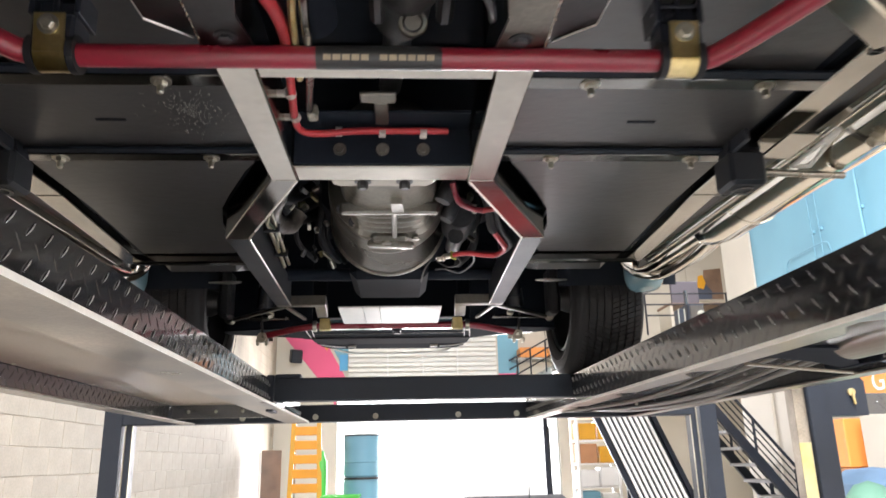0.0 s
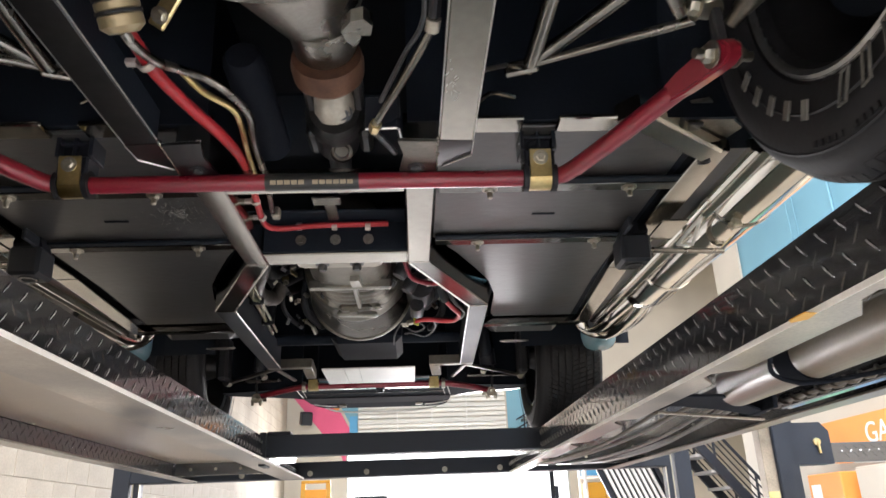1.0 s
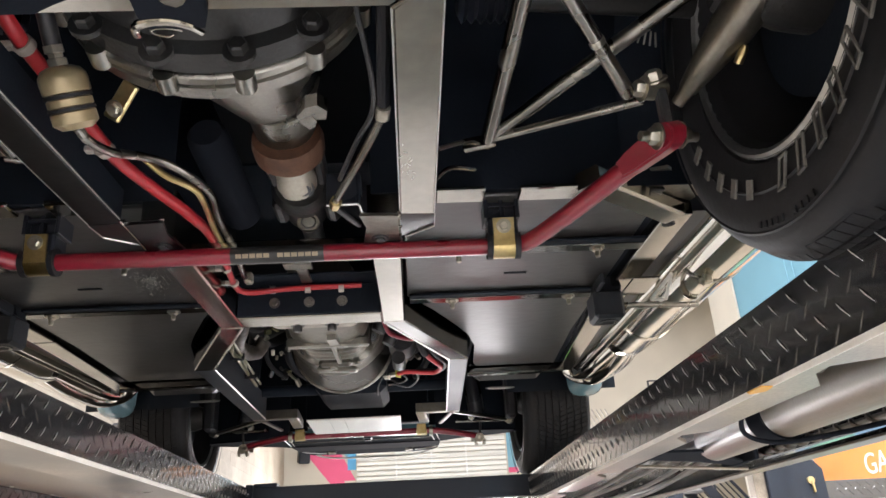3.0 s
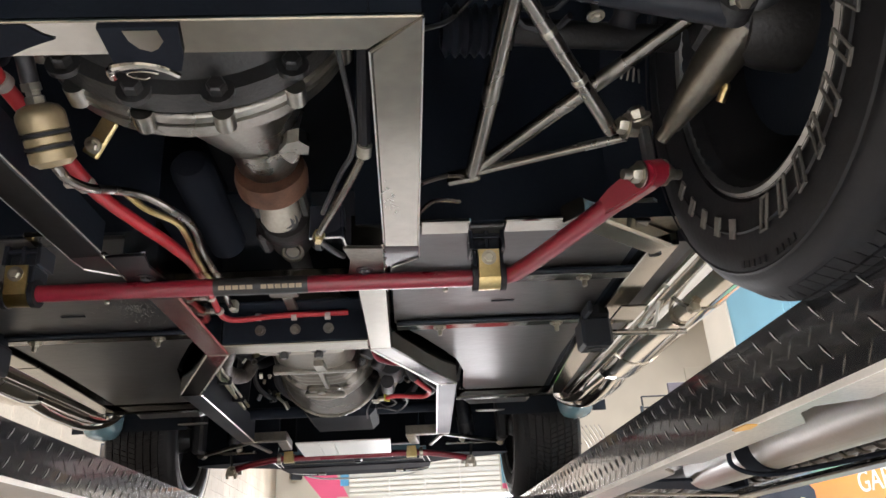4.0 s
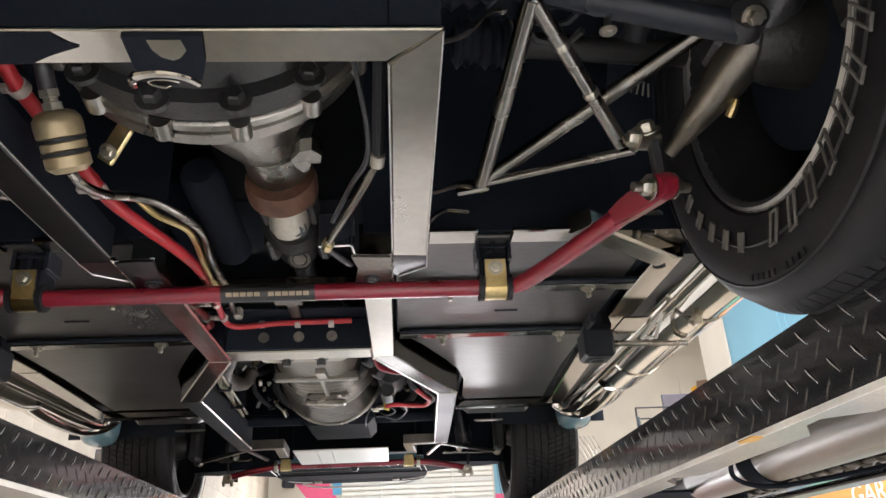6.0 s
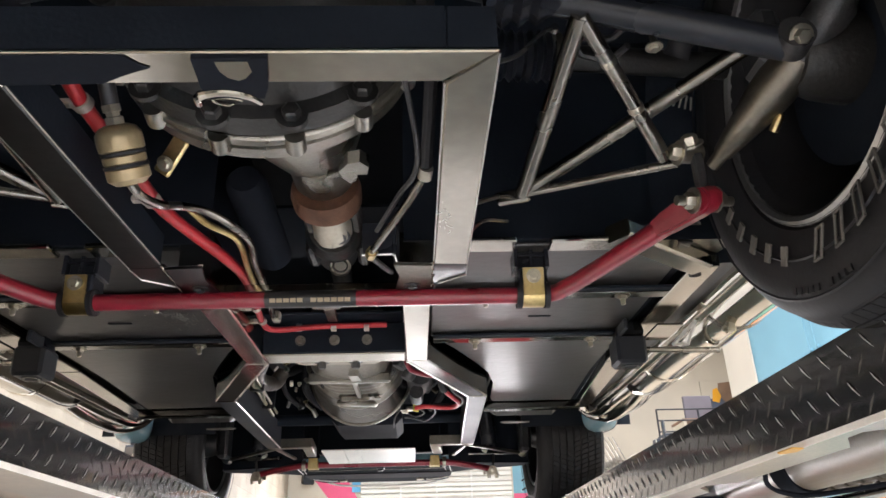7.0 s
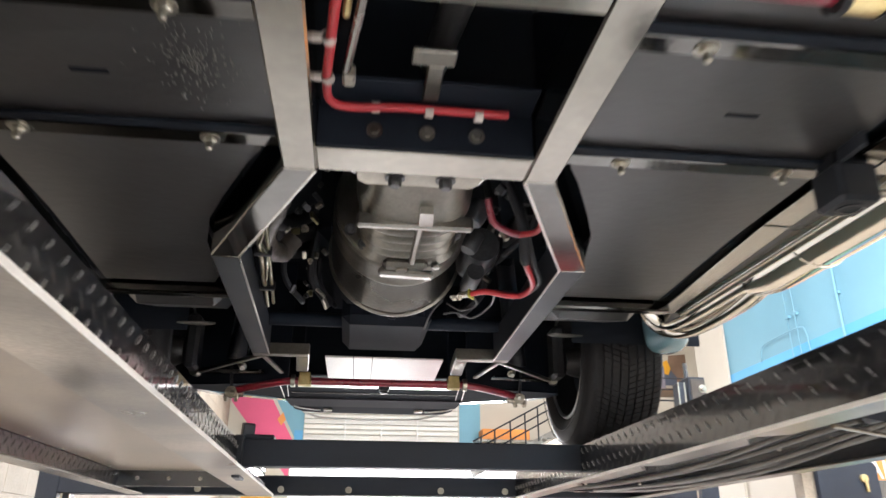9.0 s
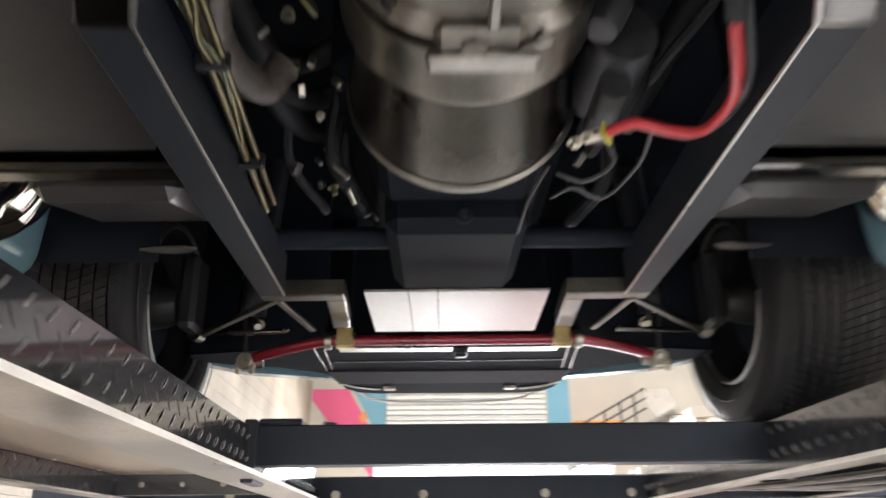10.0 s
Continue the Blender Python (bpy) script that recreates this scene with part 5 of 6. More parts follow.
part("dark_patch", prism([(-0.225, 0.2595), (-0.072, 0.2595), (-0.062, 0.272), (-0.055, 0.276), (-0.068, 0.281), (-0.082, 0.287), (-0.10, 0.2965), (-0.182, 0.2985)], 1.8838, 1.8846), MATT_BLACK, car, "black patch on the crossmember")

# fuel filter, lines and red hose
FT, FB = Vector((-0.146, 0.428, 1.930)), Vector((-0.137, 0.462, 1.884))
FA = (FB - FT).normalized()
fil = part("fuel_filter", [lathe([(r * 1.12, h) for r, h in ((0, 0), (0.010, 0.0), (0.0165, 0.003), (0.0202, 0.009), (0.0208, 0.014), (0.0205, 0.026), (0.0178, 0.0275), (0.0178, 0.031), (0.0195, 0.0325), (0.0195, 0.039), (0.0178, 0.0405), (0.0178, 0.044), (0.0195, 0.0455), (0.0195, 0.056), (0.013, 0.062), (0, 0.063))], FT, FA, 32)], FILTER, car, "gold metal fuel filter")
for h in (0.0275, 0.0405):
    part("black_band", [lathe([(0.0204, 0), (0.0228, 0), (0.0228, 0.0035), (0.0204, 0.0035)], FT + FA * h, FA, 28, cap=False)], RUBBER, fil, "black rubber band")
part("inlet_nut", [lathe([(0, 0), (0.010, 0), (0.010, 0.007), (0.0075, 0.008), (0.0075, 0.012), (0.010, 0.013), (0.010, 0.020), (0, 0.020)], FT, -FA, 6)], BOLT, fil, "bright inlet nut")
part("inlet_pipe", tube([FT - FA * 0.018, FT - FA * 0.045 + Vector((0.002, 0, 0)), FT - FA * 0.09 + Vector((0.008, -0.01, 0))], 0.0085, 12), CAST_DARK, fil)
part("filter_bracket", moved(box(-0.010, -0.003, -0.022, 0.010, 0.003, 0.022, 0.003), pose(-0.108, 0.489, 1.928, 20, 35, 0)), ZINC, fil, "zinc plated filter bracket")
part("bracket_bolt", hexbolt((-0.112, 0.485, 1.917), (-0.2, -0.7, -0.7), 0.006, 0.006), BOLT, fil)
hose = part("red_hose", tube([(-0.196, 0.36, 1.985), (-0.186, 0.425, 1.960), (-0.170, 0.50, 1.940), (-0.157, 0.568, 1.924), (-0.151, 0.608, 1.920), (-0.134, 0.681, 1.920), (-0.111, 0.758, 1.918), (-0.102, 0.83, 1.918), (-0.112, 0.95, 1.925), (-0.122, 1.07, 1.924), (-0.116, 1.11, 1.924), (-0.09, 1.122, 1.926), (-0.03, 1.126, 1.932), (0.10, 1.136, 1.937)], 0.0082, 14, 8, radii=[0.0082] * 7 + [0.0072, 0.0056, 0.0054, 0.0054, 0.0054, 0.0054, 0.0054]), RED_HOSE, car, "red rubber hose")
for x, y, z, ang in ((-0.158, 0.575, 1.921, 20), (-0.185, 0.43, 1.958, 10), (-0.118, 0.99, 1.925, 0), (-0.121, 1.06, 1.924, 0)):
    k = 1.0 if y < 0.8 else 0.7
    part("hose_clip", [lathe([(0.0085 * k, -0.005), (0.011 * k, -0.005), (0.011 * k, 0.005), (0.0085 * k, 0.005)], (x, y, z), (0.2, 1, 0), 16, cap=False), box(x - 0.022, y - 0.005, z - 0.004, x - 0.009 * k, y + 0.005, z + 0.003, 0.001)], GREY_CLIP, hose, "pale hose clip")
for x in (-0.065, 0.0, 0.062):
    part("hose_clip", lathe([(0.0056, -0.005), (0.0075, -0.005), (0.0075, 0.005), (0.0056, 0.005)], (x, 1.127 + 0.05 * (x + 0.065), 1.931), (1, 0.05, 0), 16, cap=False), GREY_CLIP, hose, "pale hose clip")
    part("clip_bolt", hexbolt((x, 1.150, 1.912), (0, -1, -0.1), 0.0065, 0.006), MID_CAST, hose)
part("tee_piece", [box(-0.105, 1.06, 1.925, -0.09, 1.08, 1.945, 0.003)], PALE, hose)
lines = part("fuel_line", tube([(-0.136, 0.463, 1.880), (-0.130, 0.478, 1.874), (-0.125, 0.52, 1.885), (-0.118, 0.57, 1.908), (-0.100, 0.60, 1.916), (-0.075, 0.62, 1.908), (-0.062, 0.68, 1.91), (-0.072, 0.76, 1.912), (-0.082, 0.9, 1.92), (-0.10, 1.05, 1.93)], 0.0052, 10), TUBE_STEEL, car, "bright steel fuel line")
part("second_line", tube([(-0.125, 0.60, 1.925), (-0.105, 0.625, 1.912), (-0.08, 0.66, 1.91), (-0.077, 0.70, 1.91), (-0.088, 0.80, 1.914), (-0.10, 0.95, 1.925)], 0.0045, 10), ZINC, lines, "brassy steel line")
brake = part("brake_line", tube([(0.176, 0.36, 1.96), (0.172, 0.43, 1.92), (0.169, 0.475, 1.90), (0.160, 0.505, 1.895), (0.135, 0.57, 1.888), (0.112, 0.63, 1.886), (0.10, 0.665, 1.886)], 0.0048, 10), TUBE_STEEL, car, "bright steel brake line")
part("collar", lathe([(0, 0), (0.008, 0), (0.008, 0.014), (0, 0.014)], (0.170, 0.472, 1.901), (-0.15, 1, -0.4), 14), PALE, brake, "pale collar")
part("black_sleeve", tube([(0.176, 0.36, 1.96), (0.172, 0.43, 1.92), (0.170, 0.47, 1.903)], 0.007, 10), RUBBER, brake)
part("union", lathe([(0, 0), (0.008, 0), (0.008, 0.012), (0.006, 0.02), (0, 0.02)], (0.101, 0.662, 1.886), (-0.2, 1, 0), 6), ZINC, brake, "brass union")
part("flexible_tail", tube([(0.098, 0.68, 1.886), (0.102, 0.70, 1.89), (0.115, 0.73, 1.89), (0.122, 0.77, 1.90)], 0.0042, 10), CAST_DARK, brake)
part("thin_line", tube([(0.147, 0.40, 1.975), (0.160, 0.45, 1.917), (0.157, 0.48, 1.898), (0.14, 0.53, 1.90), (0.118, 0.60, 1.90), (0.108, 0.64, 1.905)], 0.003, 8), CAST_DARK, brake)

# gearbox, bell housing, engine
def casing(stations, x, z, n=44):
    """A casting along y with a rounded square section; stations: (y, half width, half height)."""
    verts, faces = [], []
    for y, a, b in stations:
        for k in range(n):
            t = 2 * math.pi * k / n
            c, q = math.cos(t), math.sin(t)
            verts.append((x + a * math.copysign(abs(c) ** 0.62, c), y, z + b * math.copysign(abs(q) ** 0.62, q)))
    for i in range(len(stations) - 1):
        faces += [(i * n + j, i * n + (j + 1) % n, (i + 1) * n + (j + 1) % n, (i + 1) * n + j) for j in range(n)]
    return verts, faces + [tuple(range(n - 1, -1, -1)), tuple(range(len(verts) - n, len(verts)))]


gb = part("gearbox", casing([(1.250, 0.060, 0.060), (1.254, 0.070, 0.070), (1.30, 0.076, 0.074), (1.36, 0.080, 0.077), (1.385, 0.090, 0.082), (1.412, 0.092, 0.083), (1.425, 0.078, 0.076), (1.57, 0.078, 0.076), (1.585, 0.095, 0.085)], 0.006, 1.977), MID_CAST, car, "ribbed cast aluminium gearbox")
mount = part("mount_plate", [prism([(-0.085, 1.224), (0.082, 1.224), (0.080, 1.250), (0.070, 1.262), (-0.073, 1.262), (-0.083, 1.252)], 1.893, 1.898)], PALE, gb, "plated gearbox mount plate")
part("bright_lip", tube([(-0.087, 1.232, 1.894), (-0.084, 1.222, 1.893), (0.0, 1.221, 1.893), (0.081, 1.222, 1.893), (0.084, 1.232, 1.894), (0.080, 1.252, 1.896), (0.070, 1.263, 1.897)], 0.0016, 6), ALU_SHEET, gb, "bright edge line")
for x in (-0.034, 0.034):
    part("mount_nut", hexbolt((x, 1.236, 1.892), (0, 0, -1), 0.009, 0.014), CAST_DARK, gb)
part("cross_rib", [box(-0.084, 1.395, 1.887, 0.098, 1.409, 1.91, 0.004), prism([(0.010, 1.345), (0.030, 1.345), (0.034, 1.395), (0.012, 1.395)], 1.889, 1.905), box(0.011, 1.4095, 1.890, 0.021, 1.60, 1.905, 0.002)], CAST, gb, "bright machined rib")
for k in range(4):
    part("casing_rib", casing([(1.436 + 0.034 * k, 0.076, 0.075), (1.442 + 0.034 * k, 0.083 + 0.002 * (k % 2), 0.080), (1.450 + 0.034 * k, 0.085 + 0.002 * (k % 2), 0.082), (1.458 + 0.034 * k, 0.082, 0.080), (1.464 + 0.034 * k, 0.076, 0.075)], 0.004 + 0.003 * (k % 2), 1.977), MID_CAST, gb)
part("rear_flange", [lathe([(0.09, 0), (0.122, 0), (0.125, 0.003), (0.125, 0.013), (0.122, 0.016), (0.09, 0.016)], (0.0, 1.580, 2.017), (0, 1, 0), 56), box(-0.035, 1.572, 1.886, 0.045, 1.602, 1.91, 0.008), lathe([(0, 0), (0.012, 0), (0.011, 0.004), (0.007, 0.005), (0, 0.005)], (0.0, 1.588, 1.886), (0, 0, -1), 18), lathe([(0, 0), (0.009, 0), (0.008, 0.003), (0, 0.004)], (0.06, 1.588, 1.894), (0, 0, -1), 18)], MID_CAST, gb, "dull casting flange")
for x in (-0.095, -0.07, 0.07, 0.095):
    part("flange_bolt", hexbolt((x, 1.579, 2.017 - math.sqrt(0.114 ** 2 - x * x)), (0, -1, -0.2), 0.007, 0.008), CAST_DARK, gb)
bell = part("bell_housing", [lathe([(0.10, 0), (0.110, 0.02), (0.117, 0.08), (0.128, 0.20), (0.136, 0.225), (0.136, 0.24), (0, 0.24)], (0.0, 1.60, 2.013), (0, 1, 0), 48)], BELL, gb, "dull dark bell housing")
part("casing_collar", [lathe([(0.112, 0), (0.1245, 0.004), (0.128, 0.02), (0.127, 0.060), (0.1305, 0.066), (0.1305, 0.074), (0.118, 0.078)], (0.0, 1.604, 2.014), (0, 1, 0), 56)], MID_CAST, gb, "dull machined collar of the casting")
part("collar_lug", moved(box(-0.05, -0.011, -0.007, 0.05, 0.011, 0.007, 0.005), pose(0.008, 1.606, 1.884, 0, 4, -6)), CAST, gb, "bright cast lug")
part("inspection_cover", [lathe([(0, 0), (0.139, 0), (0.143, 0.004), (0.143, 0.008), (0, 0.008)], (0.0, 1.842, 2.014), (0, 1, 0), 56)], MID_CAST, gb, "plated bell housing cover plate")
for x in (-0.105, -0.085, 0.09, 0.108):
    part("cover_bolt", hexbolt((x, 1.84, 1.926 + 1.1 * (abs(x) - 0.09)), (0, -1, -0.4), 0.006, 0.008), BOLT, gb)
sump = part("sump", [box(-0.115, 1.87, 1.96, 0.11, 2.08, 2.06, 0.015), box(-0.112, 2.08, 1.918, 0.108, 2.385, 2.06, 0.02)], SUMP_BLACK, car, "black pressed steel engine sump")
part("drain_plug", hexbolt((0.01, 2.079, 1.94), (0, -1, 0), 0.008, 0.007), BLACK_GLOSS, sump)
part("engine_block", [box(-0.17, 1.85, 2.04, 0.17, 2.42, 2.29, 0.03)], SUMP_BLACK, car, "black engine block")
for s in (1, -1):
    for k in range(3):
        part("manifold_pipe", tube([(s * 0.16, 1.95 + 0.1 * k, 2.16), (s * 0.22, 1.94 + 0.1 * k, 2.12), (s * 0.25, 1.84 + 0.08 * k, 2.07), (s * 0.27, 1.72 + 0.06 * k, 2.08)], 0.018, 12), RUBBER, car, "dull grey exhaust manifold pipe")
for k, (x, y, z) in enumerate(((0.112, 1.50, 1.945), (0.128, 1.66, 1.955))):
    part("dark_side_boss", lathe([(0, 0), (0.016, 0), (0.019, 0.01), (0.019, 0.04), (0, 0.04)], (x, y, z), (0.5 if x > 0 else -0.5, 0, 1), 16), CAST_DARK, gb)
part("starter_motor", [lathe([(0, 0), (0.035, 0), (0.038, 0.01), (0.038, 0.13), (0.03, 0.14), (0, 0.14)], (0.165, 1.70, 1.985), (0, 1, 0.05), 22), lathe([(0, 0), (0.018, 0), (0.018, 0.10), (0, 0.10)], (0.155, 1.72, 1.935), (0, 1, 0), 16)], CAST_DARK, car, "dark starter motor")
part("battery_cable", tube([(0.142, 1.255, 1.97), (0.186, 1.361, 1.93), (0.214, 1.42, 1.92), (0.215, 1.465, 1.92), (0.190, 1.486, 1.921)], 0.0056, 12), RED_HOSE, car, "red battery cable")
cable = part("battery_cable", tube([(0.222, 1.575, 1.908), (0.231, 1.60, 1.904), (0.250, 1.647, 1.90), (0.264, 1.70, 1.90), (0.255, 1.757, 1.90), (0.225, 1.760, 1.90), (0.178, 1.742, 1.90), (0.150, 1.762, 1.90)], 0.0060, 14), RED_HOSE, car, "red battery cable")
part("upper_run", tube([(0.15, 1.44, 2.04), (0.20, 1.50, 1.955), (0.216, 1.555, 1.915), (0.2235, 1.578, 1.907)], 0.0095, 12), RUBBER, cable, "upper run of the cable, blackened for its shade")
part("shaded_cable_end", tube([(0.194, 1.486, 1.921), (0.168, 1.476, 1.923), (0.140, 1.452, 1.93), (0.128, 1.43, 1.96)], 0.006, 10), RED, cable, "cable end in a darker red for its shade")
part("second_lead", tube([(0.20, 1.487, 1.97), (0.243, 1.60, 1.915), (0.268, 1.66, 1.908), (0.278, 1.71, 1.908), (0.262, 1.772, 1.908), (0.20, 1.764, 1.908)], 0.0055, 10), GREY_HOSE, cable, "grey sleeved lead")
part("terminal", [moved(box(-0.012, -0.006, -0.006, 0.012, 0.006, 0.006, 0.003), pose(0.138, 1.768, 1.90, 0, 0, -35)), hexbolt((0.120, 1.775, 1.898), (0, 0, -1), 0.006, 0.008), hexbolt((0.128, 1.755, 1.895), (0, 0, -1), 0.004, 0.010)], BOLT, cable, "plated cable terminal")
part("yellow_tag", moved(box(-0.002, -0.011, -0.009, 0.002, 0.011, 0.009, 0.0008), pose(0.152, 1.764, 1.90, 0, 0, -35)), YELLOW_TAG, cable, "thin yellow tag")
for pts in ([(0.15, 1.78, 1.91), (0.175, 1.83, 1.90), (0.15, 1.88, 1.90), (0.12, 1.90, 1.92)], [(0.20, 1.76, 1.90), (0.205, 1.84, 1.90), (0.18, 1.92, 1.895), (0.14, 1.90, 1.90), (0.12, 1.95, 1.91)], [(0.11, 1.90, 1.93), (0.09, 1.96, 1.91), (0.085, 2.05, 1.90)]):
    part("wire", tube(pts, 0.0025, 6), GREY_HOSE, car, "thin grey wire")
random.seed(23)
part("heat_sleeve", tube([(-0.205, 1.50, 2.01), (-0.225, 1.57, 1.985), (-0.252, 1.65, 1.975), (-0.258, 1.73, 1.975), (-0.236, 1.80, 1.985), (-0.215, 1.81, 2.02)], 0.021, 14, 8, radii=[0.021 * random.uniform(0.90, 1.06) for k in range(41)]), SLEEVE, car, "crumpled brown heat sleeve")
part("loom_wire", tube([(-0.262, 1.55, 1.955), (-0.250, 1.60, 1.95), (-0.262, 1.66, 1.946), (-0.256, 1.74, 1.95), (-0.270, 1.86, 1.948)], 0.0035, 8), TARNISHED, car, "greenish wire")
part("loom_wire", tube([(-0.27, 1.58, 1.955), (-0.262, 1.65, 1.95), (-0.252, 1.70, 1.946), (-0.262, 1.78, 1.95)], 0.003, 8), GREEN_WIRE, car, "greenish wire")
shaft = part("steering_shaft", rod((-0.252, 1.49, 1.95), (-0.288, 2.08, 1.952), 0.0052, 14), TARNISHED, car, "tarnished brass rod beside the rail")
part("second_rod", rod((-0.237, 1.50, 1.952), (-0.273, 2.06, 1.954), 0.0040, 12), TARNISHED, shaft, "thin brass rod")
for y in (1.70, 1.92):
    part("rod_tie", box(-0.262 - 0.06 * (y - 1.66) - 0.014, y - 0.006, 1.940, -0.262 - 0.06 * (y - 1.66) + 0.022, y + 0.006, 1.962, 0.003), RUBBER, shaft)
part("steering_rack", rod((-0.34, 2.22, 1.96), (0.34, 2.22, 1.96), 0.018, 14), VOID_BLACK, car, "black steering rack")
random.seed(4)
for k in range(44):
    s = -1 if k % 3 else 1
    x, y, z = s * random.uniform(0.13, 0.24), random.uniform(1.40, 2.1), random.uniform(1.94, 2.08)
    g = random.choice((BOLT, CAST_DARK, CAST_DARK, MID_CAST, GREY_HOSE, TARNISHED))
    if k % 2:
        a, b, c = random.uniform(0.006, 0.016), random.uniform(0.003, 0.006), random.uniform(0.003, 0.008)
        geo = [moved(box(-a, -b, -c, a, b, c, 0.0015), pose(x, y, z, random.uniform(-60, 60), random.uniform(-60, 60), random.uniform(0, 180)))]
    else:
        geo = [hexbolt((x, y, z), (random.uniform(-0.9, 0.9), random.uniform(-0.9, 0.2), -1), random.uniform(0.003, 0.0065), random.uniform(0.008, 0.02), k % 4 == 0)]
    part("engine_fitting", geo, g, car, "small engine bay fitting")
for k in range(7):
    s = -1 if k % 2 else 1
    x = s * random.uniform(0.15, 0.25)
    y = random.uniform(1.5, 2.1)
    part("hose", tube([(x, y, 2.15), (x + 0.02 * s, y + 0.06, 2.03), (x - 0.02 * s, y + 0.16, 1.99), (x, y + 0.28, 2.04)], random.uniform(0.006, 0.012), 8), RUBBER, car, "black engine bay hose")

# front end
fb = part("front_anti_roll_bar", tube([(-0.43, 2.575, 1.832), (-0.33, 2.53, 1.845), (-0.25, 2.503, 1.852), (-0.19, 2.50, 1.852), (0.19, 2.50, 1.852), (0.25, 2.503, 1.852), (0.33, 2.53, 1.845), (0.43, 2.575, 1.832)], 0.0105, 16, 5), RED, car, "red front anti-roll bar")
for s in (1, -1):
    part("clamp", [box(s * 0.215 - 0.016, 2.478, 1.838, s * 0.215 + 0.016, 2.482, 1.874, 0.001), lathe([(0.011, -0.018), (0.016, -0.018), (0.016, 0.018), (0.011, 0.018)], (s * 0.215, 2.50, 1.852), (1, 0, 0), 20, cap=False)], ZINC, fb, "yellow zinc clamp")
    part("collar", lathe([(0.0105, 0), (0.018, 0), (0.018, 0.012), (0.0105, 0.012)], (s * 0.243, 2.50, 1.852), (s, 0, 0), 18, cap=False), BOLT, fb)
    link = part("drop_link", rod((s * 0.43, 2.575, 1.83), (s * 0.44, 2.58, 1.93), 0.0045, 8), CAST_DARK, fb, "dark drop link")
    part("link_bush", lathe([(0, -0.010), (0.009, -0.010), (0.009, 0.010), (0, 0.010)], (s * 0.405, 2.58, 1.824), (1, 0, 0), 16), BOLT, fb, "plated bush")
    part("link_bolt", hexbolt((s * 0.425, 2.562, 1.832), (0, -1, -0.4), 0.0075, 0.014), BOLT, fb, "plated bolt")
    la = part("lower_arm", bar((s * 0.318, 2.33, 1.888), (s * 0.535, 2.60, 1.892), 0.014, 0.010, 0.002), MID_CAST, car, "dull plated front lower arm")
    part("brace", bar((s * 0.318, 2.33, 1.886), (s * 0.285, 2.52, 1.88), 0.014, 0.008, 0.002), MID_CAST, la)
    part("tie_rod", rod((s * 0.34, 2.56, 1.888), (s * 0.545, 2.60, 1.892), 0.006, 10), TUBE_STEEL, la, "thin tie rod")
    part("rod_end", lathe([(0, -0.012), (0.015, -0.012), (0.015, 0.012), (0, 0.012)], (s * 0.545, 2.60, 1.892), (0.3, 1, 0), 16), BOLT, la)
    part("pivot_bolt", [hexbolt((s * 0.40, 2.55, 1.90), (0, -1, -0.5), 0.007, 0.012), rod((s * 0.40, 2.53, 1.89), (s * 0.415, 2.57, 1.915), 0.007, 10)], BOLT, la)
    part("front_damper", rod((s * 0.42, 2.55, 1.92), (s * 0.38, 2.5, 2.25), 0.03, 14), BLACK_GLOSS, car)
    part("upright", box(min(s * 0.53, s * 0.57), 2.52, 1.89, max(s * 0.53, s * 0.57), 2.6, 2.05, 0.01), CAST_DARK, car, "dark front upright")
    part("footwell_bulge", moved(box(-0.10, -0.10, -0.03, 0.10, 0.10, 0.03, 0.025), pose(s * 0.47, 2.03, 1.96, 14, 0, 0)), PANEL, car, "black moulded footwell bulge")
    part("pale_sheen", prism([(s * x, y) for x, y in ((0.52, 2.195), (0.50, 2.207), (0.47, 2.212), (0.44, 2.206), (0.425, 2.192), (0.445, 2.184), (0.48, 2.186))], 1.932, 1.936), CAST, car, "rounded patch laid on for a pale reflection")
    part("nose_blackout", box(min(s * 0.252, s * 0.70), 2.935, 1.935, max(s * 0.252, s * 0.70), 2.945, 2.30, 0), VOID_BLACK, car)
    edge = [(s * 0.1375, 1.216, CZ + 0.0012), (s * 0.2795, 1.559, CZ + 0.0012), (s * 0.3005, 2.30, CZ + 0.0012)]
    part("bright_edge", [rod(edge[0], edge[1], 0.0029, 6), rod(edge[1], edge[2], 0.0023, 6)], ALU_SHEET, car, "bright rod for the glint on the rail edge")
    part("front_liner", prism([(s * x, y) for x, y in ((0.27, 2.60), (0.40, 2.62), (0.575, 2.66), (0.59, 2.72), (0.514, 2.765), (0.45, 2.785), (0.40, 2.812), (0.34, 2.85), (0.30, 2.89), (0.28, 2.89))], 1.862, 1.868), MATT_BLACK, car, "black front wing liner")
    part("liner_wall", prism([(s * x, y) for x, y in ((0.27, 2.60), (0.40, 2.62), (0.575, 2.66), (0.57, 2.668), (0.40, 2.63), (0.27, 2.61))], 1.868, 2.25), VOID_BLACK, car)
    clampend = part("bar_end_clamp", [lathe([(0.008, -0.011), (0.016, -0.011), (0.017, -0.006), (0.017, 0.006), (0.016, 0.011), (0.008, 0.011)], (s * 0.428, 2.565, 1.826), (0.2, 1, 0), 18), box(s * 0.428 - 0.020, 2.556, 1.812, s * 0.428 + 0.020, 2.574, 1.822, 0.002)], BOLT, car, "plated clamp on the bar's end")
    for dx in (-0.014, 0.014):
        part("clamp_bolt", hexbolt((s * 0.428 + dx, 2.565, 1.812), (0, 0, -1), 0.006, 0.012), BOLT, clampend)
duct_end = [(-0.150, 2.19, 1.8560), (0.148, 2.19, 1.8560), (0.146, 2.385, 1.8405), (-0.146, 2.385, 1.8405)]


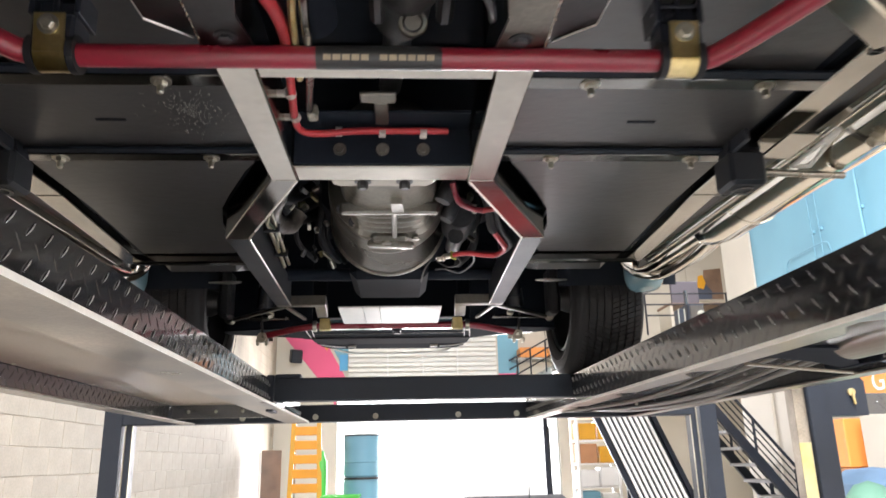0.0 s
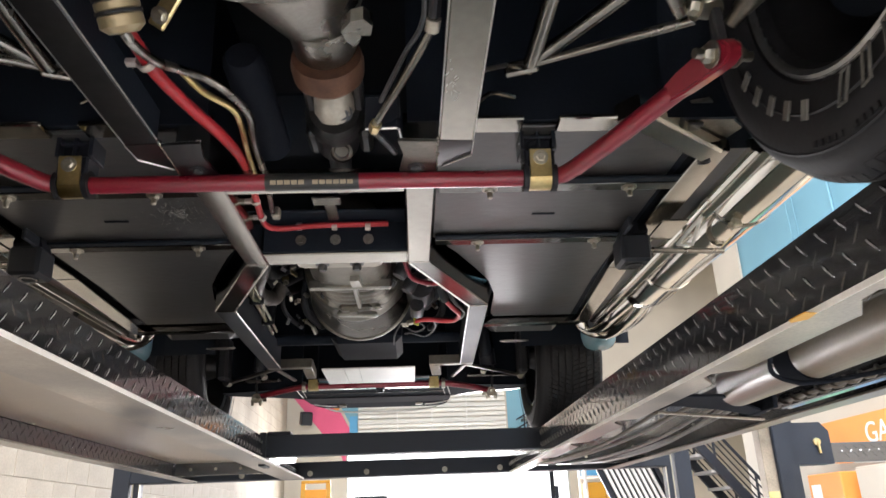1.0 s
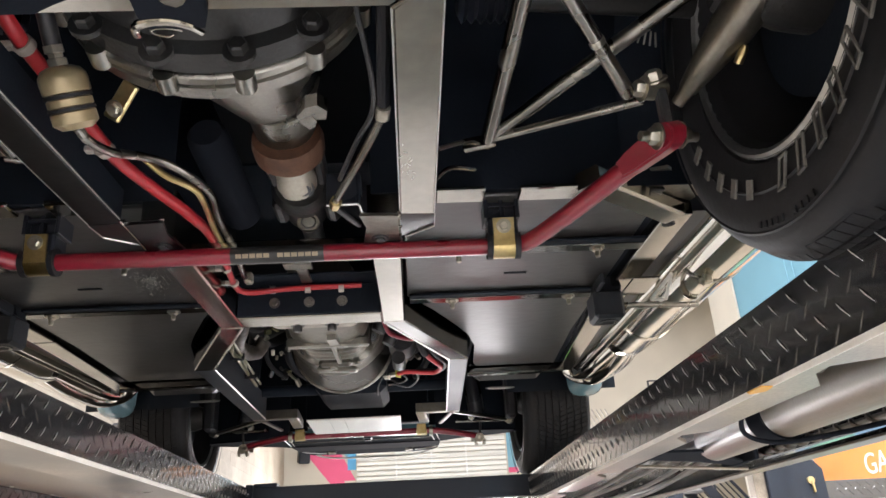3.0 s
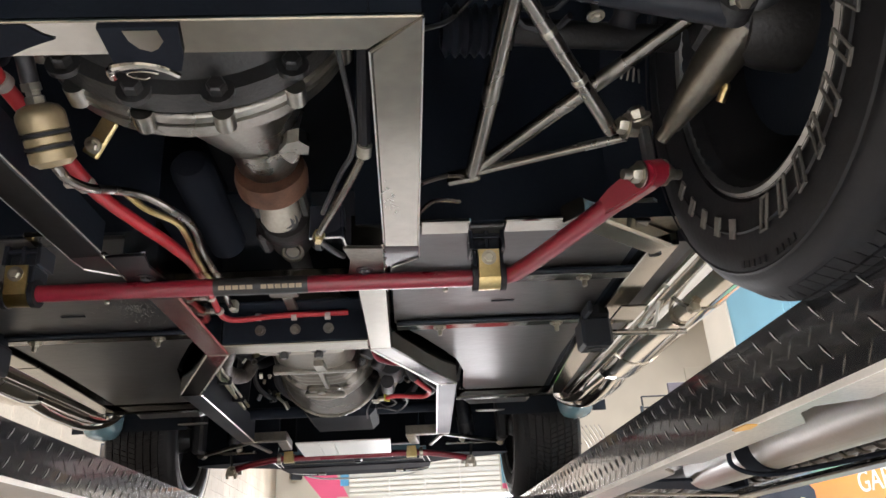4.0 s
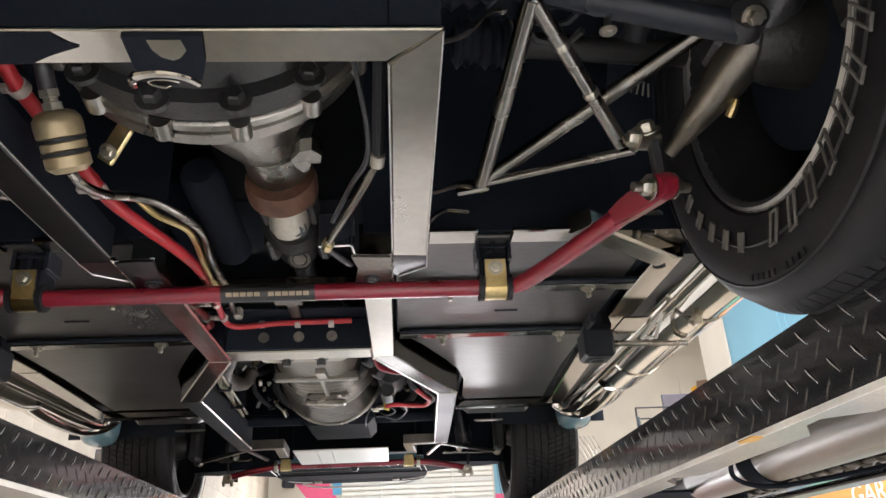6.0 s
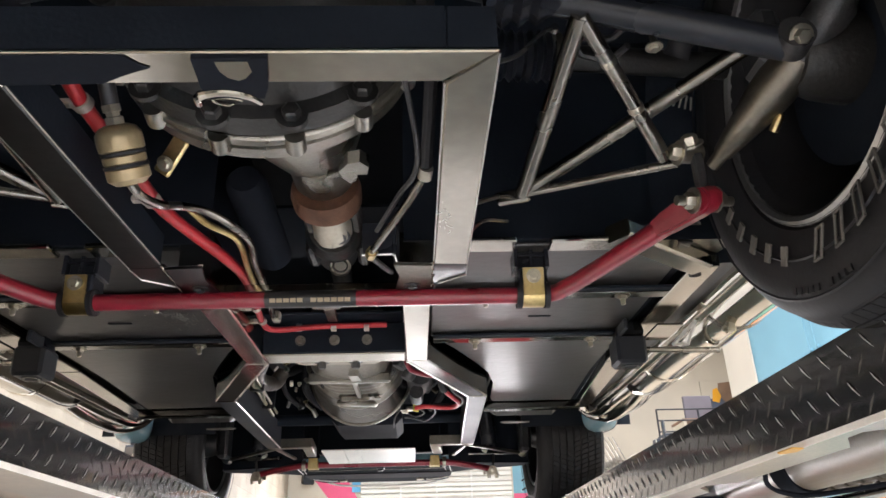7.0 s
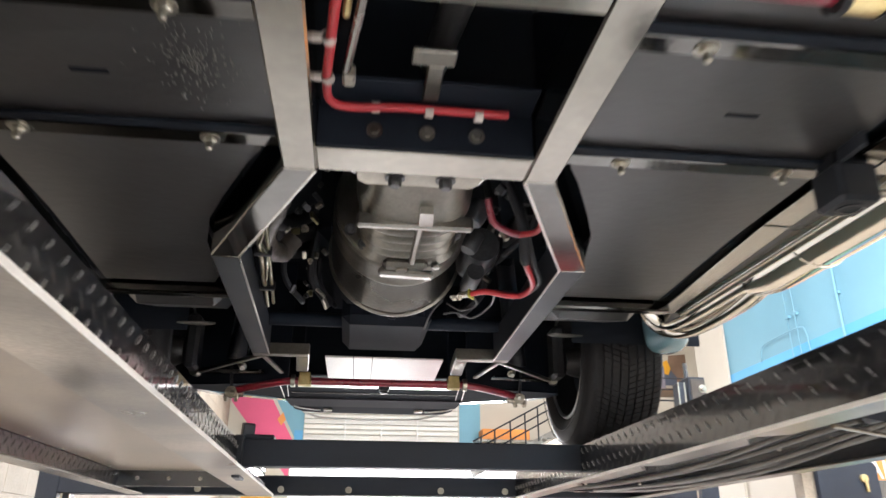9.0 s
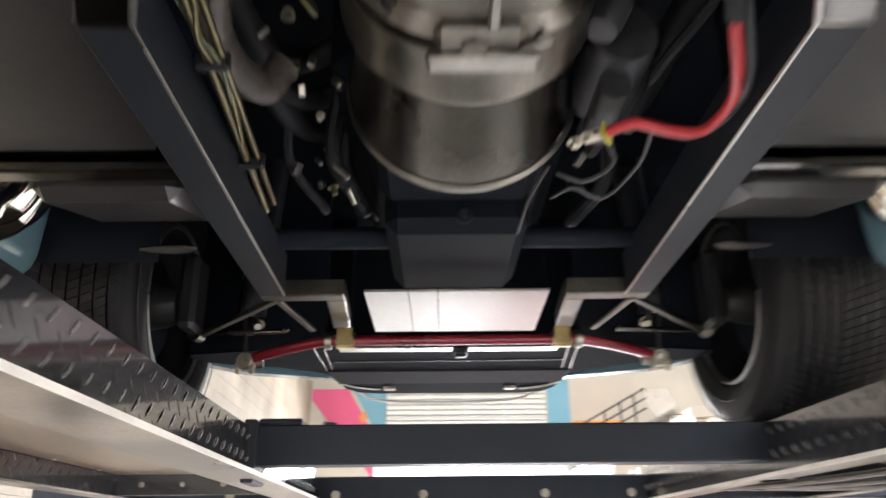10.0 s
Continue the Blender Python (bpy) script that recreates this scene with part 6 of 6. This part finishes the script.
def duct_sheet(a, b):
    """A strip of the sloping sheet between two shares of its width."""
    p, q = [Vector(duct_end[0]).lerp(Vector(duct_end[1]), k) for k in (a, b)], [Vector(duct_end[3]).lerp(Vector(duct_end[2]), k) for k in (a, b)]
    v = [p[0], p[1], q[1], q[0]]
    return [tuple(c + Vector((0, 0, h))) for h in (0.0, 0.004) for c in v], [(0, 1, 2, 3), (7, 6, 5, 4), (0, 4, 5, 1), (1, 5, 6, 2), (2, 6, 7, 3), (3, 7, 4, 0)]


duct = part("radiator_duct", duct_sheet(0.0, 0.235), ALU_SHEET, car, "bright aluminium duct sheet under the engine")
part("duct_sheet", duct_sheet(0.24, 0.395), ALU_SHEET, duct)
part("duct_sheet", duct_sheet(0.40, 1.0), ALU_SHEET, duct)
part("duct_flange", [box(-0.242, 2.592, 1.8575, 0.0, 2.628, 1.861, 0.001), box(0.034, 2.592, 1.8575, 0.225, 2.628, 1.861, 0.001)], ALU_SHEET, duct, "thin bright flange")
tray = part("nose_undertray", [prism([(-0.297, 2.590), (0.268, 2.590), (0.284, 2.72), (0.291, 2.84), (-0.299, 2.84), (-0.302, 2.72)], 1.8615, 1.868)], MATT_BLACK, car, "black nose undertray")
part("splitter_plate", prism([(-0.300, 2.8425), (0.292, 2.8425), (0.289, 3.0), (-0.290, 3.0)], 1.857, 1.864), DARK_SHEET, tray, "dark sheet plate of the nose")
part("lower_lip", prism([(-0.289, 3.0025), (0.288, 3.0025), (0.286, 3.09), (0.262, 3.16), (0.20, 3.185), (-0.20, 3.175), (-0.255, 3.155), (-0.284, 3.09)], 1.861, 1.885), MATT_BLACK, tray, "black rounded lower lip")
part("fold_line", [rod((-0.296, 2.60, 1.8605), (-0.300, 2.85, 1.8605), 0.0016, 6), rod((-0.274, 2.61, 1.8605), (-0.286, 2.83, 1.8605), 0.0012, 6), rod((0.267, 2.60, 1.8605), (0.290, 2.85, 1.8605), 0.0016, 6), rod((0.248, 2.61, 1.8605), (0.268, 2.83, 1.8605), 0.0012, 6), rod((-0.27, 2.742, 1.8605), (0.26, 2.735, 1.8605), 0.0012, 6)], MID_CAST, tray, "fold with its glint laid on as a paler rod")
for s in (1, -1):
    part("marker_tab", box(s * 0.164 - 0.015, 3.055, 1.853, s * 0.164 + 0.015, 3.085, 1.8605, 0.001), PALE, tray, "small pale tab")
    part("lip_trim", tube([(s * 0.288, 2.99, 1.859), (s * 0.262, 3.05, 1.859), (s * 0.215, 3.09, 1.859), (s * 0.19, 3.095, 1.859)], 0.0032 if s > 0 else 0.002, 8), ALU_SHEET, tray, "bright trim on the lip")
part("catch", [box(0.002, 2.585, 1.846, 0.032, 2.64, 1.861, 0.004), box(0.006, 2.60, 1.840, 0.028, 2.62, 1.846, 0.002)], BLACK_SATIN, tray, "black catch")
part("nose_lip", [tube([(-0.30, 3.20, 1.95), (-0.27, 3.27, 1.885), (-0.195, 3.32, 1.864), (-0.06, 3.345, 1.862), (0.08, 3.345, 1.862), (0.20, 3.30, 1.863), (0.275, 3.24, 1.885), (0.30, 3.19, 1.95)], 0.0042, 8)], WHITE_PAINT, car, "pale edge of the nose")
part("radiator", box(-0.25, 2.86, 1.94, 0.25, 2.92, 2.25, 0.006), VOID_BLACK, car, "black radiator core")


# ---- the neighbouring lift ----
lift2 = thing("neighbouring_lift", "second black car lift with a tread-plate cross beam", "car lift")
post = part("post", [box(1.745, 3.10, 0.012, 1.84, 3.20, 2.05, 0.003)], LIFT_GREY, lift2, "dark grey lift post")
part("galvanised_face", box(1.69, 3.12, 0.3, 1.744, 3.18, 1.95, 0.002), RAMP_EDGE, post, "bare galvanised face")
part("yellow_stripe", box(1.688, 3.116, 0.3, 1.738, 3.119, 1.48, 0), WORN_YELLOW, post, "worn yellow warning stripe")
part("base_plate", box(1.60, 3.0, 0, 1.95, 3.3, 0.012, 0.002), LIFT_GREY, post)
br = part("beam_bracket", moved(prism([(0, 0), (0.19, 0), (0.19, 0.14), (0.155, 0.18), (0, 0.18)], 0, 0.10), Matrix.Translation((1.81, 3.20, 1.585)) @ pose(0, 0, 0, 90, 0, 0)), LIFT_GREY, lift2, "black beam end bracket")
part("pin", [lathe([(0, 0), (0.016, 0), (0.016, 0.01), (0.006, 0.012), (0, 0.012)], (1.935, 3.10, 1.68), (0, -1, 0), 14), rod((1.937, 3.09, 1.68), (1.94, 3.09, 1.63), 0.006, 8)], ZINC, br, "yellow zinc pin")
part("cross_beam", [box(2.0, 3.11, 1.59, 3.95, 3.19, 1.675, 0.003)] + [moved(treads(3, 0, 1.9, (0.0, 1.672), (0.0, 1.593)), Matrix.Translation((3.95, 3.109, 0)) @ pose(0, 0, 0, 0, 0, 90))], RAMP_BLACK, lift2, "black tread-plate cross beam")
part("post", box(3.95, 3.10, 0.0, 4.05, 3.20, 2.05, 0.003), LIFT_GREY, lift2)

# ---- along the side wall ----
banner = thing("workshop_banner", "orange printed banner with white capitals on the side wall", "banner")
part("sheet", box(3.885, 4.6, 1.78, 3.892, 6.58, 2.13, 0), ORANGE, banner)
lettering("GARA", 0.23, Matrix.Translation((3.883, 5.52, 1.90)) @ pose(0, 0, 0, 90, 0, -90), WHITE_PAINT, banner)
for y in (4.7, 6.5):
    part("standoff", rod((3.892, y, 2.0), (WXM, y, 2.0), 0.01, 8), BOLT, banner)
stack = thing("box_stack", "stacked orange-brown cardboard boxes", "boxes")
for i, (z0, z1, dy) in enumerate(((0.0, 0.45, 0.02), (0.45, 0.88, -0.02), (0.88, 1.31, 0.0), (1.31, 1.70, 0.015))):
    b = part("box", box(3.72, 6.02 + dy, z0, 4.1, 6.55 + dy, z1 - 0.003, 0.008), CARDBOARD if i < 3 else ORANGE, stack, "orange-brown cardboard box")
    part("print_patch", box(3.716, 6.35 + dy, z0 + 0.12, 3.7195, 6.5 + dy, z0 + 0.3, 0), WHITE_PAINT if i % 2 else PINK, b)
cab = thing("tall_cabinet", "tall pale grey steel cabinet", "cabinet")
part("body", box(3.78, 4.7, 0.0, 4.18, 5.9, 1.72, 0.006), PLASTER, cab)
for y in (4.72, 5.31):
    d = part("door", box(3.765, y, 0.06, 3.779, y + 0.57, 1.70, 0.003), PLASTER, cab)
    part("handle", box(3.752, y + (0.5 if y < 5 else 0.04), 0.9, 3.764, y + (0.53 if y < 5 else 0.07), 1.05, 0.003), BOLT, d)
drape = thing("covered_machine", "low machine under a blue-green sheet", "machine")
part("cover", moved(lathe([(0, 0.0), (0.42, 0.0), (0.44, 0.5), (0.42, 1.02), (0.36, 1.22), (0.2, 1.31), (0, 1.33)], (0, 0, 0), (0, 0, 1), 20), Matrix.Translation((3.42, 5.3, 0)) @ Matrix.Diagonal((0.7, 1.2, 1, 1))), BLUE_SHEET, drape)
part("fold", moved(lathe([(0, 0.0), (0.20, 0.0), (0.21, 0.5), (0.17, 1.12), (0.09, 1.22), (0, 1.25)], (0, 0, 0), (0, 0, 1), 16), Matrix.Translation((3.17, 5.0, 0))), GREEN_SHEET, drape, "green fold of the cover")

# ---- stairs and gallery at the far side ----
stair = thing("steel_staircase", "steep steel staircase with pale parallel side rails", "staircase")
SLOPE = 0.408 / 0.96
for k in range(2):
    part("stringer", bar((2.404 + 0.70 * k, 9.0, 2.10), (3.29 + 0.70 * k, 9.0, 0.012), 0.05, 0.06), LIFT_GREY, stair, "dark grey stringer")
for k in range(9):
    part("side_rail", bar((2.482 + 0.0665 * k, 8.99, 2.09), (3.362 + 0.0665 * k, 8.99, 0.02), 0.030, 0.036), WHITE_PAINT, stair, "white side rail")
for k in range(9):
    z = 0.2 + k * 0.21
    x = 3.29 - z * SLOPE
    part("tread", box(x + 0.03, 9.06, z, x + 0.68, 9.25, z + 0.025, 0.003), CAST_DARK, stair)
part("soffit", bar((2.765, 9.035, 2.09), (3.64, 9.035, 0.03), 0.012, 0.60, 0.002), LIFT_GREY, stair, "dark sloping underside")
part("landing", box(2.0, 9.0, 2.10, 3.14, 9.9, 2.135, 0.004), LIFT_GREY, stair, "dark landing plate")
for lx in (2.05, 3.09):
    part("landing_leg", rod((lx, 9.85, 0.0), (lx, 9.85, 2.10), 0.03, 10), LIFT_GREY, stair)
rails = thing("stair_railing", "dark steel stair with sloping handrails", "staircase")
for dy in (0.0, 0.55):
    part("stringer", bar((2.92, 7.6 + dy, 2.42), (4.14, 7.6 + dy, 0.86), 0.05, 0.09), LIFT_GREY, rails)
    for k in range(5):
        part("rail", rod((3.14, 7.6 + dy, 2.52 - 0.085 * k), (4.17, 7.6 + dy, 1.24 - 0.085 * k), 0.017 if k == 0 else 0.008, 8), LIFT_GREY, rails)
    for k in range(3):
        x = 3.34 + 0.395 * k
        part("baluster", rod((x, 7.6 + dy, 2.42 - (x - 2.92) * 1.2787), (x, 7.6 + dy, 2.52 - (x - 3.14) * 1.2427), 0.014, 8), LIFT_GREY, rails)
    part("leg", rod((4.12, 7.6 + dy, 0.0), (4.12, 7.6 + dy, 1.28), 0.02, 8), LIFT_GREY, rails)
for k in range(9):
    z = 1.0 + 0.165 * k
    x = 4.14 - (z - 0.86) / 1.2787
    part("tread", box(x - 0.10, 7.63, z - 0.02, x + 0.10, 8.12, z + 0.01, 0.003), ROOFING, rails)
gallery = thing("gallery", "pale gallery floor with a dark steel railing", "gallery", kind="structure")
part("deck", box(3.75, 11.6, 3.15, WX1, WY1, 3.3, 0.006), PLASTER, gallery)
for k in range(1, 4):
    part("rail", rod((4.2, 11.65, 3.45 + 0.18 * k), (5.6, 11.65, 3.45 + 0.18 * k), 0.013, 8), LIFT_GREY, gallery)
for k in range(3):
    x = 4.2 + k * 0.69
    part("baluster", rod((x, 11.65, 3.3), (x, 11.65, 3.99), 0.016, 8), LIFT_GREY, gallery)
for x in (3.9, 6.6):
    part("column", box(x - 0.08, 11.7, 0, x + 0.08, 11.86, 3.15, 0.006), PLASTER, gallery)
upper = thing("upper_stair", "grey steel stair with railings by the mural", "staircase")
part("stringer", bar((1.9, 11.75, 2.45), (3.55, 11.75, 3.25), 0.05, 0.1), CAST, upper)
for k in range(3):
    part("handrail", rod((1.9, 11.6, 2.92 - 0.14 * k), (3.1, 11.6, 3.56 - 0.14 * k), 0.012, 8), LIFT_GREY, upper)
for x in (2.03, 2.245, 2.49, 2.725, 2.93):
    part("baluster", rod((x, 11.6, 2.45 + (x - 1.9) * 0.485), (x, 11.6, 2.92 + (x - 1.9) * 0.54), 0.013, 8), LIFT_GREY, upper)
for k in range(8):
    x = 2.0 + 0.2 * k
    part("tread", box(x, 11.62, 2.50 + 0.097 * k, x + 0.2, 12.3, 2.52 + 0.097 * k, 0.003), CAST, upper)
for k in range(6):
    part("lattice_bar", rod((3.06 + 0.07 * k, 11.62, 3.56), (3.42 + 0.07 * k, 11.62, 2.82), 0.009, 6), CAST, upper)
shelf_box = thing("shelf_box", "long orange cardboard box on a grey wall shelf", "box")
part("carton", box(2.62, 14.55, 3.36, 3.55, 14.95, 3.56, 0.01), ORANGE, shelf_box)
ledge = thing("wall_shelf", "grey steel shelf on the front wall", "shelf")
part("board", box(2.5, 14.5, 3.32, 3.9, WY1 - 0.012, 3.355, 0.003), CAST, ledge)
for x in (2.6, 3.8):
    part("bracket", bar((x, 14.55, 3.32), (x, WY1 - 0.02, 3.1), 0.02, 0.02), CAST, ledge)
desk = thing("gallery_desk", "pale desk on the gallery", "desk")
part("top", box(4.9, 12.4, 3.95, 5.9, 13.0, 3.99, 0.004), BROWN_WOOD, desk)
for x in (4.92, 5.82):
    part("panel", box(x, 12.42, 3.3, x + 0.05, 12.98, 3.95, 0.004), PLASTER, desk)
part("screen", box(5.0, 12.5, 3.99, 5.5, 12.56, 4.4, 0.01), HAZED_DARK, desk)
pic = thing("wall_canvas", "cream canvas print with dark blue and yellow shapes", "picture")
part("canvas", box(6.36, 14.96, 4.56, 7.14, 14.995, 5.28, 0.004), PLASTER, pic, "cream canvas")
for name, poly, m in (("dark_panel", [(0.42, 0.02), (0.76, 0.02), (0.76, 0.70), (0.38, 0.66), (0.34, 0.4)], BROWN_WOOD),
                      ("blue_shape", [(0.02, 0.02), (0.50, 0.02), (0.52, 0.2), (0.38, 0.36), (0.22, 0.34), (0.06, 0.28)], BLUE_PRINT),
                      ("yellow_shape", [(0.20, 0.28), (0.34, 0.24), (0.40, 0.38), (0.34, 0.56), (0.24, 0.52)], YELLOW)):
    part(name, moved(prism(poly, 0, 0.002), Matrix.Translation((6.37, 14.958 - 0.003 * (name != "dark_panel") - 0.003 * (name == "yellow_shape"), 4.57)) @ pose(0, 0, 0, 90, 0, 0)), m, pic)

# ---- by the doorway ----
ladder = thing("step_ladder", "orange-yellow fibreglass step ladder by the doorway", "ladder")
for s in (-1, 1):
    part("stile", bar((-1.25 + 0.19 * s, 11.9, 2.1), (-1.25 + 0.25 * s, 11.75, 0), 0.07, 0.035), YELLOW, ladder)
    part("rear_leg", bar((-1.25 + 0.17 * s, 11.95, 2.05), (-1.25 + 0.23 * s, 12.5, 0), 0.03, 0.03), PALE, ladder)
for k in range(9):
    z = 0.25 + 0.21 * k
    part("rung", box(-1.25 - 0.23 + 0.008 * k, 11.73 + z * 0.07, z - 0.075, -1.25 + 0.23 - 0.008 * k, 11.83 + z * 0.07, z + 0.055, 0.008), ORANGE_PLASTIC if k > 3 else PALE, ladder)
part("top_cap", box(-1.47, 11.85, 2.08, -1.03, 12.02, 2.12, 0.008), YELLOW, ladder)
board = thing("leaning_board", "brown wooden board leaning on the wall", "board")
part("panel", moved(box(-0.15, 0, 0, 0.15, 0.03, 1.65, 0.004), pose(-1.78, 12.0, 0, -3, 0, 8)), BROWN_WOOD, board)
part("pale_edge", moved(box(-0.19, -0.002, 0, -0.155, 0.03, 1.62, 0.004), pose(-1.78, 12.0, 0, -3, 0, 8)), WHITE_PAINT, board)
drums = thing("blue_drum_stack", "two stacked pale blue plastic drums", "drums")
for z, h in ((0.0, 1.20), (1.22, 0.62)):
    d = part("drum", lathe([(0, z), (0.26, z), (0.28, z + 0.03), (0.272, z + h * 0.34), (0.28, z + h * 0.36), (0.272, z + h * 0.38), (0.272, z + h * 0.68), (0.28, z + h * 0.94), (0.262, z + h), (0, z + h)], (-0.40, 12.0, 0), (0, 0, 1), 32), PALE_BLUE, drums, "pale blue plastic drum")
    part("dark_ring", lathe([(0.268, z + h - 0.012), (0.284, z + h - 0.012), (0.284, z + h + 0.015), (0.268, z + h + 0.015)], (-0.40, 12.0, 0), (0, 0, 1), 32), GREY_HOSE, d)
crate = thing("green_crate", "bright green plastic crate", "crate")
part("tub", [box(-0.95, 11.3, 0.62, -0.42, 11.32, 0.98, 0.003), box(-0.95, 11.66, 0.62, -0.42, 11.68, 0.98, 0.003), box(-0.95, 11.32, 0.62, -0.93, 11.66, 0.98, 0.003), box(-0.44, 11.32, 0.62, -0.42, 11.66, 0.98, 0.003), box(-0.95, 11.3, 0.6, -0.42, 11.68, 0.62, 0.003)], GREEN, crate)
for y in (11.28, 11.67):
    part("rim", box(-0.97, y, 0.955, -0.40, y + 0.03, 0.985, 0.004), GREEN, crate)
bench = thing("work_bench", "low grey work bench under the crate", "bench")
part("top", box(-1.0, 11.1, 0.56, -0.3, 11.8, 0.6, 0.004), BROWN_WOOD, bench)
for x in (-0.97, -0.36):
    for y in (11.13, 11.74):
        part("leg", box(x, y, 0, x + 0.04, y + 0.04, 0.56, 0.003), LIFT_GREY, bench)
jug = thing("green_bottle", "bright green plastic bottle", "bottle")
part("bottle", lathe([(0, 0), (0.07, 0), (0.075, 0.03), (0.075, 0.55), (0.03, 0.66), (0.025, 0.72), (0, 0.72)], (-1.0, 11.9, 0.9), (0, 0, 1), 20), GREEN, jug)
stand = thing("bottle_stand", "narrow dark grey steel stand", "stand")
part("column", box(-1.09, 11.82, 0, -0.91, 11.98, 0.9, 0.006), LIFT_GREY, stand)
pillar = thing("steel_pillar", "slim dark steel pillar near the doorway", "pillar")
part("shaft", box(2.46, 11.95, 0, 2.55, 12.05, 1.92, 0.004), LIFT_GREY, pillar)
part("foot", box(2.36, 11.85, 0, 2.65, 12.15, 0.015, 0.003), LIFT_GREY, pillar)
rack = thing("storage_rack", "white storage rack with coloured bins", "rack")
for x in (3.02, 3.66):
    for y in (12.0, 12.4):
        part("upright", box(x - 0.03, y, 0, x + 0.01, y + 0.04, 2.5, 0.002), WHITE_PAINT, rack)
bins = [WHITE_PAINT, PALE_BLUE, WHITE_PAINT, CARDBOARD, YELLOW, BLUE]
for k, z in enumerate((0.25, 0.62, 0.98, 1.34, 1.70, 2.06)):
    part("shelf", box(3.0, 12.0, z - 0.02, 3.68, 12.44, z, 0.002), WHITE_PAINT, rack)
    for j in range(2):
        tagged(new("storage_bin", mesh_of("storage_bin", box(3.03 + 0.32 * j, 12.02, z + 0.0005, 3.32 + 0.32 * j, 12.36, z + 0.26 + 0.04 * ((j + k) % 2), 0.015), bins[k] if j == 0 else bins[(k + (1 if k % 2 else 0)) % 6])),
               "small coloured storage bin on a white rack", "bin", group="bins on the rack")


# ---- the parked car between the lift and the doorway ----
parked = thing("parked_car", "red low coupe with a dark roof parked before the lift", "car")
PY = 6.1
hull = [(0.0, 0.25), (0.0, 0.55), (0.25, 0.68), (1.15, 0.80), (1.25, 0.80), (2.75, 0.86), (3.35, 0.80), (3.5, 0.55), (3.45, 0.25)]
n = len(hull)
ring = [(0.48, 0.06), (0.54, 0.0), (2.0, 0.0), (2.06, 0.06)]
verts = [(x, PY + y + (g if y < 1.7 else -g), z - g * 0.6) for x, g in ring for y, z in hull]
faces = [(k * n + i, k * n + (i + 1) % n, (k + 1) * n + (i + 1) % n, (k + 1) * n + i) for k in range(3) for i in range(n)] + [tuple(range(n)), tuple(range(3 * n, 4 * n))]
part("body", (verts, faces), RED_BODY, parked, "red painted body")
cabin = [(1.05, 0.78), (1.55, 1.03), (1.85, 1.08), (2.35, 1.05), (3.0, 0.84)]
m = len(cabin)
verts = [(x, PY + y, z - g) for x, g in ((0.70, 0.10), (0.82, 0.0), (1.78, 0.0), (1.90, 0.10)) for y, z in cabin]
faces = [(k * m + i, k * m + i + 1, (k + 1) * m + i + 1, (k + 1) * m + i) for k in range(3) for i in range(m - 1)] + [tuple(range(m)), tuple(range(3 * m, 4 * m))]
part("roof", (verts, faces), SOFT_TOP, parked, "dark grey roof")
part("windscreen", ([(0.84, PY + 1.06, 0.80), (1.76, PY + 1.06, 0.80), (1.72, PY + 1.50, 1.02), (0.88, PY + 1.50, 1.02)], [(0, 1, 2, 3)]), GLASS_GREY, parked)
part("aerial", rod((1.27, PY + 0.95, 0.8), (1.27, PY + 0.9, 1.2), 0.008, 8, 0.5), BLACK_SATIN, parked)
for x in (0.60, 1.86):
    for y in (0.62, 2.85):
        w = part("wheel", lathe([(0.0, 0), (0.19, 0.0), (0.2, 0.02), (0.2, 0.12), (0, 0.12)], (x, PY + y, 0.29), (1, 0, 0), 28), RIM, parked)
        part("tyre", lathe([(0.19, -0.005), (0.26, -0.01), (0.29, 0.01), (0.29, 0.15), (0.26, 0.17), (0.19, 0.165)], (x, PY + y, 0.29), (1, 0, 0), 32, cap=False), RUBBER, w)
for x in (0.8, 1.8):
    part("headlight", lathe([(0, 0), (0.08, 0.0), (0.09, 0.02), (0, 0.04)], (x, PY + 0.02, 0.58), (0, -1, 0), 20), WHITE_PAINT, parked)


# ---- blocks of the side wall: the stretch beside the lift as pieces, the rest joined ----
BW, BH = 0.361, 0.176
block_me = mesh_of("block", box(0, 0, 0, 0.012, BW - 0.004, BH - 0.004, 0.002), BLOCK)
rest = []
for r in range(int(WH / BH)):
    for c in range(int((WY1 - WY0) / BW)):
        y, z = WY0 + (c + 0.5 * (r % 2)) * BW, r * BH
        if y + BW > WY1 or z + BH > WH:
            continue
        if 2.6 < y < 10.5 and 0.7 < z < 2.9:
            b = new("block", block_me)
            b.parent = wall_west
            b.location = ((WX0 - 0.0205 + random.uniform(-0.001, 0.001)) * U, y * U, z * U)
        else:
            rest.append(([(WX0 - 0.012 + dx, y + dy, z + dz) for dx in (0, 0.0035) for dy, dz in ((0, 0), (BW - 0.005, 0), (BW - 0.005, BH - 0.005), (0, BH - 0.005))],
                         [(4, 5, 6, 7), (0, 1, 5, 4), (1, 2, 6, 5), (2, 3, 7, 6), (3, 0, 4, 7)]))
tagged(part("far_blocks", rest, BLOCK, wall_west, "cream painted concrete blocks"), kind="stuff")
